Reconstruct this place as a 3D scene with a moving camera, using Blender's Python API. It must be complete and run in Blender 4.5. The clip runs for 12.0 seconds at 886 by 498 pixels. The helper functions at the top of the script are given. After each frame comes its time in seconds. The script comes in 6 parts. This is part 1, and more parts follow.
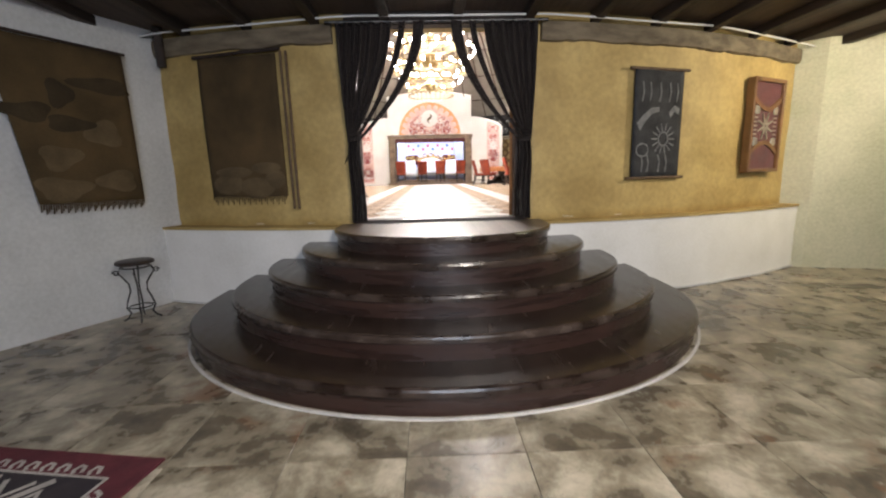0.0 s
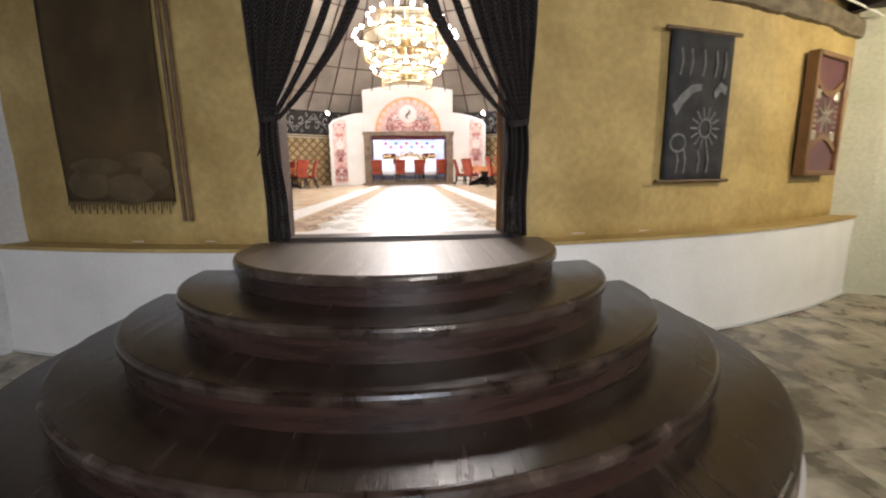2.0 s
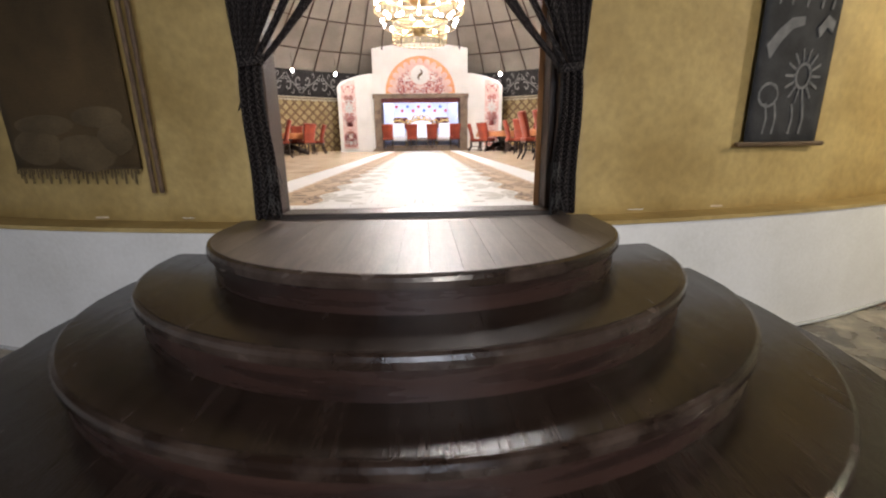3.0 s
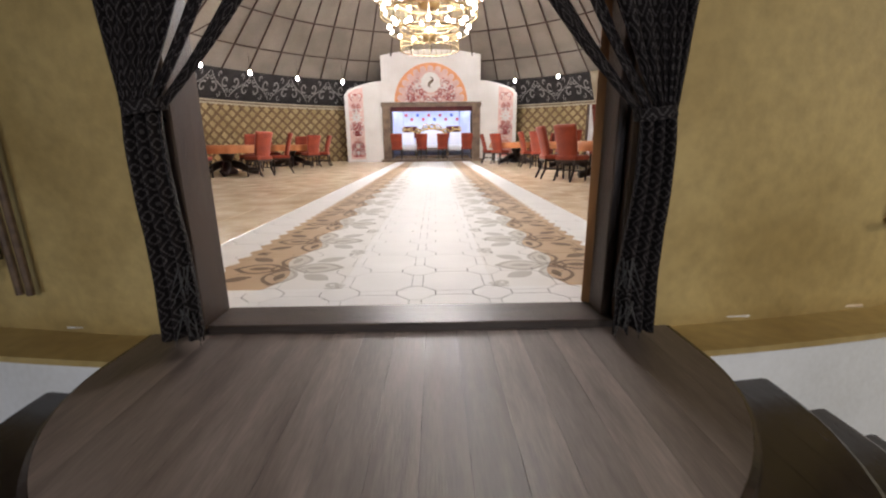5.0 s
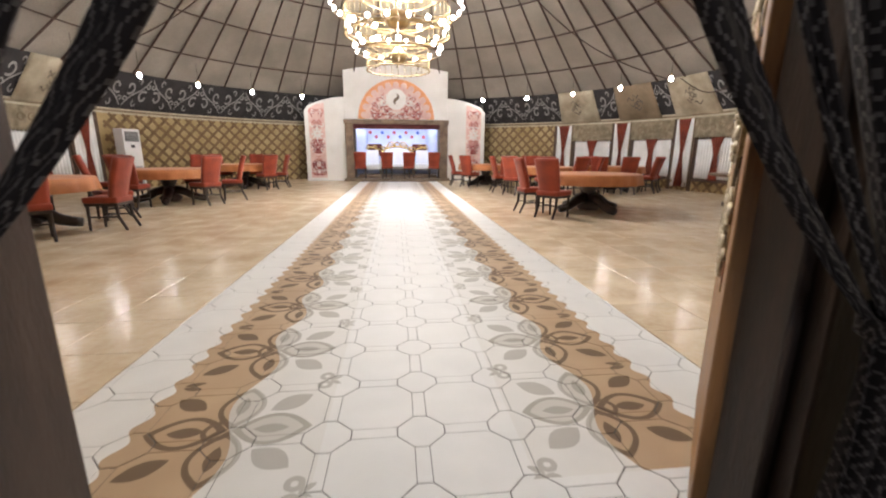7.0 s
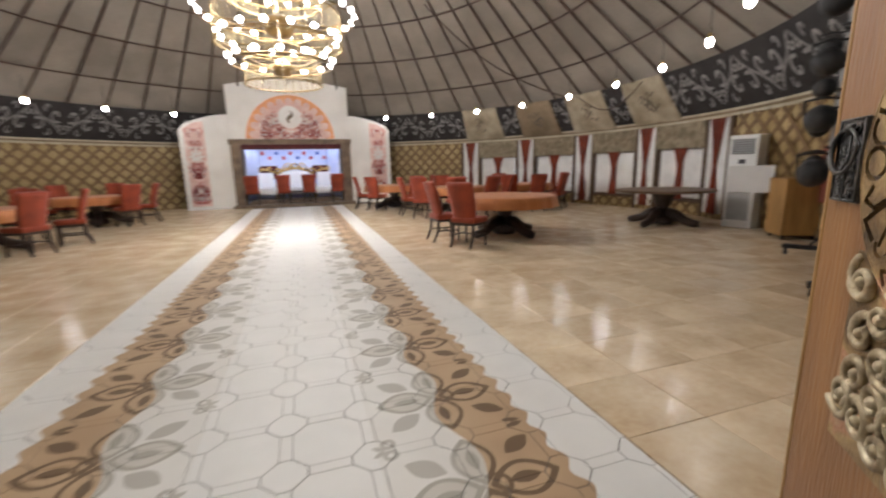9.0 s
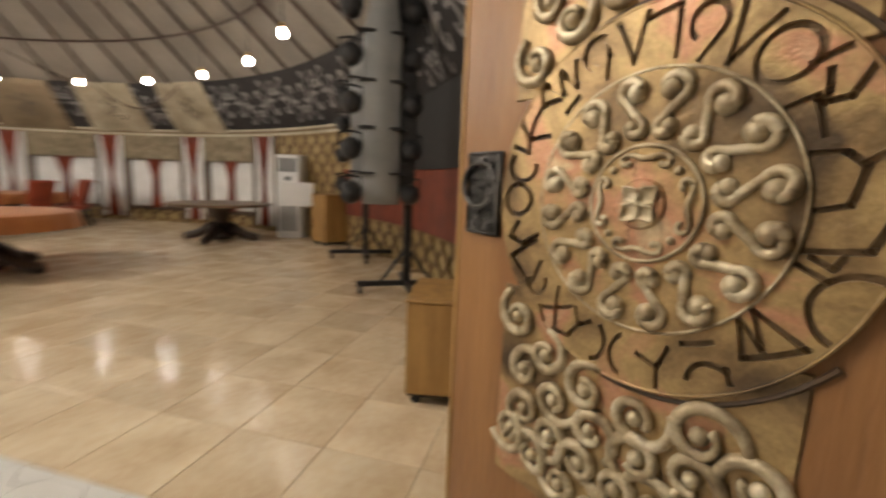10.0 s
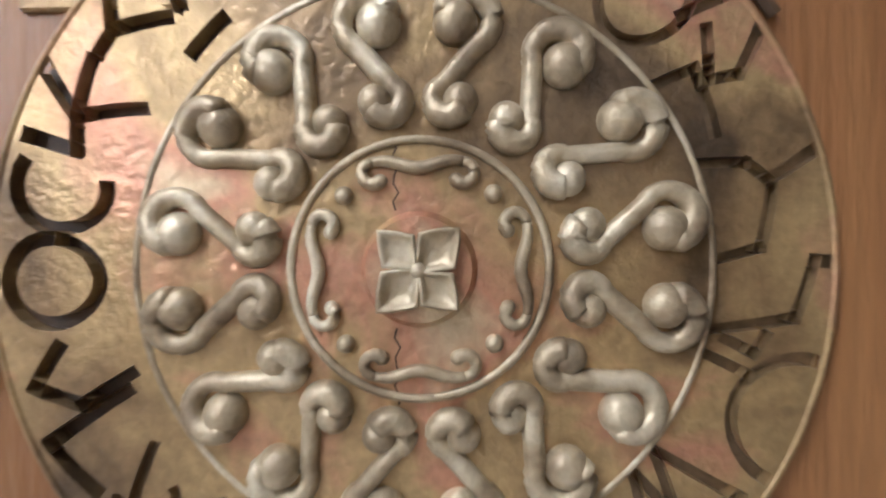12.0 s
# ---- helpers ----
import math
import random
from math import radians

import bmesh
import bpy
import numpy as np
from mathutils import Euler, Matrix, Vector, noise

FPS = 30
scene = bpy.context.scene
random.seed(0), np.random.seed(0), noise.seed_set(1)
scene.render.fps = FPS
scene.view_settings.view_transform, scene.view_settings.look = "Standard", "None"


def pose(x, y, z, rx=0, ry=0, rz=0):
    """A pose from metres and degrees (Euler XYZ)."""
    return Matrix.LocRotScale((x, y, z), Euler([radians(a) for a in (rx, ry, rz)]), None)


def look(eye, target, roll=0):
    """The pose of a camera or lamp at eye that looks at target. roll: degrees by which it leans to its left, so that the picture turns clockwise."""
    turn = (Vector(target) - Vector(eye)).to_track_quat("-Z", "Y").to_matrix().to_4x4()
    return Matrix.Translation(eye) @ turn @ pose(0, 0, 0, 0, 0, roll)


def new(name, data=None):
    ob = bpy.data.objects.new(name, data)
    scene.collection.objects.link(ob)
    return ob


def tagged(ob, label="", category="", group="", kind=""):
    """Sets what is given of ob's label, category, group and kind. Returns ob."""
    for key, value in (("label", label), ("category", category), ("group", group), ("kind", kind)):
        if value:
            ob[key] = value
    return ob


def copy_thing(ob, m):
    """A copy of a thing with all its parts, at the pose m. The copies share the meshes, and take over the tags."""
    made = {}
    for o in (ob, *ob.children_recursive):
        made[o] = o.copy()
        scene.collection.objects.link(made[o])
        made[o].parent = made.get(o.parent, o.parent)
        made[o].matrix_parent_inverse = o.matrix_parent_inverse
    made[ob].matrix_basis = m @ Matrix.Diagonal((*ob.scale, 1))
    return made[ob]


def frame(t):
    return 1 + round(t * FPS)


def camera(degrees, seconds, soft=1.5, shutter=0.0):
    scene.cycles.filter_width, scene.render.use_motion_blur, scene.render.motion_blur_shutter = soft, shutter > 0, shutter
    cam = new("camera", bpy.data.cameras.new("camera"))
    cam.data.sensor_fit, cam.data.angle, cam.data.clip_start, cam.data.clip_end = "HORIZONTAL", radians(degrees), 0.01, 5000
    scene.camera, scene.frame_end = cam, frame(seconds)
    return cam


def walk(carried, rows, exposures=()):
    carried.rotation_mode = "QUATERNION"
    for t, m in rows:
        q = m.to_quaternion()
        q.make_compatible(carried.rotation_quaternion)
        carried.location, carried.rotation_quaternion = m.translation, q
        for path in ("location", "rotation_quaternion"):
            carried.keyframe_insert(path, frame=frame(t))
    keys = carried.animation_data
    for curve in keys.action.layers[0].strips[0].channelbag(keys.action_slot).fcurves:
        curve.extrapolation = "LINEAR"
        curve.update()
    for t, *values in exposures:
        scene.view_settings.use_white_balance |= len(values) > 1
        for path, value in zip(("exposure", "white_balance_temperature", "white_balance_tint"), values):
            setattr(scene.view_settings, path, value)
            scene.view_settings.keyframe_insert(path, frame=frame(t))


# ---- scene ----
cam = camera(93.6, 12.0, soft=2.1, shutter=0.4)
PATH = [
    (0, (-0.116, 0.84, 1.39), (-0.063, 2.807, 1.036), -1.4),
    (0.5, (-0.004, 1.241, 1.393), (-0.007, 3.213, 1.058), -1.7),
    (1, (-0.019, 1.574, 1.365), (0.115, 3.533, 0.985), -1.0),
    (1.5, (-0.005, 1.864, 1.369), (0.233, 3.816, 1.007), -1.6),
    (2, (0.103, 2.192, 1.376), (0.239, 4.156, 1.021), -0.7),
    (2.5, (0.075, 2.472, 1.338), (0.152, 4.428, 0.928), 0.2),
    (3, (0.047, 2.791, 1.345), (0.127, 4.725, 0.839), -0.7),
    (3.5, (0.141, 3.196, 1.379), (0.194, 5.114, 0.814), -0.3),
    (3.7, (0.19, 3.327, 1.466), (0.176, 5.263, 0.966), -1.9),
    (5.3, (0.08, 3.901, 1.731), (0.113, 5.841, 1.246), -0.5),
    (5.5, (0.06, 4.022, 1.831), (0.061, 5.965, 1.358), -0.6),
    (6, (-0.013, 4.165, 1.922), (-0.151, 6.113, 1.491), -1.3),
    (6.5, (-0.081, 4.322, 2.056), (0.05, 6.272, 1.633), -0.0),
    (6.7, (-0.085, 4.437, 2.036), (0.13, 6.373, 1.581), 0.4),
    (8.3, (-0.009, 5.138, 2.188), (0.182, 7.088, 1.783), -0.4),
    (8.5, (0.007, 5.219, 2.217), (0.26, 7.16, 1.803), -0.8),
    (9, (0.175, 5.583, 2.193), (0.791, 7.447, 1.809), -1.3),
    (9.5, (0.285, 5.823, 2.182), (1.546, 7.332, 1.817), 1.8),
    (10, (0.386, 6.001, 2.207), (2.299, 6.496, 1.894), 2.2),
    (10.5, (0.61, 6.04, 2.198), (2.583, 5.827, 1.952), -0.3),
    (11, (0.718, 6.062, 2.204), (2.545, 5.281, 1.979), 1.0),
    (11.5, (0.750, 6.074, 2.207), (2.344, 4.871, 2.094), -0.2),
    (12, (0.802, 6.027, 2.205), (2.387, 4.808, 2.175), -0.6),
]
walk(cam, [(t, look(eye, target, roll)) for t, eye, target, roll in PATH],
     exposures=[(0.0, 0.36, 6100, 15), (2.5, 0.27, 6050, 15), (3.6, 0.05, 6000, 15), (5.4, -0.22, 5900, 15), (6.0, -0.08, 5950, 14), (8.3, -0.55, 5850, 12), (9.5, -0.72, 6100, 11), (10.3, -0.42, 6800, 10), (11.0, -0.25, 6350, 10), (11.5, -0.22, 5550, 12), (12.0, -0.25, 5150, 13)])

# ---- light ----
HF = 0.9                      # the hall's floor above the lower room's floor
CY = 15.0                     # the hall's centre lies at (0, CY)
R_IN, R_OUT, R_BASE = 9.45, 9.70, 9.90
world = bpy.data.worlds.new("world")
scene.world = world
world.use_nodes = True
sky = world.node_tree.nodes.new("ShaderNodeTexSky")
sky.sky_type, sky.sun_disc, sky.sun_elevation, sky.sun_rotation = "NISHITA", False, radians(35), radians(200)
world.node_tree.links.new(sky.outputs[0], world.node_tree.nodes["Background"].inputs[0])
world.node_tree.nodes["Background"].inputs[1].default_value = 0.08


def lamp(name, kind, at, power, colour, size=0.1, target=None, size_y=None, spread=None):
    data = bpy.data.lights.new(name, kind)
    data.energy, data.color = power, colour
    if kind == "AREA":
        data.size = size
        if size_y:
            data.shape, data.size_y = "RECTANGLE", size_y
        if spread:
            data.spread = radians(spread)
    else:
        data.shadow_soft_size = size
    ob = new(name, data)
    ob.matrix_world = look(at, target) if target else pose(*at)
    return ob


WARM = (1.0, 0.92, 0.80)
lamp("chandelier_light", "POINT", (0, CY, 5.45), 190, WARM, 1.3)
lamp("chandelier_light", "POINT", (0, CY, 4.95), 2250, WARM, 0.9)
for lx, ly, power in ((-2.51, 7.72, 22), (0.74, 7.34, 170)):      # unseen fill lamps added over the entrance, to brighten the near floor and door
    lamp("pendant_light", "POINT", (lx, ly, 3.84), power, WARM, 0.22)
lamp("niche_light", "AREA", (-0.08, 22.62, 3.1), 34, (0.80, 0.86, 1.0), 3.0, (-0.08, 23.2, 1.9), 0.3)
lamp("wall_spot_light", "AREA", (4.9, 4.2, 2.75), 52, (1.0, 0.86, 0.55), 0.25, (4.3, 6.4, 1.9))
lamp("window_daylight", "AREA", (0.3, -2.6, 2.2), 122, (0.86, 0.93, 1.0), 2.4, (0.0, 5.0, 0.9), 1.3)
lamp("room_ceiling_light", "AREA", (1.0, 0.4, 2.84), 108, (1.0, 0.90, 0.74), 0.5, (1.0, 2.2, 0.0))


# ---- materials ----
def nodes_of(name):
    m = bpy.data.materials.new(name)
    m.use_nodes = True
    return m, m.node_tree.nodes, m.node_tree.links, m.node_tree.nodes["Principled BSDF"]


def rgba(c):
    return (*c, 1.0)


def mat(name, c1, c2, scale=3.0, rough=0.6, bump=0.15, fine=60.0, metal=0.0, stretch=(1, 1, 1), contrast=(0.35, 0.65), rand=0.0, coat=0.0, sheen=0.0, emit=None, rough_var=0.1):
    """Two colours over a large and a fine noise, with relief, at real size."""
    m, n, l, b = nodes_of(name)
    tc = n.new("ShaderNodeTexCoord")
    mp = n.new("ShaderNodeMapping")
    mp.inputs["Scale"].default_value = stretch
    l.new(tc.outputs["Object"], mp.inputs[0])
    vec = mp.outputs[0]
    if rand:
        oi = n.new("ShaderNodeObjectInfo")
        ad = n.new("ShaderNodeVectorMath")
        ad.operation = "MULTIPLY_ADD"
        ad.inputs[1].default_value = (37.0, 19.0, 11.0)
        l.new(oi.outputs["Random"], ad.inputs[0])
        l.new(vec, ad.inputs[2])
        vec = ad.outputs[0]
    big = n.new("ShaderNodeTexNoise")
    big.inputs["Scale"].default_value, big.inputs["Detail"].default_value = scale, 6
    small = n.new("ShaderNodeTexNoise")
    small.inputs["Scale"].default_value, small.inputs["Detail"].default_value = fine, 4
    l.new(vec, big.inputs["Vector"])
    l.new(vec, small.inputs["Vector"])
    ramp = n.new("ShaderNodeValToRGB")
    ramp.color_ramp.elements[0].position, ramp.color_ramp.elements[1].position = contrast
    ramp.color_ramp.elements[0].color, ramp.color_ramp.elements[1].color = rgba(c1), rgba(c2)
    l.new(big.outputs[0], ramp.inputs[0])
    mix = n.new("ShaderNodeMix")
    mix.data_type, mix.blend_type = "RGBA", "OVERLAY"
    mix.inputs[0].default_value = 0.25
    l.new(ramp.outputs[0], mix.inputs[6])
    l.new(small.outputs[0], mix.inputs[7])
    out = mix.outputs[2]
    if rand:
        hsv = n.new("ShaderNodeHueSaturation")
        mr = n.new("ShaderNodeMapRange")
        mr.inputs[3].default_value, mr.inputs[4].default_value = 1 - rand, 1 + rand
        l.new(oi.outputs["Random"], mr.inputs[0])
        l.new(mr.outputs[0], hsv.inputs["Value"])
        l.new(out, hsv.inputs["Color"])
        out = hsv.outputs[0]
    l.new(out, b.inputs["Base Color"])
    rr = n.new("ShaderNodeMapRange")
    rr.inputs[3].default_value, rr.inputs[4].default_value = max(0.02, rough - rough_var), min(1, rough + rough_var)
    l.new(big.outputs[0], rr.inputs[0])
    l.new(rr.outputs[0], b.inputs["Roughness"])
    b.inputs["Metallic"].default_value = metal
    b.inputs["Coat Weight"].default_value = coat
    b.inputs["Sheen Weight"].default_value = sheen
    if bump:
        bp = n.new("ShaderNodeBump")
        bp.inputs["Strength"].default_value, bp.inputs["Distance"].default_value = bump, 0.01
        add = n.new("ShaderNodeMath")
        l.new(big.outputs[0], add.inputs[0])
        l.new(small.outputs[0], add.inputs[1])
        l.new(add.outputs[0], bp.inputs["Height"])
        l.new(bp.outputs[0], b.inputs["Normal"])
    if emit:
        b.inputs["Emission Color"].default_value = rgba(emit[0])
        b.inputs["Emission Strength"].default_value = emit[1]
    return m


def stone_tile(name):
    """Slate-like glazed stone: grey green and cream clouds with rust patches and thin dark veins."""
    m, n, l, b = nodes_of(name)
    tc, oi = n.new("ShaderNodeTexCoord"), n.new("ShaderNodeObjectInfo")
    ad = n.new("ShaderNodeVectorMath")
    ad.operation = "MULTIPLY_ADD"
    ad.inputs[1].default_value = (31.0, 17.0, 5.0)
    l.new(oi.outputs["Random"], ad.inputs[0])
    l.new(tc.outputs["Object"], ad.inputs[2])
    def cloud(scale, detail, warp):
        t = n.new("ShaderNodeTexNoise")
        t.inputs["Scale"].default_value, t.inputs["Detail"].default_value, t.inputs["Distortion"].default_value, t.inputs["Roughness"].default_value = scale, detail, warp, 0.62
        l.new(ad.outputs[0], t.inputs["Vector"])
        return t.outputs[0]
    def ramp(src, stops):
        r = n.new("ShaderNodeValToRGB")
        while len(r.color_ramp.elements) < len(stops):
            r.color_ramp.elements.new(0.5)
        for e, (p, c) in zip(r.color_ramp.elements, stops):
            e.position, e.color = p, rgba(c)
        l.new(src, r.inputs[0])
        return r.outputs[0]
    def mixed(a, c, f):
        x = n.new("ShaderNodeMix")
        x.data_type = "RGBA"
        l.new(a, x.inputs[6])
        x.inputs[7].default_value = rgba(c)
        l.new(f, x.inputs[0])
        return x.outputs[2]
    base = cloud(3.4, 9, 0.25)
    col = ramp(base, [(0.32, (0.080, 0.067, 0.050)), (0.43, (0.16, 0.135, 0.098)), (0.51, (0.27, 0.235, 0.17)), (0.60, (0.46, 0.41, 0.315)), (0.72, (0.62, 0.56, 0.45))])
    rust = ramp(cloud(2.6, 7, 0.8), [(0.58, (0, 0, 0)), (0.70, (0.8, 0.8, 0.8))])
    col = mixed(col, (0.20, 0.105, 0.06), rust)
    vein = ramp(cloud(5.0, 6, 1.2), [(0.485, (0, 0, 0)), (0.5, (0.30, 0.30, 0.30)), (0.515, (0, 0, 0))])
    col = mixed(col, (0.06, 0.05, 0.045), vein)
    l.new(col, b.inputs["Base Color"])
    rr = n.new("ShaderNodeMapRange")
    rr.inputs[3].default_value, rr.inputs[4].default_value = 0.16, 0.42
    l.new(base, rr.inputs[0])
    l.new(rr.outputs[0], b.inputs["Roughness"])
    bp = n.new("ShaderNodeBump")
    bp.inputs["Strength"].default_value, bp.inputs["Distance"].default_value = 0.25, 0.01
    l.new(base, bp.inputs["Height"])
    l.new(bp.outputs[0], b.inputs["Normal"])
    return m


def bronze(name, stops, scale, rough, metal):
    """Wood under rubbed bronze paint: patches of umber, gold and copper with brush marks."""
    m, n, l, b = nodes_of(name)
    tc = n.new("ShaderNodeTexCoord")
    def tex(k, detail, warp):
        t = n.new("ShaderNodeTexNoise")
        t.inputs["Scale"].default_value, t.inputs["Detail"].default_value, t.inputs["Distortion"].default_value = k, detail, warp
        l.new(tc.outputs["Object"], t.inputs["Vector"])
        return t.outputs[0]
    big, fine = tex(scale, 7, 0.7), tex(150, 4, 0.3)
    r = n.new("ShaderNodeValToRGB")
    while len(r.color_ramp.elements) < len(stops):
        r.color_ramp.elements.new(0.5)
    for e, (p, c) in zip(r.color_ramp.elements, stops):
        e.position, e.color = p, rgba(c)
    l.new(big, r.inputs[0])
    mx = n.new("ShaderNodeMix")
    mx.data_type, mx.blend_type = "RGBA", "OVERLAY"
    mx.inputs[0].default_value = 0.35
    l.new(r.outputs[0], mx.inputs[6])
    l.new(fine, mx.inputs[7])
    l.new(mx.outputs[2], b.inputs["Base Color"])
    rr = n.new("ShaderNodeMapRange")
    rr.inputs[3].default_value, rr.inputs[4].default_value = rough - 0.12, rough + 0.16
    l.new(tex(scale * 2.3, 5, 0.4), rr.inputs[0])
    l.new(rr.outputs[0], b.inputs["Roughness"])
    b.inputs["Metallic"].default_value = metal
    bp = n.new("ShaderNodeBump")
    bp.inputs["Strength"].default_value, bp.inputs["Distance"].default_value = 0.45, 0.003
    add = n.new("ShaderNodeMath")
    l.new(tex(38, 4, 0.6), add.inputs[0])
    l.new(fine, add.inputs[1])
    l.new(add.outputs[0], bp.inputs["Height"])
    l.new(bp.outputs[0], b.inputs["Normal"])
    return m


def step_nodes(n, l):
    """Small builders for arithmetic on sockets or numbers."""
    def op(kind, a, b=None, c=None):
        x = n.new("ShaderNodeMath")
        x.operation = kind
        for k, v in enumerate((a, b, c)):
            if v is None:
                continue
            if isinstance(v, (int, float)):
                x.inputs[k].default_value = v
            else:
                l.new(v, x.inputs[k])
        return x.outputs[0]
    return op


def carpet_tile(name, grout):
    """White glazed tile with the printed border of tan bands, interlaced rings and petals, repeated along the aisle."""
    m, n, l, b = nodes_of(name)
    op = step_nodes(n, l)
    geo = n.new("ShaderNodeNewGeometry")
    sep = n.new("ShaderNodeSeparateXYZ")
    l.new(geo.outputs["Position"], sep.inputs[0])
    wob = n.new("ShaderNodeTexNoise")
    wob.inputs["Scale"].default_value = 2.2
    l.new(geo.outputs["Position"], wob.inputs["Vector"])
    ax = op("ABSOLUTE", sep.outputs[0])
    yy = op("SUBTRACT", sep.outputs[1], 6.22)
    q = op("SUBTRACT", op("MODULO", op("ADD", yy, 73.365), 0.73), 0.365)      # -0.365 .. 0.365 about each flower

    def ring(cx, cy, r, w):
        dx, dy = op("SUBTRACT", ax, cx), op("SUBTRACT", q, cy)
        d = op("SQRT", op("ADD", op("MULTIPLY", dx, dx), op("MULTIPLY", dy, dy)))
        return op("LESS_THAN", op("ABSOLUTE", op("SUBTRACT", d, r)), w)

    def leaf(cx, cy, turn, length, width):
        dx, dy = op("SUBTRACT", ax, cx), op("SUBTRACT", q, cy)
        c, s = math.cos(turn), math.sin(turn)
        u = op("ADD", op("MULTIPLY", dx, c), op("MULTIPLY", dy, s))
        v = op("ADD", op("MULTIPLY", dx, -s), op("MULTIPLY", dy, c))
        uu = op("DIVIDE", u, length)
        half = op("MULTIPLY", op("SUBTRACT", 1.0, op("MULTIPLY", uu, uu)), width)
        return op("LESS_THAN", op("ABSOLUTE", v), half)

    def either(*parts):
        out = parts[0]
        for p in parts[1:]:
            out = op("MAXIMUM", out, p)
        return out

    edge_out = op("ADD", 1.19, op("MULTIPLY", op("SINE", op("MULTIPLY", yy, 34.4)), 0.022))
    edge_in = op("ADD", 0.80, op("MULTIPLY", op("SINE", op("MULTIPLY", yy, 8.6)), 0.05))
    band = op("MULTIPLY", op("LESS_THAN", ax, edge_out), op("GREATER_THAN", ax, edge_in))
    inner = op("MULTIPLY", op("LESS_THAN", ax, edge_in), op("GREATER_THAN", ax, 0.40))
    start = op("GREATER_THAN", sep.outputs[1], 5.83)
    def petal(cx, cy, turn, length, width, w):
        outer, inner_leaf = leaf(cx, cy, turn, length, width), leaf(cx, cy, turn, length - 1.7 * w, width - w)
        return op("MULTIPLY", outer, op("SUBTRACT", 1.0, inner_leaf))
    FX = 0.80
    right_angle = math.pi / 2
    figure = either(petal(FX + 0.175, 0.0, 0.0, 0.165, 0.105, 0.024), petal(FX - 0.175, 0.0, 0.0, 0.165, 0.105, 0.022), petal(FX, 0.165, right_angle, 0.16, 0.10, 0.022), petal(FX, -0.165, right_angle, 0.16, 0.10, 0.022),
                    leaf(FX + 0.175, 0.0, 0.0, 0.075, 0.034), leaf(FX - 0.17, 0.0, 0.0, 0.075, 0.030), leaf(FX, 0.17, right_angle, 0.07, 0.028), leaf(FX, -0.17, right_angle, 0.07, 0.028), ring(FX + 0.045, 0.0, 0.055, 0.011))
    tips = either(leaf(FX + 0.235, 0.205, 0.55, 0.09, 0.045), leaf(FX + 0.235, -0.205, -0.55, 0.09, 0.045), leaf(FX + 0.30, 0.345, 0.2, 0.05, 0.018), leaf(FX + 0.30, -0.345, -0.2, 0.05, 0.018))
    pale_tips = either(leaf(FX - 0.215, 0.185, -0.6, 0.10, 0.055), leaf(FX - 0.215, -0.185, 0.6, 0.10, 0.055))
    corner = either(ring(0.46, 0.325, 0.026, 0.012), ring(0.46, -0.325, 0.026, 0.012), leaf(0.41, 0.345, 0.6, 0.035, 0.014), leaf(0.41, -0.345, -0.6, 0.035, 0.014))
    filled = either(leaf(FX - 0.175, 0.0, 0.0, 0.165, 0.105), leaf(FX, 0.165, right_angle, 0.155, 0.085), leaf(FX, -0.165, right_angle, 0.155, 0.085))

    def over(base, colour, mask):
        mx = n.new("ShaderNodeMix")
        mx.data_type = "RGBA"
        if isinstance(base, tuple):
            mx.inputs[6].default_value = rgba(base)
        else:
            l.new(base, mx.inputs[6])
        if isinstance(colour, tuple):
            mx.inputs[7].default_value = rgba(colour)
        else:
            l.new(colour, mx.inputs[7])
        l.new(mask, mx.inputs[0])
        return mx.outputs[2]

    def times(a, k):
        return op("MULTIPLY", a, k)

    col = over((0.80, 0.795, 0.78), (0.86, 0.855, 0.84), wob.outputs[0])
    outside = op("SUBTRACT", 1.0, band)
    col = over(col, (0.62, 0.58, 0.50), times(times(inner, start), 0.22))
    col = over(col, (0.46, 0.43, 0.36), times(times(times(filled, start), outside), 0.5))
    col = over(col, over((0.38, 0.24, 0.125), (0.62, 0.45, 0.27), wob.outputs[0]), times(times(band, start), 0.95))
    col = over(col, (0.26, 0.24, 0.19), times(times(times(either(figure, pale_tips, corner), start), op("MULTIPLY", outside, op("LESS_THAN", ax, 1.0))), 0.52))
    col = over(col, (0.10, 0.058, 0.030), times(times(times(either(figure, tips), start), band), 0.80))
    dirt = n.new("ShaderNodeTexNoise")
    dirt.inputs["Scale"].default_value, dirt.inputs["Detail"].default_value = 5.0, 8
    l.new(geo.outputs["Position"], dirt.inputs["Vector"])
    mul = n.new("ShaderNodeMix")
    mul.data_type, mul.blend_type = "RGBA", "MULTIPLY"
    mul.inputs[0].default_value = 0.15
    l.new(col, mul.inputs[6])
    l.new(dirt.outputs[0], mul.inputs[7])
    l.new(mul.outputs[2], b.inputs["Base Color"])
    b.inputs["Specular IOR Level"].default_value = 0.32
    rr = n.new("ShaderNodeMapRange")
    rr.inputs[3].default_value, rr.inputs[4].default_value = 0.46, 0.68
    l.new(dirt.outputs[0], rr.inputs[0])
    l.new(rr.outputs[0], b.inputs["Roughness"])
    return m


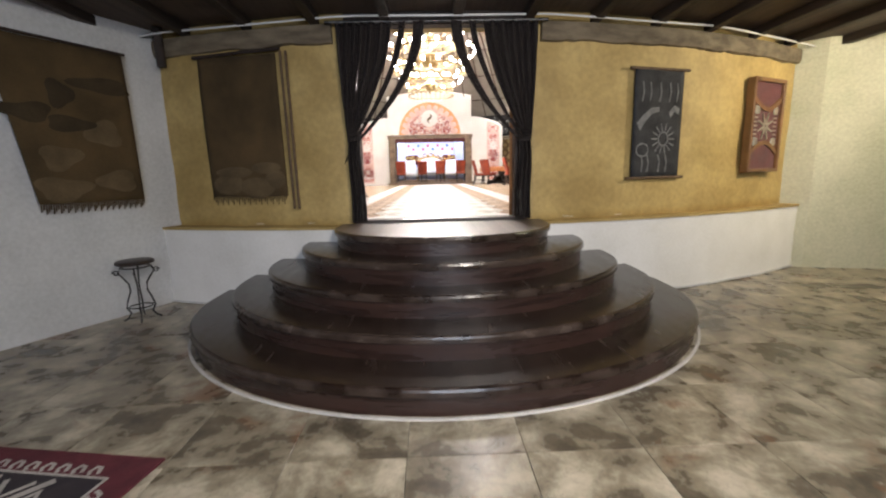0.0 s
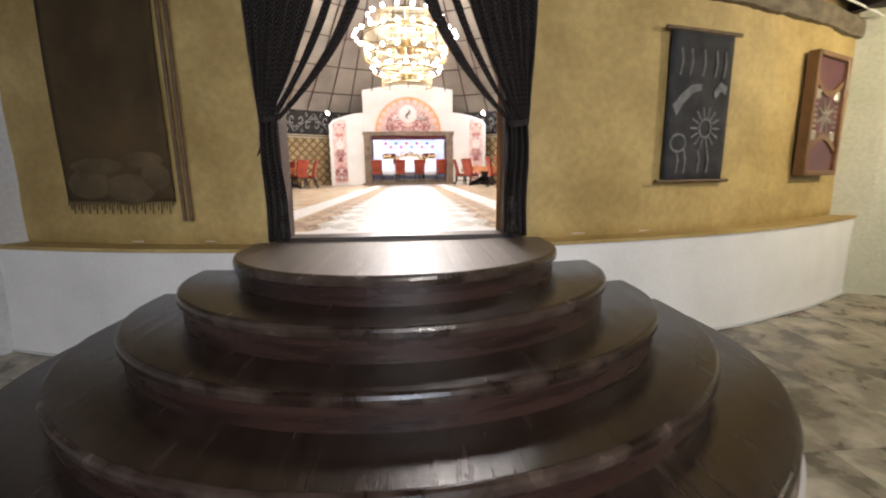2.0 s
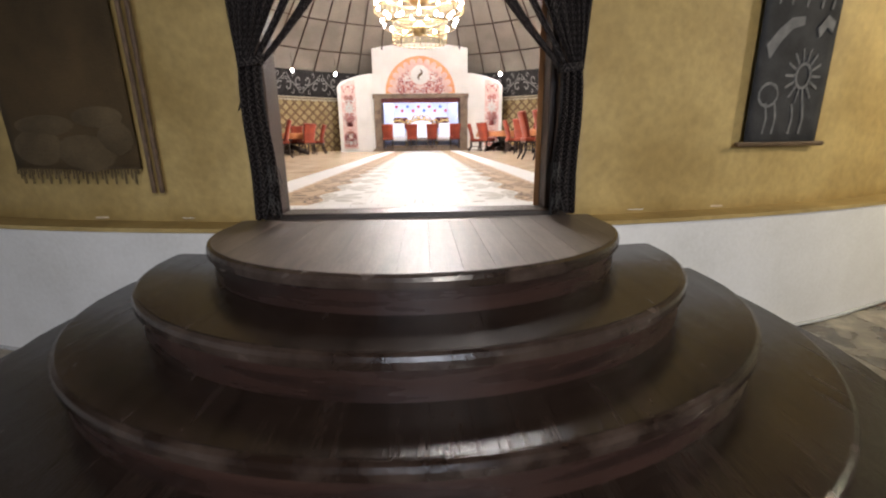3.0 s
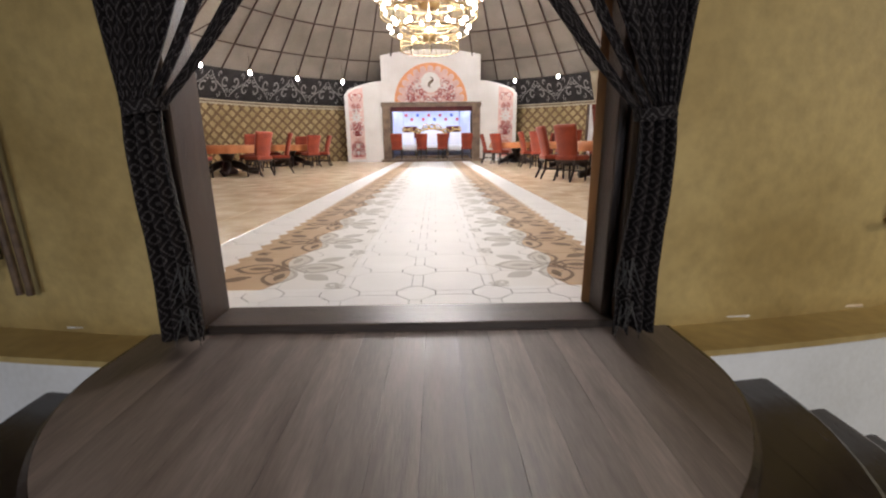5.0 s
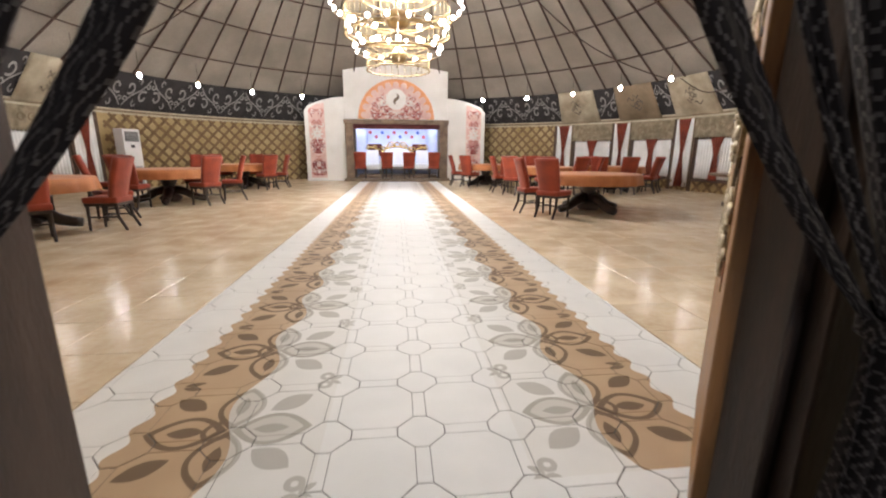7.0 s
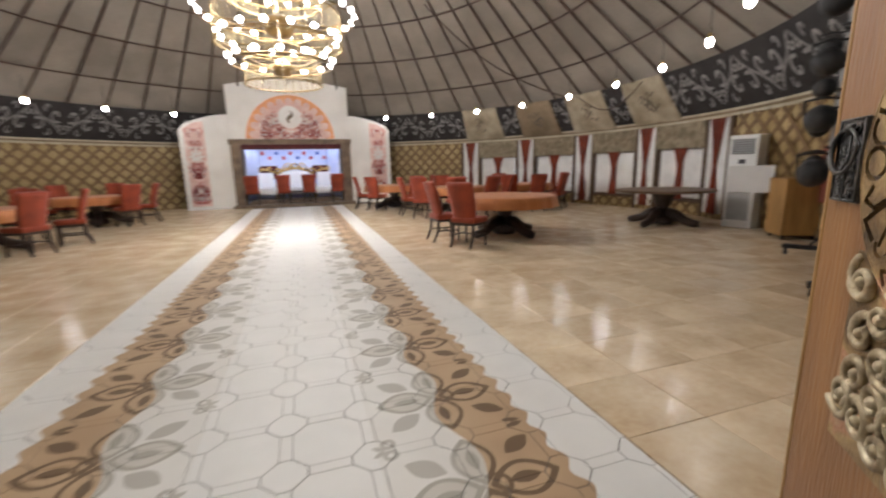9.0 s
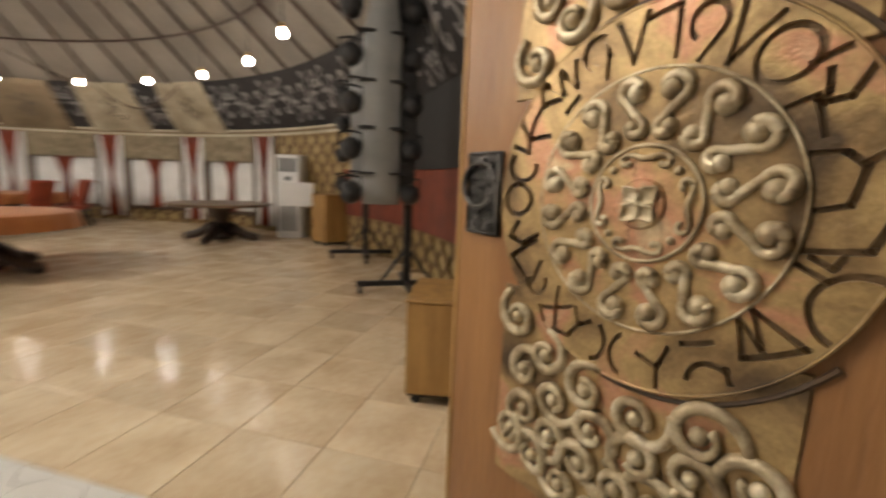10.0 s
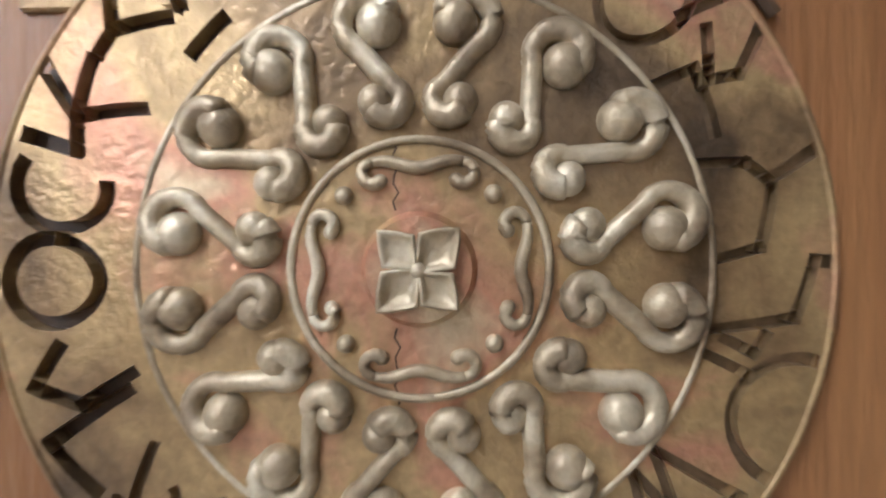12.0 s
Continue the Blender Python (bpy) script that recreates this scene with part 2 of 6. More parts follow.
def diamond_cloth(name, c1, c2, size, transmission=0.0):
    """Woven cloth with a stepped diamond figure."""
    m, n, l, b = nodes_of(name)
    op = step_nodes(n, l)
    tc = n.new("ShaderNodeTexCoord")
    sep = n.new("ShaderNodeSeparateXYZ")
    l.new(tc.outputs["UV"], sep.inputs[0])
    u = op("ABSOLUTE", op("SUBTRACT", op("FRACT", op("DIVIDE", sep.outputs[0], size)), 0.5))
    v = op("ABSOLUTE", op("SUBTRACT", op("FRACT", op("DIVIDE", sep.outputs[1], size * 1.5)), 0.5))
    d = op("ADD", op("DIVIDE", op("FLOOR", op("MULTIPLY", u, 12)), 12), op("DIVIDE", op("FLOOR", op("MULTIPLY", v, 12)), 12))
    line = op("LESS_THAN", op("ABSOLUTE", op("SUBTRACT", op("FRACT", op("MULTIPLY", d, 3.0)), 0.5)), 0.2)
    noise_tex = n.new("ShaderNodeTexNoise")
    noise_tex.inputs["Scale"].default_value = 7
    l.new(tc.outputs["Object"], noise_tex.inputs["Vector"])
    mx = n.new("ShaderNodeMix")
    mx.data_type = "RGBA"
    mx.inputs[6].default_value, mx.inputs[7].default_value = rgba(c1), rgba(c2)
    l.new(op("MULTIPLY", line, op("ADD", 0.4, noise_tex.outputs[0])), mx.inputs[0])
    l.new(mx.outputs[2], b.inputs["Base Color"])
    weave = n.new("ShaderNodeTexNoise")
    weave.inputs["Scale"].default_value = 260
    l.new(tc.outputs["Object"], weave.inputs["Vector"])
    bp = n.new("ShaderNodeBump")
    bp.inputs["Strength"].default_value, bp.inputs["Distance"].default_value = 0.4, 0.004
    l.new(op("ADD", weave.outputs[0], op("MULTIPLY", line, 0.7)), bp.inputs["Height"])
    l.new(bp.outputs[0], b.inputs["Normal"])
    b.inputs["Roughness"].default_value = 0.8
    b.inputs["Specular IOR Level"].default_value = 0.15
    return m


M = {}
M["plaster_yellow"] = mat("plaster_yellow", (0.36, 0.25, 0.085), (0.52, 0.385, 0.15), 2.2, 0.62, 0.5, 18, contrast=(0.3, 0.7))
M["plaster_white"] = mat("plaster_white", (0.72, 0.71, 0.68), (0.82, 0.81, 0.79), 1.5, 0.8, 0.2, 40)
M["plaster_grey"] = mat("plaster_grey", (0.52, 0.525, 0.525), (0.62, 0.62, 0.62), 1.2, 0.85, 0.2, 30)
M["plaster_green"] = mat("plaster_green", (0.42, 0.42, 0.31), (0.52, 0.51, 0.40), 1.2, 0.8, 0.15, 30)
M["slate"] = stone_tile("slate")
M["grout_dark"] = mat("grout_dark", (0.10, 0.09, 0.075), (0.15, 0.14, 0.12), 8, 0.9, 0.2, 90)
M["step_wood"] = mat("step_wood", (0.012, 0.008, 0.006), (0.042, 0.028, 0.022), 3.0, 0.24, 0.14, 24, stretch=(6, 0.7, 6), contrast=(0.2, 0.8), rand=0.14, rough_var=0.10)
M["worn_edge"] = mat("worn_edge", (0.020, 0.012, 0.009), (0.085, 0.062, 0.050), 5.0, 0.24, 0.12, 60, contrast=(0.40, 0.75))
# landing boards: wear and the hall's reflected light are put into the paler colour
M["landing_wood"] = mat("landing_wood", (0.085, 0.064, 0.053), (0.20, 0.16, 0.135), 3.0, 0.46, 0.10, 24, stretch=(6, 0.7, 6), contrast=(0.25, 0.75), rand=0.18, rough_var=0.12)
M["step_riser"] = mat("step_riser", (0.020, 0.012, 0.010), (0.050, 0.026, 0.020), 2.0, 0.28, 0.25, 40, stretch=(1, 1, 8), contrast=(0.3, 0.7))
M["white_strip"] = mat("white_strip", (0.6, 0.58, 0.55), (0.72, 0.7, 0.68), 6, 0.6, 0.1, 60)
M["beam_log"] = mat("beam_log", (0.11, 0.085, 0.055), (0.21, 0.17, 0.115), 2.5, 0.8, 0.6, 30, stretch=(1.0, 5, 5))
M["ceiling_boards"] = mat("ceiling_boards", (0.05, 0.036, 0.03), (0.095, 0.068, 0.052), 3, 0.7, 0.3, 30, stretch=(6, 0.7, 1))
M["joist"] = mat("joist", (0.018, 0.012, 0.009), (0.04, 0.026, 0.02), 4, 0.65, 0.3, 40, stretch=(6, 0.7, 6))
M["jamb_wood"] = mat("jamb_wood", (0.035, 0.020, 0.013), (0.075, 0.045, 0.030), 3, 0.5, 0.3, 40, stretch=(5, 5, 0.6))
M["sill_wood"] = mat("sill_wood", (0.035, 0.026, 0.021), (0.07, 0.053, 0.042), 3, 0.35, 0.2, 40, stretch=(0.7, 5, 5))
M["door_wood"] = mat("door_wood", (0.20, 0.088, 0.030), (0.34, 0.17, 0.060), 2.2, 0.44, 0.25, 26, stretch=(4, 4, 0.5), contrast=(0.3, 0.7))
M["carved_wood"] = bronze("carved_wood", [(0.30, (0.085, 0.058, 0.034)), (0.42, (0.26, 0.175, 0.085)), (0.52, (0.42, 0.30, 0.14)), (0.60, (0.46, 0.24, 0.145)), (0.70, (0.55, 0.44, 0.27))], 7.0, 0.36, 0.55)
M["carved_high"] = bronze("carved_high", [(0.30, (0.20, 0.145, 0.085)), (0.48, (0.42, 0.345, 0.22)), (0.64, (0.60, 0.53, 0.38))], 16.0, 0.44, 0.42)
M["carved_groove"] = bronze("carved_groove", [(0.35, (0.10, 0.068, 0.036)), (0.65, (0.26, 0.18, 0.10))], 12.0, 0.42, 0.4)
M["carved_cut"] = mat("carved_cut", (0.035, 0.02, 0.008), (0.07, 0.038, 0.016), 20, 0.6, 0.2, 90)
M["iron"] = mat("iron", (0.03, 0.03, 0.03), (0.13, 0.125, 0.12), 14, 0.42, 0.4, 90, metal=0.8)
M["black_metal"] = mat("black_metal", (0.012, 0.012, 0.013), (0.03, 0.03, 0.032), 10, 0.45, 0.1, 80, metal=0.3)
M["speaker_grey"] = mat("speaker_grey", (0.20, 0.205, 0.21), (0.27, 0.275, 0.28), 3, 0.5, 0.1, 200)
M["speaker_black"] = mat("speaker_black", (0.012, 0.012, 0.013), (0.025, 0.025, 0.027), 8, 0.6, 0.3, 200)
M["tapestry_brown"] = mat("tapestry_brown", (0.048, 0.030, 0.010), (0.105, 0.066, 0.026), 2.5, 0.95, 0.6, 90, contrast=(0.3, 0.7))
M["tapestry_relief"] = mat("tapestry_relief", (0.085, 0.058, 0.026), (0.14, 0.098, 0.048), 5, 0.95, 0.7, 80)
M["tapestry_dark"] = mat("tapestry_dark", (0.030, 0.020, 0.008), (0.055, 0.037, 0.016), 5, 0.95, 0.7, 80)
M["felt_black"] = mat("felt_black", (0.022, 0.022, 0.024), (0.05, 0.05, 0.053), 6, 0.95, 0.6, 120)
M["felt_grey"] = mat("felt_grey", (0.13, 0.13, 0.135), (0.22, 0.22, 0.22), 12, 0.95, 0.6, 120)
M["rod_wood"] = mat("rod_wood", (0.09, 0.055, 0.03), (0.16, 0.10, 0.055), 6, 0.6, 0.3, 60, stretch=(1, 5, 5))
M["rod_dark"] = mat("rod_dark", (0.02, 0.012, 0.01), (0.045, 0.028, 0.02), 6, 0.6, 0.3, 60)
M["frame_wood"] = mat("frame_wood", (0.14, 0.065, 0.022), (0.24, 0.12, 0.045), 4, 0.4, 0.2, 60, coat=0.3)
M["velvet_red"] = mat("velvet_red", (0.065, 0.008, 0.010), (0.12, 0.018, 0.018), 6, 0.8, 0.3, 120, sheen=0.4)
M["brass"] = mat("brass", (0.55, 0.36, 0.12), (0.75, 0.52, 0.20), 8, 0.28, 0.1, 80, metal=1.0)
M["silver"] = mat("silver", (0.45, 0.43, 0.36), (0.7, 0.68, 0.6), 10, 0.35, 0.2, 80, metal=0.9)
M["rug_red"] = mat("rug_red", (0.075, 0.010, 0.018), (0.13, 0.022, 0.032), 8, 0.95, 0.7, 160)
M["rug_dark"] = mat("rug_dark", (0.018, 0.014, 0.02), (0.04, 0.03, 0.035), 8, 0.95, 0.7, 160)
M["rug_cream"] = mat("rug_cream", (0.36, 0.33, 0.30), (0.5, 0.47, 0.43), 8, 0.95, 0.7, 160)
M["hall_tile"] = mat("hall_tile", (0.64, 0.49, 0.32), (0.83, 0.70, 0.51), 2.6, 0.20, 0.10, 22, contrast=(0.3, 0.7), rand=0.08, rough_var=0.08)
M["hall_grout"] = mat("hall_grout", (0.12, 0.075, 0.038), (0.19, 0.125, 0.065), 8, 0.8, 0.2, 90)
M["grout_grey"] = mat("grout_grey", (0.055, 0.052, 0.047), (0.14, 0.13, 0.12), 3, 0.8, 0.2, 90)
M["aisle_tile"] = carpet_tile("aisle_tile", False)
M["canvas"] = mat("canvas", (0.19, 0.166, 0.138), (0.265, 0.235, 0.197), 0.8, 0.9, 0.3, 30)
M["roof_pole"] = mat("roof_pole", (0.030, 0.014, 0.008), (0.065, 0.030, 0.017), 3, 0.6, 0.2, 40)
M["felt_navy"] = mat("felt_navy", (0.018, 0.016, 0.016), (0.036, 0.032, 0.032), 3, 0.95, 0.5, 80)
M["scroll_grey"] = mat("scroll_grey", (0.20, 0.19, 0.19), (0.31, 0.30, 0.29), 5, 0.95, 0.4, 80)
M["cream_rail"] = mat("cream_rail", (0.40, 0.36, 0.26), (0.54, 0.49, 0.37), 3, 0.8, 0.3, 40)
M["lattice_back"] = mat("lattice_back", (0.34, 0.25, 0.11), (0.48, 0.37, 0.19), 2, 0.9, 0.4, 60)
M["lattice_wood"] = mat("lattice_wood", (0.13, 0.075, 0.026), (0.22, 0.135, 0.055), 4, 0.5, 0.2, 50)
M["banner_skin"] = mat("banner_skin", (0.26, 0.22, 0.15), (0.44, 0.38, 0.28), 2, 0.9, 0.4, 40)
M["banner_tan"] = mat("banner_tan", (0.16, 0.12, 0.07), (0.25, 0.19, 0.125), 2, 0.9, 0.4, 40)
M["ink"] = mat("ink", (0.06, 0.05, 0.04), (0.12, 0.10, 0.08), 8, 0.9, 0.1, 80)
M["valance_relief"] = mat("valance_relief", (0.17, 0.14, 0.09), (0.31, 0.26, 0.18), 6, 0.9, 0.8, 30)
M["pilaster"] = mat("pilaster", (0.06, 0.035, 0.02), (0.11, 0.065, 0.04), 4, 0.5, 0.2, 50)
M["sheer_white"] = mat("sheer_white", (0.68, 0.68, 0.68), (0.80, 0.80, 0.80), 3, 0.9, 0.2, 120)
M["drape_red"] = mat("drape_red", (0.13, 0.019, 0.007), (0.21, 0.036, 0.012), 4, 0.85, 0.3, 120, sheen=0.15)
M["seat_red"] = mat("seat_red", (0.19, 0.026, 0.008), (0.30, 0.045, 0.014), 4, 0.75, 0.25, 140, sheen=0.1)
M["cloth_orange"] = mat("cloth_orange", (0.42, 0.145, 0.042), (0.54, 0.21, 0.068), 4, 0.6, 0.2, 140, sheen=0.15)
M["dark_leg"] = mat("dark_leg", (0.016, 0.009, 0.007), (0.035, 0.02, 0.014), 5, 0.4, 0.1, 60)
M["table_brown"] = mat("table_brown", (0.10, 0.06, 0.035), (0.17, 0.11, 0.065), 4, 0.35, 0.1, 60)
M["white_paint"] = mat("white_paint", (0.72, 0.70, 0.67), (0.80, 0.785, 0.76), 1.5, 0.55, 0.05, 60)
M["mural_pink"] = mat("mural_pink", (0.55, 0.20, 0.17), (0.70, 0.36, 0.31), 5, 0.8, 0.1, 60)
M["mural_pale"] = mat("mural_pale", (0.70, 0.46, 0.42), (0.78, 0.58, 0.53), 5, 0.8, 0.1, 60)
M["mural_red"] = mat("mural_red", (0.30, 0.04, 0.05), (0.44, 0.08, 0.08), 5, 0.8, 0.1, 60)
M["mural_orange"] = mat("mural_orange", (0.72, 0.30, 0.13), (0.80, 0.42, 0.22), 4, 0.8, 0.1, 60)
M["mural_white"] = mat("mural_white", (0.74, 0.72, 0.70), (0.8, 0.79, 0.77), 4, 0.7, 0.05, 60)
M["backdrop_blue"] = mat("backdrop_blue", (0.50, 0.56, 0.84), (0.64, 0.69, 0.90), 2, 0.8, 0.05, 60)
M["dot_red"] = mat("dot_red", (0.5, 0.08, 0.12), (0.6, 0.14, 0.18), 8, 0.8, 0.05, 60)
M["dot_blue"] = mat("dot_blue", (0.08, 0.12, 0.42), (0.14, 0.2, 0.55), 8, 0.8, 0.05, 60)
M["niche_frame"] = mat("niche_frame", (0.13, 0.09, 0.06), (0.23, 0.165, 0.11), 5, 0.6, 0.4, 50)
M["gold"] = mat("gold", (0.15, 0.10, 0.04), (0.25, 0.17, 0.075), 8, 0.36, 0.15, 60, metal=1.0)
M["leather_white"] = mat("leather_white", (0.76, 0.76, 0.80), (0.83, 0.83, 0.86), 3, 0.45, 0.1, 80)
M["plastic_white"] = mat("plastic_white", (0.70, 0.71, 0.71), (0.78, 0.78, 0.78), 3, 0.4, 0.03, 80)
M["plastic_grey"] = mat("plastic_grey", (0.33, 0.34, 0.35), (0.42, 0.43, 0.44), 3, 0.4, 0.03, 80)
M["plastic_dark"] = mat("plastic_dark", (0.03, 0.03, 0.035), (0.06, 0.06, 0.065), 3, 0.4, 0.03, 80)
M["paper"] = mat("paper", (0.78, 0.79, 0.80), (0.84, 0.84, 0.84), 4, 0.8, 0.05, 80)
M["crate_wood"] = mat("crate_wood", (0.30, 0.165, 0.055), (0.44, 0.26, 0.09), 3, 0.5, 0.25, 40, stretch=(4, 4, 0.6))
M["crystal"] = mat("crystal", (0.46, 0.35, 0.17), (0.70, 0.57, 0.33), 20, 0.25, 0.0, 60, metal=0.5)
M["bulb_glow"] = mat("bulb_glow", (1, 0.9, 0.75), (1, 0.93, 0.8), 5, 0.4, 0.0, 60, emit=((1.0, 0.94, 0.86), 24.0))
M["ring_bulb"] = mat("ring_bulb", (1, 0.95, 0.85), (1, 0.97, 0.9), 5, 0.4, 0.0, 60, emit=((1.0, 0.92, 0.80), 150.0))
M["daylight"] = mat("daylight", (0.8, 0.85, 0.9), (0.85, 0.9, 0.95), 5, 0.9, 0.0, 60, emit=((0.80, 0.90, 1.0), 2.5))
M["curtain_cloth"] = diamond_cloth("curtain_cloth", (0.013, 0.010, 0.010), (0.075, 0.065, 0.060), 0.06)
M["curtain_plain"] = mat("curtain_plain", (0.006, 0.005, 0.005), (0.016, 0.014, 0.014), 6, 0.75, 0.4, 140, sheen=0.05)
M["fringe"] = mat("fringe", (0.03, 0.028, 0.027), (0.08, 0.075, 0.07), 20, 0.9, 0.4, 160)
glass, gn, gl, gb = nodes_of("glass")
gb.inputs["Base Color"].default_value = (0.95, 0.97, 1, 1)
gb.inputs["Roughness"].default_value, gb.inputs["Transmission Weight"].default_value, gb.inputs["IOR"].default_value = 0.25, 1.0, 1.1
M["glass"] = glass


# ---- builders ----
def part(name, bm, material, parent=None, label="", smooth=False):
    """Links a bmesh as one mesh object under a thing or a part."""
    me = bpy.data.meshes.new(name)
    bm.to_mesh(me)
    bm.free()
    me.materials.append(M[material] if isinstance(material, str) else material)
    if smooth:
        me.polygons.foreach_set("use_smooth", [True] * len(me.polygons))
    ob = new(name, me)
    if parent:
        ob.parent = parent
    if label:
        tagged(ob, label)
    return ob


def again(ob, m, parent=None):
    """Another object on the same mesh, at m in its parent's space."""
    o = new(ob.name.split(".")[0], ob.data)
    o.parent = parent or ob.parent
    o.matrix_basis = m
    return o


def thing(name, label, category, m=None, group="", kind=""):
    ob = tagged(new(name), label, category, group, kind)
    ob.empty_display_size = 0.1
    if m is not None:
        ob.matrix_basis = m
    return ob


def setting(ob, label, category):
    return tagged(ob, label, category, kind="structure")


def box(bm, lo, hi, bevel=0.0, m=None, seg=1):
    r = bmesh.ops.create_cube(bm, size=1)
    vs = r["verts"]
    t = Matrix.Translation([(a + b) / 2 for a, b in zip(lo, hi)]) @ Matrix.Diagonal([b - a for a, b in zip(lo, hi)] + [1])
    bmesh.ops.transform(bm, matrix=(m @ t) if m is not None else t, verts=vs)
    if bevel:
        es = list({e for v in vs for e in v.link_edges})
        bmesh.ops.bevel(bm, geom=es, offset=bevel, segments=seg, affect="EDGES", profile=0.6)
    return bm


def boxed(lo, hi, bevel=0.0, m=None, seg=1):
    return box(bmesh.new(), lo, hi, bevel, m, seg)


def lathe(profile, n=24, bm=None, m=None):
    """Turns a profile of (radius, height) about z."""
    bm = bm or bmesh.new()
    rings = []
    for r, z in profile:
        ring = []
        for k in range(n):
            a = 2 * math.pi * k / n
            p = Vector((r * math.cos(a), r * math.sin(a), z))
            ring.append(bm.verts.new(m @ p if m is not None else p))
        rings.append(ring)
    for a, b in zip(rings, rings[1:]):
        for k in range(n):
            bm.faces.new((a[k], a[(k + 1) % n], b[(k + 1) % n], b[k]))
    bm.faces.new(list(reversed(rings[0])))
    bm.faces.new(rings[-1])
    return bm


def tube(points, radius, n=8, bm=None, closed=False):
    """A round bar along points; radius is a number or a function of 0..1."""
    bm = bm or bmesh.new()
    pts = [Vector(p) for p in points]
    rings, up = [], Vector((0.13, 0.21, 0.97)).normalized()
    for i, p in enumerate(pts):
        a = pts[(i - 1) % len(pts)] if closed or i else p
        b = pts[(i + 1) % len(pts)] if closed or i < len(pts) - 1 else p
        d = (b - a).normalized()
        s = d.cross(up)
        if s.length < 1e-3:
            s = d.cross(Vector((1, 0, 0)))
        s.normalize()
        t = s.cross(d)
        r = radius(i / max(1, len(pts) - 1)) if callable(radius) else radius
        rings.append([bm.verts.new(p + (s * math.cos(2 * math.pi * k / n) + t * math.sin(2 * math.pi * k / n)) * r) for k in range(n)])
    pairs = list(zip(rings, rings[1:])) + ([(rings[-1], rings[0])] if closed else [])
    for a, b in pairs:
        for k in range(n):
            bm.faces.new((a[k], a[(k + 1) % n], b[(k + 1) % n], b[k]))
    if not closed:
        bm.faces.new(list(reversed(rings[0])))
        bm.faces.new(rings[-1])
    return bm


def sheet(f, nu, nv, thick=0.0, bm=None, uv=None):
    """A surface f(u, v) over the unit square, given thickness along its normals."""
    bm = bm or bmesh.new()
    g = [[bm.verts.new(f(i / nu, j / nv)) for i in range(nu + 1)] for j in range(nv + 1)]
    fs = [bm.faces.new((g[j][i], g[j][i + 1], g[j + 1][i + 1], g[j + 1][i])) for j in range(nv) for i in range(nu)]
    if uv:
        lay = bm.loops.layers.uv.verify()
        where = {g[j][i]: uv(i / nu, j / nv) for j in range(nv + 1) for i in range(nu + 1)}
        for fc in fs:
            for lp in fc.loops:
                lp[lay].uv = where[lp.vert]
    bmesh.ops.recalc_face_normals(bm, faces=fs)
    if thick:
        bmesh.ops.solidify(bm, geom=fs, thickness=thick)
    return bm


def slab(outline, z0, z1, bm=None, bevel=0.0, m=None):
    """A prism on a closed outline of (x, y)."""
    bm = bm or bmesh.new()
    lo = [bm.verts.new((m @ Vector((x, y, z0))) if m is not None else (x, y, z0)) for x, y in outline]
    hi = [bm.verts.new((m @ Vector((x, y, z1))) if m is not None else (x, y, z1)) for x, y in outline]
    k = len(outline)
    for i in range(k):
        bm.faces.new((lo[i], lo[(i + 1) % k], hi[(i + 1) % k], hi[i]))
    top = bm.faces.new(hi)
    bm.faces.new(list(reversed(lo)))
    bmesh.ops.recalc_face_normals(bm, faces=bm.faces[:])
    if bevel:
        bmesh.ops.bevel(bm, geom=list(top.edges), offset=bevel, segments=2, affect="EDGES", profile=0.5)
    return bm


def polar(r, deg, z=0.0):
    """A place in the hall: deg from straight ahead, to the right."""
    a = radians(deg)
    return Vector((r * math.sin(a), CY + r * math.cos(a), z))


def ring_wall(r0, r1, z0, z1, d0, d1, n=None, bm=None):
    """A curved wall between two radii and two directions, of constant height."""
    n = n or max(2, int(abs(d1 - d0) / 2))
    bm = bm or bmesh.new()
    rows = []
    for i in range(n + 1):
        d = d0 + (d1 - d0) * i / n
        rows.append([bm.verts.new(polar(r, d, z)) for r, z in ((r0, z0), (r1, z0), (r1, z1), (r0, z1))])
    for a, b in zip(rows, rows[1:]):
        for k in range(4):
            bm.faces.new((a[k], a[(k + 1) % 4], b[(k + 1) % 4], b[k]))
    bm.faces.new(rows[0])
    bm.faces.new(list(reversed(rows[-1])))
    bmesh.ops.recalc_face_normals(bm, faces=bm.faces[:])
    return bm


def curl(c, r, a0, a1, grow, n=12):
    """Points of a spiral in a plane."""
    out = []
    for i in range(n + 1):
        t = i / n
        a = a0 + (a1 - a0) * t
        q = r * (1 + (grow - 1) * t)
        out.append((c[0] + q * math.cos(a), c[1] + q * math.sin(a)))
    return out


def ribbon(points, width, put, thick=0.006, bm=None):
    """A flat band along plane points, laid on a surface by put(x, y, height)."""
    bm = bm or bmesh.new()
    rows = []
    for i, p in enumerate(points):
        a, b = Vector(points[max(0, i - 1)]), Vector(points[min(len(points) - 1, i + 1)])
        d = (b - a).normalized()
        nrm = Vector((-d.y, d.x))
        w = (width(i / (len(points) - 1)) if callable(width) else width) / 2
        l, r = Vector(p) + nrm * w, Vector(p) - nrm * w
        rows.append([bm.verts.new(put(*l, 0)), bm.verts.new(put(*l, thick)), bm.verts.new(put(*r, thick)), bm.verts.new(put(*r, 0))])
    for a, b in zip(rows, rows[1:]):
        for k in range(4):
            bm.faces.new((a[k], a[(k + 1) % 4], b[(k + 1) % 4], b[k]))
    bm.faces.new(rows[0])
    bm.faces.new(list(reversed(rows[-1])))
    bmesh.ops.recalc_face_normals(bm, faces=bm.faces[:])
    return bm


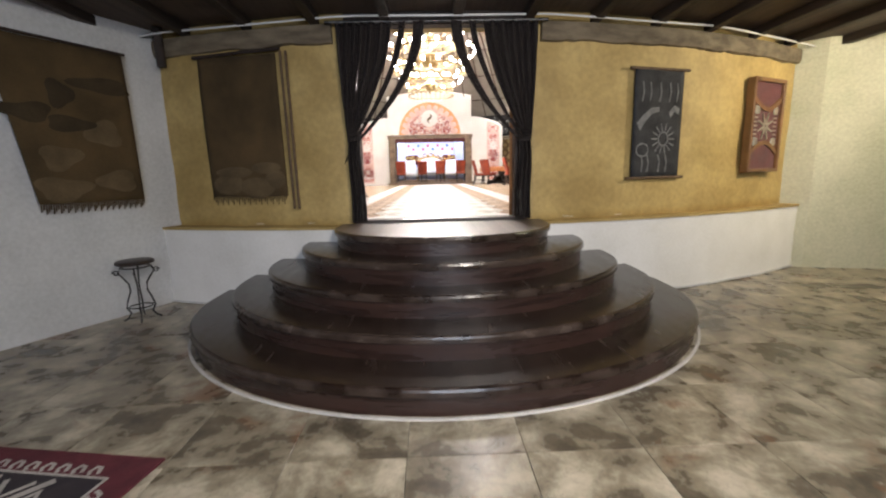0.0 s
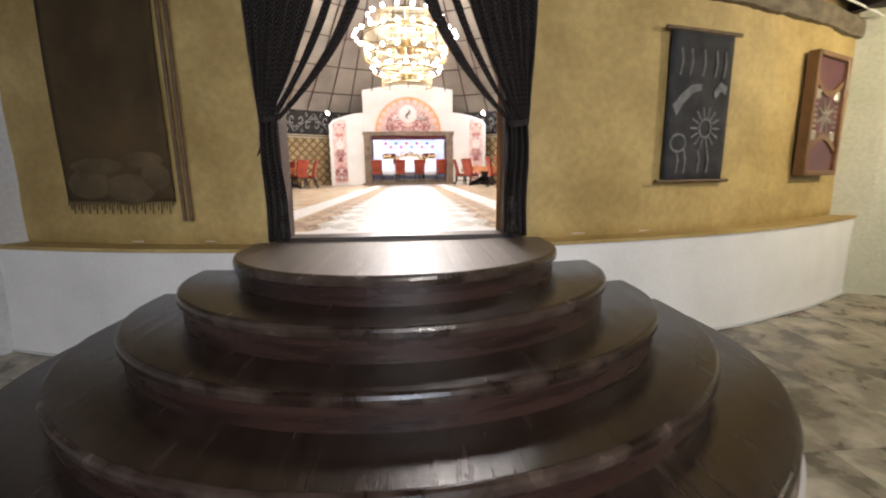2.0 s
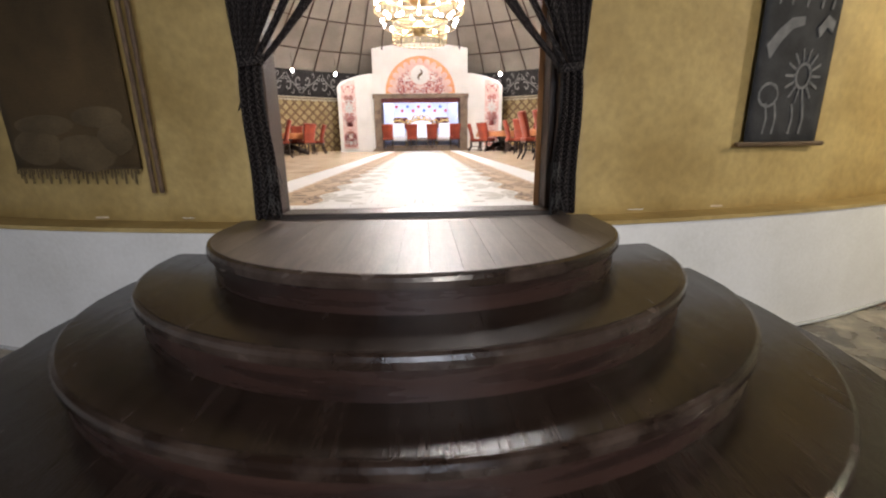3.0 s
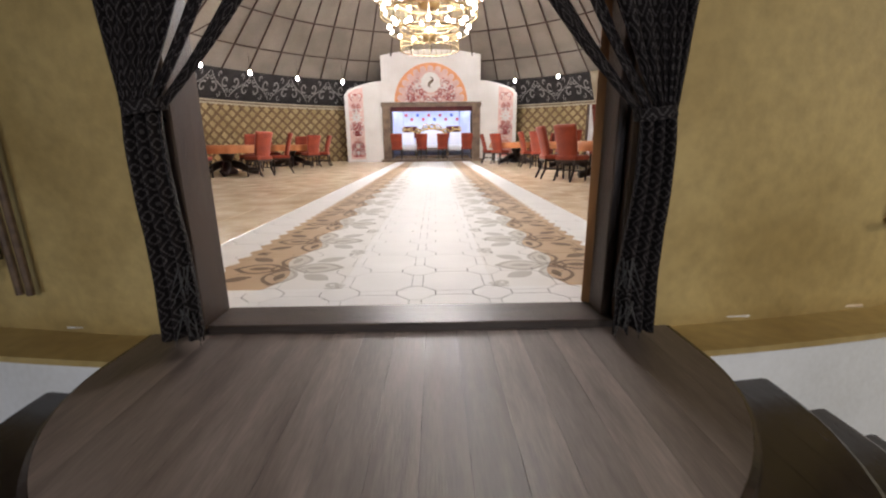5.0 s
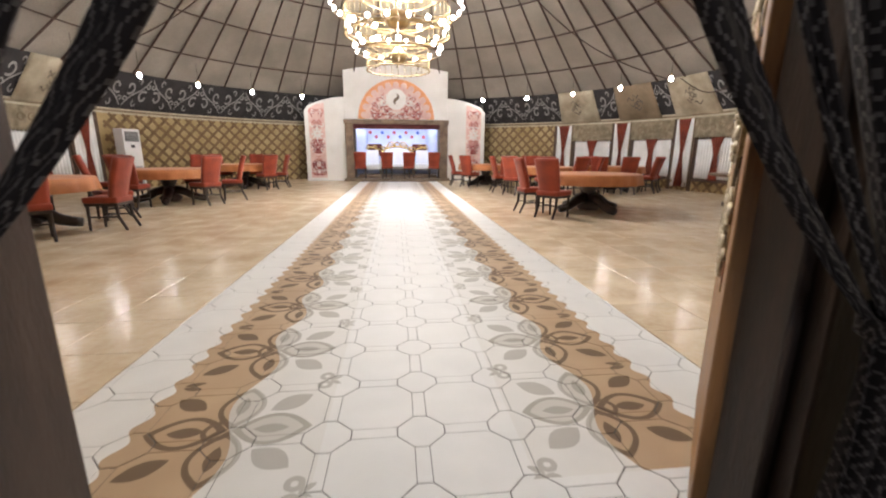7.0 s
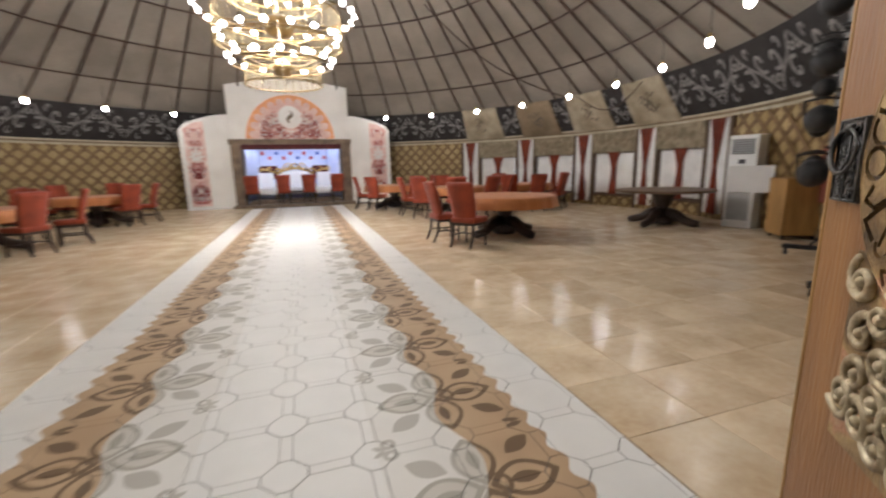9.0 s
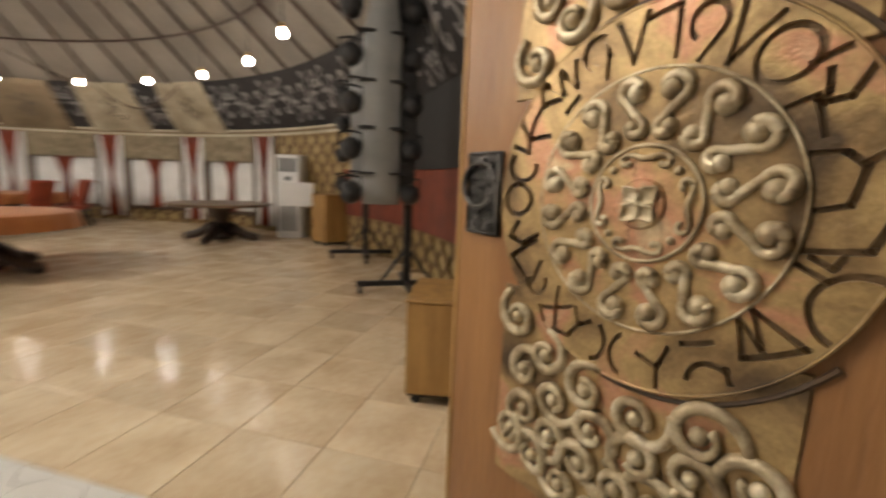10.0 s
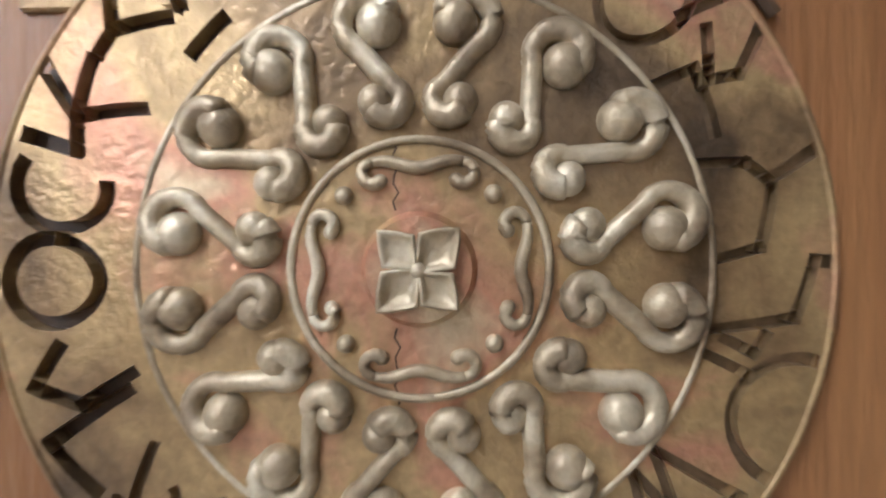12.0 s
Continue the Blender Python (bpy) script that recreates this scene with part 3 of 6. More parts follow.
# ---- the lower room ----
def outline(points, t, closed=False):
    """A wall's plan: a band of thickness t to the left of a run of points."""
    pts = [Vector(p) for p in points]
    out = []
    for i, p in enumerate(pts):
        d = (pts[min(i + 1, len(pts) - 1)] - pts[max(i - 1, 0)]).normalized()
        out.append(p + Vector((-d.y, d.x)) * t)
    return [tuple(p) for p in pts] + [tuple(p) for p in reversed(out)]


floor_low = setting(part("floor", boxed((-7.5, -4.2, -0.2), (8.2, 8.0, -0.012)), "grout_dark"), "grout bed under mottled stone floor tiles", "floor")
ARC = [tuple(polar(R_OUT - 0.05, 135 + 90 * k / 40)[:2]) for k in range(41)]
ceiling_low = slab([(8.2, -4.2)] + [(8.2, ARC[0][1])] + ARC + [(-7.5, ARC[-1][1]), (-7.5, -4.2)], 2.98, 3.2)
setting(part("ceiling", ceiling_low, "ceiling_boards"), "dark brown boarded ceiling of the lower room", "ceiling")
for k in range(21):
    x = -6.9 + 0.71 * k
    end = CY - math.sqrt(max(1.0, (R_OUT + 0.03) ** 2 - x * x))
    j = part("ceiling_joist", boxed((x - 0.05, -4.2, 2.88), (x + 0.05, min(end, 7.6), 2.98), 0.008), "joist")
    tagged(j, "dark stained square wooden ceiling joist", "joist", "joists under the ceiling", "structure")
wall_left = part("wall_west", slab(outline([(-3.02, 5.85), (-5.6, 0.7), (-6.6, -4.0)], -0.2), 0, 3.0), "plaster_grey")
setting(wall_left, "grey white plastered wall with a hanging", "wall")
wall_right = part("wall_east", slab(outline([(4.55, 6.75), (5.0, 6.33), (7.2, 5.75), (7.9, 3.0), (7.9, -4.0)], 0.2), 0, 3.0), "plaster_green")
setting(wall_right, "pale greenish plastered wall", "wall")
setting(part("wall_south", boxed((-7.2, -4.2, 0), (8.2, -4.0, 3.0)), "plaster_grey"), "plain plastered wall behind the entrance side", "wall")


def wobble_ring(r0, r1, z0, z1, d0, d1, amp, seed):
    """A hand-plastered curved wall: its outer face swells a little."""
    bm = bmesh.new()
    nd, nz = int(abs(d1 - d0) * 2.2), 12
    def face(r, swell):
        g = []
        for j in range(nz + 1):
            row = []
            for i in range(nd + 1):
                d, z = d0 + (d1 - d0) * i / nd, z0 + (z1 - z0) * j / nz
                k = noise.noise(Vector((d * 0.35, z * 2.2, seed))) * amp if swell and 0 < i < nd else 0
                row.append(bm.verts.new(polar(r + k, d, z)))
            g.append(row)
        return g
    a, b = face(r0, False), face(r1, True)
    for j in range(nz):
        for i in range(nd):
            bm.faces.new((b[j][i], b[j][i + 1], b[j + 1][i + 1], b[j + 1][i]))
            bm.faces.new((a[j][i + 1], a[j][i], a[j + 1][i], a[j + 1][i + 1]))
    for i in range(nd):
        bm.faces.new((a[0][i], a[0][i + 1], b[0][i + 1], b[0][i]))
        bm.faces.new((a[nz][i + 1], a[nz][i], b[nz][i], b[nz][i + 1]))
    for j in range(nz):
        bm.faces.new((a[j][0], b[j][0], b[j + 1][0], a[j + 1][0]))
        bm.faces.new((b[j][nd], a[j][nd], a[j + 1][nd], b[j + 1][nd]))
    bmesh.ops.recalc_face_normals(bm, faces=bm.faces[:])
    return bm


DOOR = 5.55     # half the doorway's angle seen from the hall's centre
for d0, d1, s in ((145.0, 180 - DOOR, 1.0), (180 + DOOR, 215.0, 5.0)):
    w = part("wall_yellow", wobble_ring(R_IN + 0.12, R_OUT, 0.8, 3.0, d0, d1, 0.02, s), "plaster_yellow", smooth=True)
    setting(w, "ochre yellow hand-plastered curved wall", "wall")
    w = part("wall_base", wobble_ring(R_IN + 0.12, R_BASE, 0.0, 0.845, d0, d1, 0.008, s), "plaster_white", smooth=False)
    setting(w, "white plastered low base wall with a ledge", "wall")
    t = part("ledge_trim", ring_wall(R_OUT - 0.06, R_BASE + 0.016, 0.850, 0.875, d0, d1, 30), "plaster_yellow")
    setting(t, "narrow ochre ledge on the white base wall", "trim")
    c = part("skirting_cable", tube([polar(R_BASE + 0.015, d0 + (d1 - d0) * i / 30, 0.015 + 0.004 * math.sin(i)) for i in range(31)], 0.012, 6), "plaster_grey")
    setting(c, "thin grey cable along the foot of the wall", "trim")


def hewn_beam(d0, d1, seed):
    """A rough-hewn flat beam that follows the curved wall; its lower edge is uneven."""
    bm = bmesh.new()
    n, rows = 120, []
    for i in range(n + 1):
        d = d0 + (d1 - d0) * i / n
        k, q = noise.noise(Vector((d * 0.5, seed, 0))), noise.noise(Vector((d * 2.1, seed, 4)))
        low = 2.70 + 0.020 * k + 0.010 * q
        rows.append([bm.verts.new(polar(r, d, z)) for r, z in ((R_OUT - 0.01, low), (R_OUT + 0.045 + 0.008 * k, low + 0.008), (R_OUT + 0.060 + 0.010 * q, low + 0.05), (R_OUT + 0.062 - 0.008 * q, 2.82), (R_OUT + 0.055 + 0.008 * k, 2.878), (R_OUT - 0.01, 2.878))])
    for a, b in zip(rows, rows[1:]):
        for k in range(6):
            bm.faces.new((a[k], a[(k + 1) % 6], b[(k + 1) % 6], b[k]))
    bm.faces.new(rows[0])
    bm.faces.new(list(reversed(rows[-1])))
    bmesh.ops.recalc_face_normals(bm, faces=bm.faces[:])
    return bm


for d0, d1, s in ((150.5, 173.8, 2.0), (186.2, 198.6, 7.0)):
    b = part("wall_beam", hewn_beam(d0, d1, s), "beam_log")
    tagged(b, "rough-hewn grey brown beam along the wall top", "beam", "hewn wall beams", "structure")
setting(part("wall_lintel", ring_wall(R_IN + 0.12, R_OUT - 0.004, 2.86, 3.0, 180 - DOOR, 180 + DOOR, 8), "joist"), "dark wooden lintel over the doorway", "lintel")
cable = part("ceiling_cable", tube([polar(R_OUT + 0.17, 150 + 60 * i / 40, 2.90 - 0.02 * abs(math.sin(i * 0.4))) for i in range(41)], 0.010, 6), "plastic_white")
tagged(cable, "white cable strung along the log beam", "cable")
pipe = part("corner_pipe", tube([(-2.93, 5.63, 2.58), (-2.93, 5.62, 2.97)], 0.045, 10), "joist")
tagged(pipe, "short dark post in the corner under the ceiling", "post", kind="structure")

# steps: five half-oval platforms, each with a deck of boards and a rounded nosing
STEPS = [(2.40, 2.07, 5.10, 0.18), (2.06, 1.75, 5.12, 0.36), (1.74, 1.45, 5.13, 0.54), (1.42, 1.22, 5.14, 0.72), (1.10, 0.96, 5.15, 0.88)]


def oval(a, b, y0, back, n=48):
    return [(-a, back)] + [(-a * math.cos(math.pi * k / n), y0 - b * math.sin(math.pi * k / n)) for k in range(n + 1)] + [(a, back)]


stairs = thing("staircase", "dark brown wooden half-oval steps with worn nosings", "stairs", kind="structure")
for a, b, y0, top in STEPS:
    back = CY - math.sqrt(R_BASE ** 2 - a ** 2) + 0.02 if top < 0.85 else 5.40
    pts = oval(a - 0.025, b - 0.025, y0, back)
    part("riser", slab(pts, top - 0.185, top - 0.045), "step_riser", stairs)
    deck = slab(oval(a, b, y0, back), top - 0.05, top, bevel=0.022)
    part("nosing", deck, "worn_edge", stairs)
    # boards lie on the deck, running away from the room, trimmed to the oval
    x, w = -a + 0.035, 0.125
    while x < a - 0.035:
        x1 = min(x + w, a - 0.035)
        def edge(q):
            q = max(-a + 0.021, min(a - 0.021, q))
            return y0 - (b - 0.03) * math.sqrt(max(0.0, 1 - (q / (a - 0.02)) ** 2))
        xs = [x + (x1 - x - 0.0012) * i / 3 for i in range(4)]
        outl = [(q, edge(q)) for q in xs] + [(xs[-1], back - 0.01), (xs[0], back - 0.01)]
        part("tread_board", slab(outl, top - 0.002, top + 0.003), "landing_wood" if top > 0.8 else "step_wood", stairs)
        x = x1
strip_pts = oval(2.415, 2.085, 5.10, 5.6)
strip = ribbon([(p[0], p[1]) for p in strip_pts], 0.020, lambda x, y, h: Vector((x, y, h)), 0.012)
setting(part("step_edge_strip", strip, "white_strip"), "white edging strip round the foot of the steps", "trim")

# doorway
doorway = thing("door_1", "open doorway with dark wooden jambs and sill", "doorway", kind="structure")
part("jamb_liner", boxed((0.805, 5.40, 0.905), (0.843, 5.555, 2.86), 0.005), "jamb_wood", doorway)
for sx in (-1, 1):
    part("jamb", boxed((min(sx * 0.845, sx * 0.96), 5.345, 0.885), (max(sx * 0.845, sx * 0.96), 5.56, 2.86), 0.006), "jamb_wood", doorway)
    part("architrave", boxed((min(sx * 0.93, sx * 1.03), 5.545, 0.905), (max(sx * 0.93, sx * 1.03), 5.60, 2.86), 0.006), "jamb_wood", doorway)
part("sill", boxed((-0.845, 5.350, 0.86), (0.845, 5.56, 0.915), 0.006), "sill_wood", doorway)


def curtain(sx):
    tie = 1.765 if sx < 0 else 1.73          # height of the tie band
    c = thing("curtain", "dark patterned curtain gathered by a tie band", "curtain", group="curtains at the doorway")
    tops = [(1.00, 0.74), (0.755, 0.45), (0.375, 0.315), (0.235, 0.135)]
    for k, (t0, t1) in enumerate(tops):
        e0, e1 = 0.945 - 0.034 * k, 0.945 - 0.034 * (k + 1)
        amp = 0.030 if k < 2 else 0.014
        folds = 3 if k < 2 else 1
        def f(u, v, t0=t0, t1=t1, e0=e0, e1=e1, amp=amp, folds=folds, k=k):
            p = v ** (1.15, 1.6, 1.6, 1.85)[k]
            x = (t0 + (t1 - t0) * u) * (1 - p) + (e0 + (e1 - e0) * u) * p
            crease = 0.007 * noise.noise(Vector((u * 7 + k * 5, v * 4.5, sx * 3)))
            y = 5.265 - 0.018 * k * (1 - v) - amp * math.sin(2 * math.pi * folds * u + k + 0.8 * v) * (1 - 0.65 * p) - 0.02 * math.sin(v * 3) + crease
            return Vector((sx * (x + crease), y, 2.86 - (2.86 - tie) * v))
        part("drape", sheet(f, 12 * folds, 26, 0.004, uv=lambda u, v, t0=t0, t1=t1: (t0 + (t1 - t0) * u * 1.2, v * 1.03)), "curtain_cloth", c, smooth=True)
    def tail(u, v):
        w = 0.115 + 0.045 * v
        x = 0.935 - w * u + 0.022 * v - 0.02 * v * v + 0.008 * math.sin(v * 7)
        ragged = 0.03 * noise.noise(Vector((u * 6, sx, 2))) * v
        return Vector((sx * x, 5.25 - 0.026 * math.sin(2 * math.pi * 3 * u + 1.5 * v) + 0.006 * noise.noise(Vector((u * 5, v * 6, 9))), tie - (tie - 0.915) * v + ragged))
    part("tail", sheet(tail, 36, 30, 0.004, uv=lambda u, v: (u * 0.26, v * 0.93)), "curtain_cloth", c, smooth=True)
    def back(u, v):
        return Vector((sx * (0.93 - 0.10 * u), 5.27 + 0.012 * math.sin(6.28 * 2 * u), tie - (tie - 0.925) * v))
    part("tail_back", sheet(back, 16, 6, 0.004), "curtain_plain", c, smooth=True)
    def sash(u, v):
        a = 2 * math.pi * u
        w = 1 + 0.06 * math.sin(5 * a + 2 * v)
        return Vector((sx * (0.872 + 0.072 * w * math.cos(a)), 5.25 + 0.048 * w * math.sin(a), tie + 0.045 * (0.5 - v) + 0.012 * math.sin(a + sx) + 0.004 * math.sin(9 * v)))
    part("tie_band", sheet(sash, 32, 5, 0.006, uv=lambda u, v: (u * 0.4, v * 0.06)), "curtain_cloth", c, smooth=True)
    random.seed(5)
    fr = bmesh.new()
    for k in range(16):
        low = k % 2
        x0 = 0.835 - 0.030 * low + random.uniform(-0.035, 0.025)
        z0 = (1.20 if low else 1.03) + random.uniform(-0.03, 0.02)
        lean = random.uniform(-0.012, 0.012)
        tube([(sx * (x0 + lean * i), 5.212 - 0.004 * i + random.uniform(-0.006, 0.006), z0 - 0.026 * i) for i in range(5)], lambda t: 0.0034 - 0.0022 * t, 5, fr)
    part("fringe", fr, "fringe", c, "frayed pale thread fringe")
    return c


curtain(-1)
curtain(1)
rod = part("curtain_rod", tube([(-1.1, 5.25, 2.87), (1.1, 5.25, 2.87)], 0.016, 8), "iron")
tagged(rod, "dark iron curtain rod over the doorway", "curtain rod", kind="")


# ---- carved door leaf ----
def door_leaf():
    leaf = thing("door_2", "carved wooden door leaf with bronzed medallion standing open", "door", pose(0.775, 5.565, HF + 0.012, 0, 0, math.degrees(math.atan2(0.776, 0.63))), kind="structure")
    # local x runs from the hinge to the free edge, local y points to the carved face
    W, H, CX, CZ = 0.815, 2.05, 0.397, 1.277
    part("board", boxed((0, -0.06, 0), (W, 0, H), 0.004), "door_wood", leaf)
    part("edge_lining", boxed((W, -0.062, 0.0), (W + 0.012, 0.001, H), 0.002), "crate_wood", leaf)

    def at(x, z, h):
        return Vector((CX + x, h, CZ + z))
    def disc(r, h0, h1, n=72, z_squash=1.0, dx=0.0):
        bm = bmesh.new()
        lo = [bm.verts.new(at(dx + r * math.cos(2 * math.pi * k / n), r * math.sin(2 * math.pi * k / n) * z_squash, h0)) for k in range(n)]
        hi = [bm.verts.new(at(dx + (r - 0.004) * math.cos(2 * math.pi * k / n), (r - 0.004) * math.sin(2 * math.pi * k / n) * z_squash, h1)) for k in range(n)]
        for k in range(n):
            bm.faces.new((lo[k], lo[(k + 1) % n], hi[(k + 1) % n], hi[k]))
        bm.faces.new(hi)
        bmesh.ops.recalc_face_normals(bm, faces=bm.faces[:])
        return bm
    part("medallion_disc", disc(0.180, 0.004, 0.0145), "carved_wood", leaf)
    rim = tube([at(0.178 * math.cos(2 * math.pi * k / 72), 0.178 * math.sin(2 * math.pi * k / 72), 0.0135) for k in range(72)], 0.0025, 6, closed=True)
    part("medallion_rim", rim, "carved_high", leaf, smooth=True)
    part("inner_disc", disc(0.080, 0.0145, 0.0175), "carved_wood", leaf)
    rim = tube([at(0.079 * math.cos(2 * math.pi * k / 60), 0.079 * math.sin(2 * math.pi * k / 60), 0.017) for k in range(60)], 0.003, 6, closed=True)
    part("inner_rim", rim, "carved_high", leaf, smooth=True)
    part("flower_disc", disc(0.036, 0.017, 0.022, 48), "carved_wood", leaf)

    # s-shaped scrolls: the band swells out of an outer bulb, hooks over it, slants inward and hooks under an inner bulb
    outer_b, inner_b = (-0.0062, 0.1505), (0.0054, 0.1052)
    path = [(-0.0120, 0.1532)]
    for i in range(15):
        a = 165 - 220 * i / 14
        path.append((0.0012 + 0.0150 * math.cos(radians(a)), 0.1530 + 0.0150 * math.sin(radians(a))))
    for i in range(13):
        a = 118 + 220 * i / 12
        path.append((-0.0018 + 0.0098 * math.cos(radians(a)), 0.1040 + 0.0098 * math.sin(radians(a))))
    n_scroll = 16
    for k in range(n_scroll):
        ang = 2 * math.pi * (k + 0.5) / n_scroll
        ca, sa = math.cos(ang), math.sin(ang)
        flip = 1 if k % 2 == 0 else -1
        def put(p, h):
            t, r = p[0] * flip, p[1]
            return at(r * ca - t * sa, r * sa + t * ca, h)
        bm = bmesh.new()
        tube([put(p, 0.0165 + 0.0015 * math.cos(2 * math.pi * i / len(path))) for i, p in enumerate(path)], lambda t: 0.0076 + 0.0010 * math.cos(2 * math.pi * t) + 0.0005 * math.sin(9 * t + k), 10, bm)
        for c, rr in ((outer_b, 0.0138), (inner_b, 0.0110)):
            bmesh.ops.create_uvsphere(bm, u_segments=16, v_segments=12, radius=rr, matrix=Matrix.Translation(put(c, 0.0155)) @ Matrix.Diagonal((1, 0.9, 1, 1)))
        part("scroll", bm, "carved_high", leaf, smooth=True)
    for z0, z1 in ((0.036, 0.079), (-0.036, -0.083)):
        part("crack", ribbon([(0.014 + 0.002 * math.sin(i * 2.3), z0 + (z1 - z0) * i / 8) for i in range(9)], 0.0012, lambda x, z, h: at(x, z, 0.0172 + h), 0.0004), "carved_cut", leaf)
    for k in range(4):
        a = math.pi / 2 * k
        def put4(x, r, h):
            return at(r * math.cos(a) - x * math.sin(a), r * math.sin(a) + x * math.cos(a), h)
        wave = [put4(0.0275 * q, 0.0635 - 0.0022 * math.cos(q * 4.0) , 0.0195) for q in [-1 + i / 12 for i in range(25)]]
        bm = tube(wave, lambda t: 0.0030 + 0.0012 * math.sin(math.pi * t), 8)
        for q in (-1, 1):
            hook = [put4(q * (0.0275 + 0.0066 * math.sin(t * 3.9)), 0.0583 + 0.0066 * math.cos(t * 3.9), 0.0195) for t in [i / 9 for i in range(10)]]
            tube(hook, lambda t: 0.0031 + 0.0014 * t, 8, bm)
            bmesh.ops.create_uvsphere(bm, u_segments=8, v_segments=6, radius=0.0046, matrix=Matrix.Translation(hook[-1]))
        part("inner_scroll", bm, "carved_high", leaf, smooth=True)
        bm = bmesh.new()
        bmesh.ops.create_uvsphere(bm, u_segments=10, v_segments=8, radius=0.0058, matrix=Matrix.Translation(at(0.064 * math.cos(a + math.pi / 4), 0.064 * math.sin(a + math.pi / 4), 0.018)))
        part("stud", bm, "carved_high", leaf, smooth=True)
        # a petal: a square leaf with raised borders and a hollow
        bm = bmesh.new()
        c, s = math.cos(a + math.pi / 4), math.sin(a + math.pi / 4)
        def pet(u, v):
            # a heart: narrow at the middle, two rounded shoulders and a pointed corner, hollow inside raised borders
            th = radians(4 + 82 * u)
            far = 0.0245 / max(math.cos(th), math.sin(th)) * (0.86 + 0.12 * math.sin(2 * th) ** 2)
            r = 0.003 + (far - 0.003) * v
            x, z = r * math.cos(th), r * math.sin(th)
            edge = max(abs(2 * u - 1) ** 4, v ** 6)
            rim_h = 0.0012 + 0.0052 * edge - 0.0012 * (1 - edge) * math.sin(math.pi * v)
            return at(x * math.cos(a) - z * math.sin(a), x * math.sin(a) + z * math.cos(a), 0.022 + rim_h)
        part("petal", sheet(pet, 14, 10, 0.002, bm), "carved_high", leaf, smooth=True)
    bm = bmesh.new()
    bmesh.ops.create_uvsphere(bm, u_segments=10, v_segments=8, radius=0.005, matrix=Matrix.Translation(at(0, 0, 0.026)))
    part("stud", bm, "carved_high", leaf, smooth=True)

    # letter-like signs cut into the outer ring: strokes as (degrees round the ring, height across it from 0 to 1)
    def arc(cx, cy, r, d0, d1, n=14):
        return [(cx + r * math.cos(radians(d0 + (d1 - d0) * i / n)), cy + r * math.sin(radians(d0 + (d1 - d0) * i / n))) for i in range(n + 1)]
    O, C = [arc(0, 0, 0.44, 0, 360, 24)], [arc(0.1, 0, 0.44, 65, 295)]
    Y = [[(.42, .05), (.1, .38), (-.22, 0)], [(-.22, 0), (-.1, -.55)]]
    K = [[(.22, .55), (-.06, .07), (.36, -.45)], [(-.4, .45), (-.38, -.05), (-.06, .07), (.5, .2)]]
    V = [[(-.3, .45), (0, -.45), (.3, .45)]]
    hook = [[(-.4, .3), (.2, .45), (.35, -.45)]]
    fork = [[(-.35, .18), (-.1, .2), (.25, .55)], [(-.1, .2), (.38, -.1)]]
    loop = [arc(0, 0.12, 0.32, -40, 250), [(.26, -.1), (.1, -.5)]]
    bracket = [arc(-.55, 0, 0.5, -62, 62), arc(.62, 0, 0.5, 118, 242)]
    cross = [[(-.35, .5), (.35, -.5)], [(-.35, -.4), (.4, .35), (.1, .5)]]
    small_loop = [arc(0, 0, 0.30, 30, 260), [(.1, .1), (.45, -.4)]]
    seven = [[(-.42, -.62), (-.28, -.1), (.42, -.22)]]
    arrow = [[(-.55, .1), (-.42, .5)], [(-.3, .2), (-.05, .05), (.12, -.05), (.22, .2), (-.05, .62)]]
    house = [[(-.62, -.42), (-.48, -.05), (-.26, .1), (-.42, .58)], [(-.18, .12), (.38, -.05), (.48, -.42)]]
    step = [[(.35, -.45), (.1, .28), (-.42, .42), (-.4, .62)], [(.42, -.3), (.5, -.02), (.3, .05)]]
    cup = [arc(.05, .5, 0.55, 170, 365), [(-.32, -.5), (-.22, .0)]]
    em = [[(.5, .1), (-.4, .42)], [(-.4, .42), (-.3, -.48), (.12, .1), (.05, -.5), (.5, .1)]]
    arch = [arc(0, .45, 0.42, 200, 340, 10), [(-.35, .45), (-.4, .2)], [(-.4, -.3), (.25, -.38)]]
    wye = [[(-.4, -.3), (-.05, .08), (.38, -.12)], [(-.05, .08), (.0, .5)]]
    bird = [[(-.4, -.4), (-.1, -.15), (.05, .3), (.45, .45)], [(-.1, -.15), (.2, -.45)]]
    wave = [[(-.45, .5), (-.2, -.1), (0, .4), (.2, -.2), (.45, .3)], [(-.45, -.5), (.1, -.45)]]
    SIGNS = [(199, Y), (181.5, O), (167.5, C), (153.5, K), (138.5, fork), (126.5, wave), (111, loop), (97, V), (86, hook), (73, loop), (61, V), (48, O), (33, arrow), (29.5, seven), (9, house), (-6, step),
             (-21, cup), (-41, em), (-61, arch), (-77, wye), (-95, bracket), (-112, bird), (-123, cross), (-138, small_loop), (-151, hook)]
    cuts = bmesh.new()
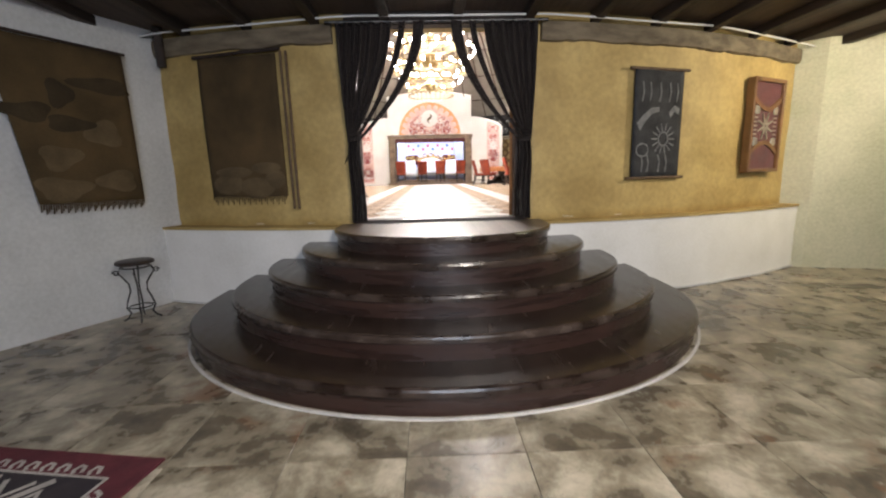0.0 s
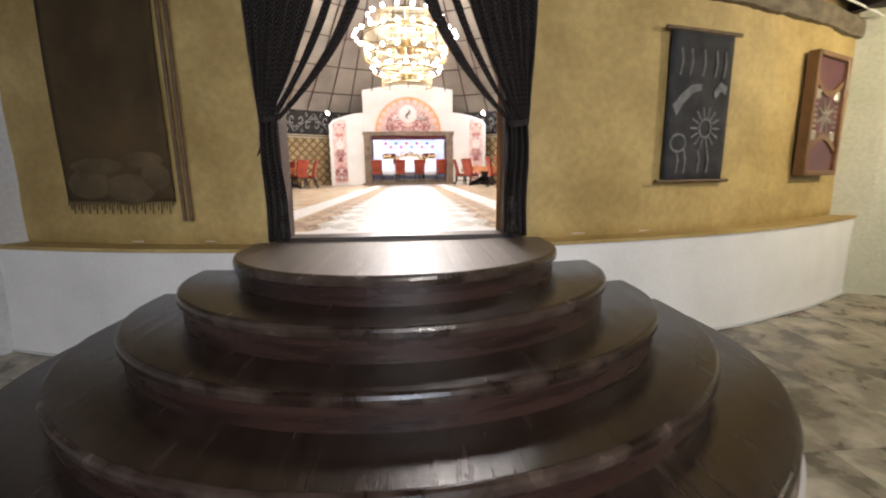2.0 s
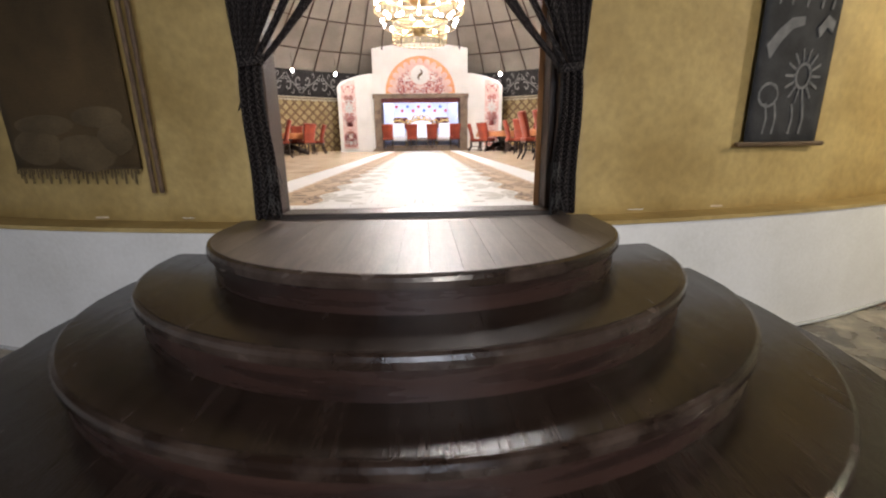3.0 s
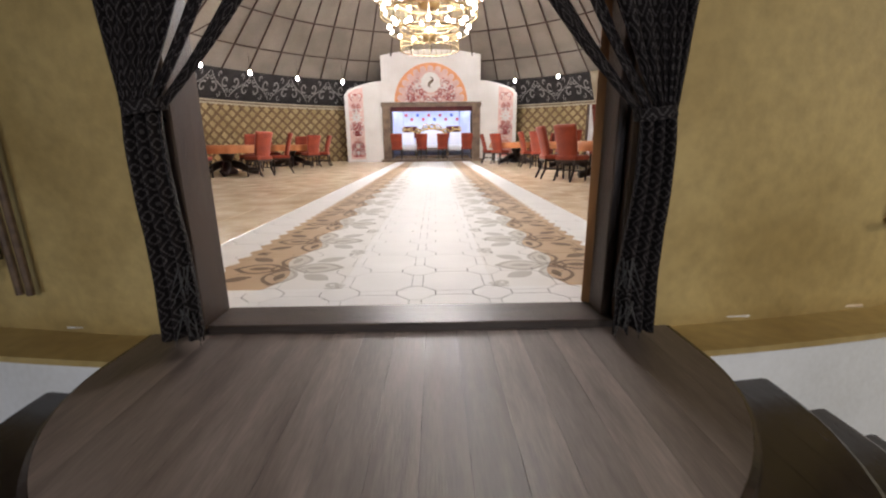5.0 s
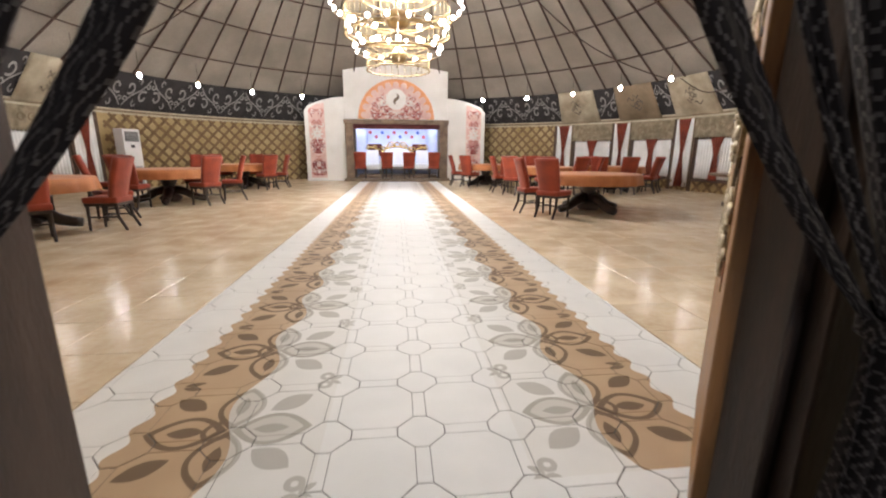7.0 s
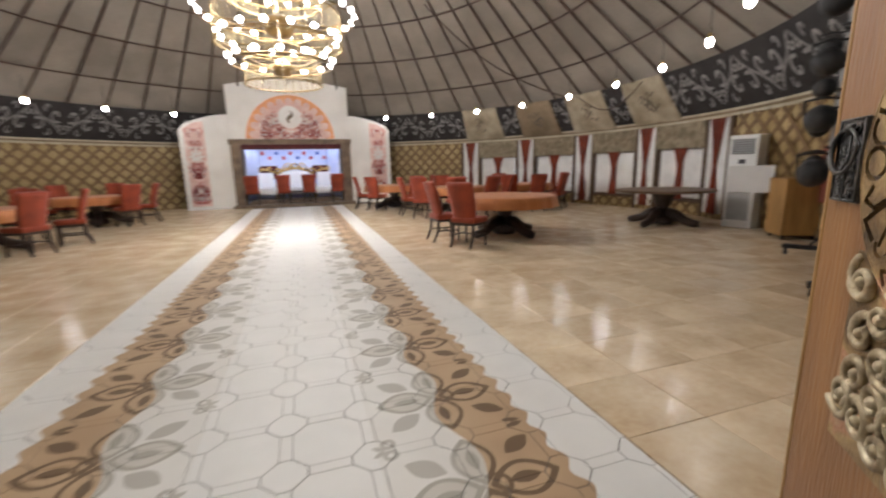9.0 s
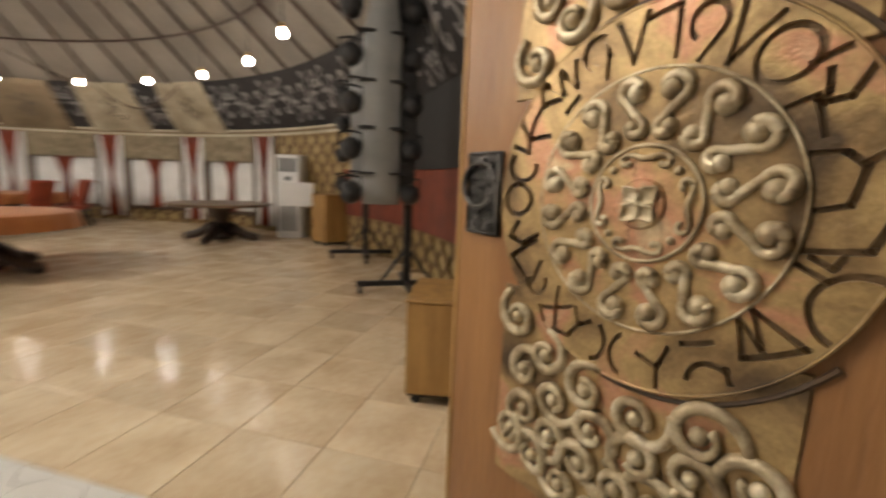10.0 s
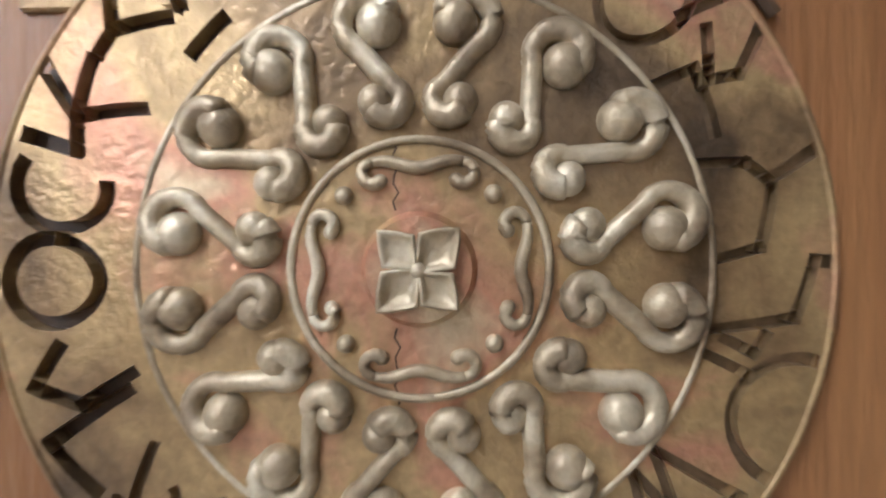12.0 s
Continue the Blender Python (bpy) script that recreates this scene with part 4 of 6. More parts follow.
    for k, (where, sign) in enumerate(SIGNS):
        def cell(x, y, h):
            r = 0.223 + y * 0.068
            t = radians(where) - x * 0.062 / 0.223
            return at(-r * math.cos(t) + 0.011, r * math.sin(t), h)
        floor_bm = bmesh.new()
        wide = 0.155 if where > 100 or where < -150 else 0.120
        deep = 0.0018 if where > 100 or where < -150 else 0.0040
        for j, line in enumerate(sign):
            runs = [line] if len(line) > 6 else [(p, q) for p, q in zip(line, line[1:])]
            for i, run in enumerate(runs):
                if len(run) == 2:
                    p, q = Vector(run[0]), Vector(run[1])
                    d = (q - p).normalized() * wide * 0.42
                    run = [tuple((p - d).lerp(q + d, f / 4)) for f in range(5)]
                ribbon(run, wide, lambda x, y, h, j=j, i=i: cell(x, y, deep + 0.0002 * (j + i) + h), 0.03, cuts)
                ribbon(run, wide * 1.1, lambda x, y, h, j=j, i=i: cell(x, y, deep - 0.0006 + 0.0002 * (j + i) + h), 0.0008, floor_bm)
        # the cuts' floors are painted darker than the disc to deepen their shade
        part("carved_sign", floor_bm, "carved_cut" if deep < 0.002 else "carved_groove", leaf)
    letter_disc = part("letter_disc", disc(0.266, 0.0, 0.0115, 96, 1.0, 0.011), "carved_wood", leaf)
    cutter = part("cutter", cuts, "carved_cut")
    cutter.matrix_world = leaf.matrix_basis
    carve = letter_disc.modifiers.new("carve", "BOOLEAN")
    carve.operation, carve.solver, carve.object, carve.use_self = "DIFFERENCE", "EXACT", cutter, True
    bpy.context.view_layer.update()
    carved = bpy.data.meshes.new_from_object(letter_disc.evaluated_get(bpy.context.evaluated_depsgraph_get()))
    letter_disc.modifiers.clear()
    letter_disc.data = carved
    bpy.data.objects.remove(cutter, do_unlink=True)
    rim = tube([at(0.011 + 0.2645 * math.cos(2 * math.pi * k / 96), 0.2645 * math.sin(2 * math.pi * k / 96), 0.0105) for k in range(96)], 0.0022, 6, closed=True)
    part("letter_rim", rim, "carved_wood", leaf, smooth=True)
    # panels of curled clouds above and below the disc
    for sz in (-1, 1):
        lo_z, hi_z = (CZ - 0.56, CZ - 0.17) if sz < 0 else (CZ + 0.17, CZ + 0.56)
        part("cloud_panel", boxed((CX - 0.205, -0.001, lo_z), (CX + 0.262, 0.0042, hi_z), 0.002), "carved_wood", leaf)
        for row, (rad, count, from_deg) in enumerate(((0.312, 6, 46), (0.372, 7, 50), (0.440, 8, 56), (0.505, 8, 60))):
            for i in range(count):
                a = radians(from_deg + (172 - 2 * from_deg) * i / (count - 1)) - 0.06 * (row % 2)
                x, z = rad * math.cos(a), rad * math.sin(a)
                if x > 0.235 or x < -0.18:
                    continue
                r = 0.030 + 0.003 * math.sin(5 * i + row)
                bm = bmesh.new()
                turn, spin = 60 + 31 * i + 80 * row, 1 if (i + row) % 2 else -1
                pts = []
                for q in range(25):
                    f = q / 24
                    g = r * (1.75 - 0.75 * min(1.0, f * 3.2)) * (1 - 0.58 * max(0.0, f - 0.3))
                    pts.append(at(x + g * math.cos(radians(turn + spin * 410 * f)), sz * z + g * math.sin(radians(turn + spin * 410 * f)), 0.006 + 0.006 * f))
                tube(pts, lambda t: 0.0062 + 0.0036 * math.sin(math.pi * min(1.0, 0.15 + t)), 8, bm)
                bmesh.ops.create_uvsphere(bm, u_segments=12, v_segments=10, radius=0.0125, matrix=Matrix.Translation(at(x, sz * z, 0.0085)))
                part("cloud_scroll", bm, "carved_high", leaf, smooth=True)
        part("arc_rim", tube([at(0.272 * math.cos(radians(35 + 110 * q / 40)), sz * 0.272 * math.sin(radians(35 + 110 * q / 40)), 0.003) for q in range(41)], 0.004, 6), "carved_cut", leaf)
    # iron ring handle on an embossed plate at the free edge
    plate = part("handle_plate", boxed((W - 0.130, 0.0, CZ - 0.084), (W - 0.030, 0.008, CZ + 0.084), 0.003), "iron", leaf, "embossed dark iron handle plate")
    em = bmesh.new()
    px, pz = W - 0.080, CZ
    for sgn in (-1, 1):
        tube([(px + sgn * 0.0455, 0.009, pz - 0.080), (px + sgn * 0.0455, 0.009, pz + 0.080)], 0.0026, 6, em)
        tube([(px - 0.0455, 0.009, pz + sgn * 0.080), (px + 0.0455, 0.009, pz + sgn * 0.080)], 0.0026, 6, em)
        # paired tendrils that curl outward, in four tiers, with small leaves between
        for q, r, turn in ((-0.066, 0.011, 0.4), (-0.040, 0.012, 2.6), (-0.010, 0.013, 1.0), (0.022, 0.014, 0.2), (0.062, 0.013, 3.4)):
            tube([(px + sgn * (0.022 + r * (1 - 0.6 * i / 13) * math.cos(turn + 0.5 * i)), 0.0085 + 0.002 * i / 13, pz + q + r * (1 - 0.6 * i / 13) * math.sin(turn + 0.5 * i)) for i in range(14)], lambda t: 0.0030 - 0.0010 * t, 6, em)
            tube([(px + sgn * 0.004, 0.0085, pz + q - 0.012), (px + sgn * 0.012, 0.0105, pz + q - 0.004), (px + sgn * 0.030, 0.0085, pz + q + 0.010)], lambda t: 0.0012 + 0.0026 * math.sin(math.pi * t), 6, em)
    tube([(px, 0.0085, pz - 0.078), (px + 0.002, 0.010, pz - 0.02), (px, 0.0085, pz + 0.05)], 0.0024, 6, em)
    part("embossing", em, "iron", plate, smooth=True)
    part("ring_mount", lathe([(0.011, 0.0), (0.010, 0.008), (0.005, 0.014)], 14, m=Matrix.Translation((px, 0.008, pz + 0.062)) @ pose(0, 0, 0, -90)), "iron", plate, smooth=True)
    ring_bm = tube([(px + 0.004 + 0.045 * math.cos(2 * math.pi * q / 32), 0.0175 - 0.003 * math.sin(2 * math.pi * q / 32), pz + 0.018 + 0.044 * math.sin(2 * math.pi * q / 32)) for q in range(32)], lambda t: 0.0042 + 0.0012 * math.cos(2 * math.pi * t), 8, closed=True)
    part("ring", ring_bm, "iron", plate, smooth=True)
    return leaf


door_leaf()


# ---- the hall ----
WINDOWS = [53.0, 67.5, 82.0, 96.5, -79.0, -93.5, -108.0]
HALF_W = 4.8
SILL, HEAD, FRIEZE = HF + 0.35, HF + 1.66, HF + 2.42
hall_floor = part("floor_hall", lathe([(R_IN + 0.12, HF - 0.25), (R_IN + 0.12, HF - 0.012)], 96, m=Matrix.Translation((0, CY, 0))), "hall_grout")
setting(hall_floor, "grout bed under beige glazed floor tiles", "floor")


def hall_wall():
    bm = bmesh.new()
    a, b = R_IN, R_IN + 0.12
    ring_wall(a, b, HF - 0.2, SILL, -180 + DOOR, 180 - DOOR, 160, bm)
    ring_wall(a, b, HEAD, HF + 3.6, -180 + DOOR, 180 - DOOR, 160, bm)
    ring_wall(a, b, 2.86, HF + 3.6, 180 - DOOR, 180 + DOOR, 8, bm)
    cuts = sorted(WINDOWS)
    starts = [-180 + DOOR] + [w + HALF_W for w in cuts]
    ends = [w - HALF_W for w in cuts] + [180 - DOOR]
    for s, e in zip(starts, ends):
        ring_wall(a, b, SILL, HEAD, s, e, max(2, int((e - s) / 2)), bm)
    return bm


setting(part("wall_hall", hall_wall(), "lattice_back"), "round hall wall lined with gold patterned cloth", "wall")
glow = part("backdrop", ring_wall(11.2, 11.3, HF - 0.5, HF + 3.0, -125, 115, 60), "daylight")
setting(glow, "pale overcast daylight outside the windows", "backdrop")

# roof: a cone of canvas on radial poles with rope rings
R_EAVE, Z_EAVE, SLOPE, R_CROWN = 8.75, HF + 3.42, 0.75, 1.3


def roof_z(r):
    return Z_EAVE + SLOPE * (R_EAVE - r)


roof = bmesh.new()
rings = []
for r, z in ((R_IN + 0.1, HF + 3.3), (R_EAVE + 0.1, Z_EAVE - 0.02), (6.5, roof_z(6.5) + 0.02), (4.0, roof_z(4.0) + 0.02), (R_CROWN, roof_z(R_CROWN)), (0.02, roof_z(R_CROWN) + 0.5)):
    rings.append([roof.verts.new(polar(r, 360 * k / 112, z)) for k in range(112)])
for a, b in zip(rings, rings[1:]):
    for k in range(112):
        roof.faces.new((a[k], a[(k + 1) % 112], b[(k + 1) % 112], b[k]))
bmesh.ops.recalc_face_normals(roof, faces=roof.faces[:])
setting(part("ceiling_hall", roof, "canvas"), "beige canvas yurt ceiling", "ceiling")
frame_roof = thing("roof_frame", "brown wooden yurt roof poles with rope rings", "roof frame", kind="structure")
pole0 = part("roof_pole", tube([(0, R_EAVE - 0.05, Z_EAVE - 0.03), (0, 5.0, roof_z(5.0) - 0.05), (0, R_CROWN, roof_z(R_CROWN) - 0.03)], 0.028, 6), "roof_pole", frame_roof)
pole0.matrix_basis = pose(0, CY, 0)
for k in range(1, 56):
    again(pole0, pose(0, CY, 0, 0, 0, 360 * k / 56))
for r in (7.80, 6.65, 5.55, 4.5, 3.4, 2.3):
    part("rope_ring", tube([polar(r, 3 * k, roof_z(r) - 0.07) for k in range(120)], 0.022, 6, closed=True), "roof_pole", frame_roof)
part("crown_ring", tube([polar(R_CROWN, 6 * k, roof_z(R_CROWN) - 0.05) for k in range(60)], 0.09, 8, closed=True), "roof_pole", frame_roof)


# frieze: dark felt leaning inward, with pale scrolls
F0, F1 = (R_IN - 0.03, FRIEZE), (R_EAVE, Z_EAVE)


def on_frieze(deg, v, h):
    r = F0[0] + (F1[0] - F0[0]) * v
    z = F0[1] + (F1[1] - F0[1]) * v
    return polar(r - 0.83 * h, deg, z - 0.55 * h)


frieze = thing("felt_frieze", "dark felt frieze band with pale scroll ornament", "frieze", kind="structure")
bm = bmesh.new()
rows = [[bm.verts.new(on_frieze(-180 + 360 * k / 144, v, 0.02)) for k in range(144)] for v in (0, 0.5, 1.0)]
for a, b in zip(rows, rows[1:]):
    for k in range(144):
        bm.faces.new((a[k], a[(k + 1) % 144], b[(k + 1) % 144], b[k]))
bmesh.ops.recalc_face_normals(bm, faces=bm.faces[:])
part("felt", bm, "felt_navy", frieze)
STEP_F = 5.0


def motif(flip):
    """A pair of curled horns on a slanting stem, mirrored for the next cell."""
    bm = bmesh.new()
    def put(x, y, h):
        return on_frieze(x * flip, y, 0.024 + h)
    stem = [(-2.3 + 4.6 * i / 14, 0.12 + 0.76 * i / 14 + 0.05 * math.sin(i / 14 * 6.28)) for i in range(15)]
    ribbon(stem, 0.05, lambda x, y, h: put(x, y, h), 0.006, bm)
    for cx, cy, r, a0, a1, w in ((-1.25, 0.62, 0.92, -2.2, 3.4, 0.30), (1.25, 0.38, 0.92, 0.9, 6.5, 0.30), (0.15, 0.83, 0.50, -1.2, 3.6, 0.22), (-0.15, 0.17, 0.50, 1.9, 6.7, 0.22), (-2.05, 0.30, 0.42, 0.0, 5.2, 0.2), (2.05, 0.70, 0.42, 3.1, 8.3, 0.2)):
        pts = [(cx + r * (1 - 0.68 * i / 16) * math.cos(a0 + (a1 - a0) * i / 16), cy + 0.20 * r * (1 - 0.68 * i / 16) * math.sin(a0 + (a1 - a0) * i / 16)) for i in range(17)]
        rows = []
        for i, p in enumerate(pts):
            c = Vector((cx, cy))
            d = Vector(p) - c
            k = w * 0.5 / max(0.2, r * (1 - 0.68 * i / 16))
            o, q = c + d * (1 + k), c + d * (1 - k)
            rows.append((bm.verts.new(put(o.x, o.y, 0.006)), bm.verts.new(put(q.x, q.y, 0.006)), bm.verts.new(put(q.x, q.y, -0.004)), bm.verts.new(put(o.x, o.y, -0.004))))
        for a, b in zip(rows, rows[1:]):
            for k in range(4):
                bm.faces.new((a[k], a[(k + 1) % 4], b[(k + 1) % 4], b[k]))
    bmesh.ops.recalc_face_normals(bm, faces=bm.faces[:])
    return bm


m0, m1 = part("scroll_ornament", motif(1), "scroll_grey", frieze), part("scroll_ornament", motif(-1), "scroll_grey", frieze)
for k in range(72):
    deg = -180 + STEP_F * (k + 0.5)
    src = m0 if k % 2 else m1
    turn = Matrix.Translation((0, CY, 0)) @ pose(0, 0, 0, 0, 0, -deg) @ Matrix.Translation((0, -CY, 0))
    if k < 2:
        src.matrix_basis = turn
    else:
        again(src, turn)
for z0, z1, rr, mname in ((FRIEZE - 0.17, FRIEZE + 0.01, R_IN - 0.035, "cream_rail"), (FRIEZE - 0.115, FRIEZE - 0.06, R_IN - 0.055, "banner_tan")):
    rail = part("wall_rail", ring_wall(rr, R_IN + 0.02, z0, z1, -180 + DOOR + 0.6, 180 - DOOR - 0.6, 120), mname)
    setting(rail, "cream woven band above the lattice wall", "trim")

# wooden lattice in front of the wall cloth
LAT_Z0, LAT_Z1 = HF + 0.0, FRIEZE - 0.17


def lattice(d0, d1, label, z1=LAT_Z1):
    th = thing("lattice_panel", label, "lattice wall", group="lattice wall panels", kind="structure")
    rise = z1 - LAT_Z0
    swing = math.degrees(rise / R_IN)          # slats lean at 45 degrees
    gap = 2.45
    made = {}
    k = 0
    d = d0 - swing
    while d < d1:
        for sgn, rr in ((1, R_IN - 0.022), (-1, R_IN - 0.040)):
            s0 = max(0.0, (d0 - d) / swing)
            s1 = min(1.0, (d1 - d) / swing)
            if s1 - s0 < 0.05:
                continue
            if sgn < 0:
                s0, s1 = 1 - s1, 1 - s0
            key = (sgn, round(s0, 3), round(s1, 3))
            turn = Matrix.Translation((0, CY, 0)) @ pose(0, 0, 0, 0, 0, -d) @ Matrix.Translation((0, -CY, 0))
            if key not in made:
                bm = bmesh.new()
                rows = []
                for i in range(7):
                    s = s0 + (s1 - s0) * i / 6
                    deg = swing * (s if sgn > 0 else 1 - s)
                    z = LAT_Z0 + rise * s
                    off = 0.030
                    rows.append([bm.verts.new(polar(r, deg + q * math.degrees(off / R_IN), z - sgn * q * off)) for r, q in ((rr, -1), (rr, 1), (rr + 0.016, 1), (rr + 0.016, -1))])
                for a, b in zip(rows, rows[1:]):
                    for j in range(4):
                        bm.faces.new((a[j], a[(j + 1) % 4], b[(j + 1) % 4], b[j]))
                bm.faces.new(rows[0])
                bm.faces.new(list(reversed(rows[-1])))
                bmesh.ops.recalc_face_normals(bm, faces=bm.faces[:])
                made[key] = part("slat", bm, "lattice_wood", th)
                made[key].matrix_basis = turn
            else:
                again(made[key], turn)
        d += gap
    return th


lattice(-68.0, -23.0, "wooden diamond lattice on gold cloth beside the stage")
lattice(23.0, 43.0, "wooden diamond lattice on gold cloth by the windows")
lattice(106.0, 172.0, "wooden diamond lattice on gold cloth near the entrance")
for d0, d1 in ((43.0, 105.0), (-117.0, -70.0)):
    lattice(d0, d1, "low wooden lattice under the windows", SILL - 0.03)


def window(deg):
    w = thing("window", "frosted window with a red cinched curtain", "window", group="hall windows", kind="structure")
    def fr(bm, a, b, z0, z1, r0=R_IN - 0.01, r1=R_IN + 0.10):
        return ring_wall(r0, r1, z0, z1, deg + a, deg + b, 6, bm)
    bm = bmesh.new()
    for a, b, z0, z1 in ((-HALF_W, -HALF_W + 0.4, SILL, HEAD), (HALF_W - 0.4, HALF_W, SILL, HEAD), (-HALF_W + 0.4, HALF_W - 0.4, SILL, SILL + 0.06), (-HALF_W + 0.4, HALF_W - 0.4, HEAD - 0.06, HEAD), (-0.2, 0.2, SILL + 0.06, HEAD - 0.06)):
        fr(bm, a, b, z0, z1)
    part("window_frame", bm, "pilaster", w)
    for s in (-1, 1):
        p = part("pane", fr(bmesh.new(), min(s * 0.2, s * (HALF_W - 0.4)), max(s * 0.2, s * (HALF_W - 0.4)), SILL + 0.06, HEAD - 0.06, R_IN + 0.05, R_IN + 0.06), "glass", w)
        p.visible_shadow = False
        def sheer(u, v, s=s):
            d = deg + s * (0.5 + (HALF_W - 1.0) * u)
            return polar(R_IN - 0.0 + 0.012 * math.sin(u * 40), d, SILL + 0.04 + (HEAD - SILL - 0.06) * v)
        part("sheer", sheet(sheer, 40, 3, 0.002), "sheer_white", w, "thin white net curtain", smooth=True)
    part("window_sill", ring_wall(R_IN - 0.10, R_IN + 0.02, SILL - 0.04, SILL, deg - HALF_W, deg + HALF_W, 6), "pilaster", w)
    def drape(u, v):
        half = 1.55 * (0.30 + 0.70 * abs(1 - v / 0.45) ** 1.4) if v < 0.45 else 1.55 * (0.30 + 0.35 * ((v - 0.45) / 0.55))
        return polar(R_IN - 0.05 + 0.014 * math.sin(u * 28), deg + half * (2 * u - 1), HEAD + 0.02 - (HEAD - SILL) * v)
    part("drape", sheet(drape, 24, 14, 0.006), "drape_red", w, "red curtain cinched in the middle", smooth=True)
    val = ring_wall(R_IN - 0.09, R_IN - 0.01, HEAD - 0.02, FRIEZE - 0.18, deg - HALF_W - 0.1, deg + HALF_W + 0.1, 8)
    vo = part("valance", val, "valance_relief", w, "tan relief panel over the window")
    em = bmesh.new()
    for i, sx in enumerate((-2.6, -0.9, 0.9, 2.6)):
        pts = [(sx + 0.7 * (1 - 0.6 * q / 14) * math.cos(q * 0.5 + i), (HEAD + FRIEZE) / 2 - 0.09 + 0.12 * (1 - 0.6 * q / 14) * math.sin(q * 0.5 + i)) for q in range(15)]
        tube([polar(R_IN - 0.095, deg + x, z) for x, z in pts], 0.012, 5, em)
    part("relief", em, "banner_tan", vo)
    return w


def tall_drape(deg):
    t = thing("tall_curtain", "tall white curtain with a red swag pinched at the waist", "curtain", group="tall curtains between windows")
    z0, z1 = HF + 0.12, FRIEZE - 0.19
    def white(u, v):
        return polar(R_IN - 0.04 + 0.02 * math.sin(u * 30), deg + 1.9 * (2 * u - 1), z1 - (z1 - z0) * v)
    part("sheer", sheet(white, 30, 4, 0.003), "sheer_white", t, smooth=True)
    def red(u, v):
        half = 1.35 * (0.22 + 0.78 * (1 - v / 0.5) ** 1.1) if v < 0.5 else 1.35 * (0.22 + 0.5 * (v - 0.5) / 0.5)
        return polar(R_IN - 0.085 + 0.015 * math.sin(u * 26), deg + half * (2 * u - 1), z1 - (z1 - z0) * v)
    part("swag", sheet(red, 24, 16, 0.006), "drape_red", t, smooth=True)
    for s in (-1, 1):
        part("pilaster", ring_wall(R_IN - 0.06, R_IN, HF, FRIEZE - 0.17, deg + s * 2.3 - 0.3, deg + s * 2.3 + 0.3, 2), "pilaster", t)
    return t


for d in WINDOWS:
    window(d)
for d in (45.75, 60.25, 74.75, 89.25, 103.75, -71.75, -86.25, -100.75):
    tall_drape(d)


def banner(deg, material):
    b = thing("hide_banner", "pale hide banner with dark ink signs over the frieze", "banner", group="hide banners")
    bm = bmesh.new()
    half = 5.0
    def f(u, v):
        sag = 0.05 * math.sin(math.pi * u)
        return on_frieze(deg + half * (2 * u - 1) * (1.0 - 0.08 * v), -0.14 + 1.16 * v, 0.05 + 0.03 * math.sin(v * 3.0) + 0.01 * math.sin(u * 9))
    part("hide", sheet(f, 12, 8, 0.006), material, b, smooth=True)
    random.seed(int(deg) + 200)
    for q in range(7):
        x, y = random.uniform(-1.3, 1.3), 0.30 + 0.09 * q * 0.7
        w = random.uniform(0.5, 1.0)
        ink = bmesh.new()
        ribbon([(x - w + 2 * w * i / 6, y + 0.05 * math.sin(i * 1.3 + q)) for i in range(7)], 0.035, lambda a, c, h: on_frieze(deg + a, c, 0.105 + h), 0.003, ink)
        part("ink_sign", ink, "ink", b)
    return b


for d, mname in ((50.0, "banner_skin"), (64.5, "banner_tan"), (77.5, "banner_skin"), (91.5, "banner_skin"), (-77.5, "banner_skin")):
    banner(d, mname)


# ring of pendant bulbs
def pendant():
    p = thing("pendant_lamp", "glowing globe bulb on a short cord", "pendant lamp", group="ring of pendant lamps")
    part("cord", tube([(0, 0, 0.10), (0, 0, 0.62)], 0.006, 5), "black_metal", p)
    part("socket", lathe([(0.03, 0.05), (0.034, 0.09), (0.02, 0.13)], 10), "brass", p)
    part("bulb", lathe([(0.010, -0.075), (0.036, -0.055), (0.052, -0.012), (0.046, 0.025), (0.028, 0.06)], 14), "ring_bulb", p, smooth=True)
    return p


R_LAMP, Z_LAMP = 7.7, HF + 3.2
# the last two are unseen, added over the entrance to carry fill light
LAMP_DEGS = [26.2, 39.6, 53.2, 66.8, 80.6, 94.0, 107.0, 120.5, 134.0, -28.0, -41.5, -55.0, -68.5, -82.0, -95.5, -109.0, -161.0, 174.5]
first = pendant()
first.matrix_basis = Matrix.Translation(polar(R_LAMP, LAMP_DEGS[0], Z_LAMP))
for d in LAMP_DEGS[1:]:
    copy_thing(first, Matrix.Translation(polar(R_LAMP, d, Z_LAMP)))


for side in (-1, 1):
    for d0, d1 in ((50.0, 74.0), (76.0, 92.0)) if side > 0 else ((58.0, 77.0),):
        pts = []
        for i in range(25):
            t = i / 24
            r = 5.2 + 3.5 * t if d0 < 70 else 8.72
            z = (roof_z(r) - 0.10 - 0.25 * math.sin(math.pi * t)) if d0 < 70 else Z_EAVE - 0.05 - 0.55 * math.sin(math.pi * t)
            pts.append(polar(r, side * (d0 + (d1 - d0) * t), z))
        swag = part("ceiling_cable", tube(pts, 0.016, 6), "roof_pole")
        tagged(swag, "dark cable slung along the canvas ceiling", "cable", "slung cables")


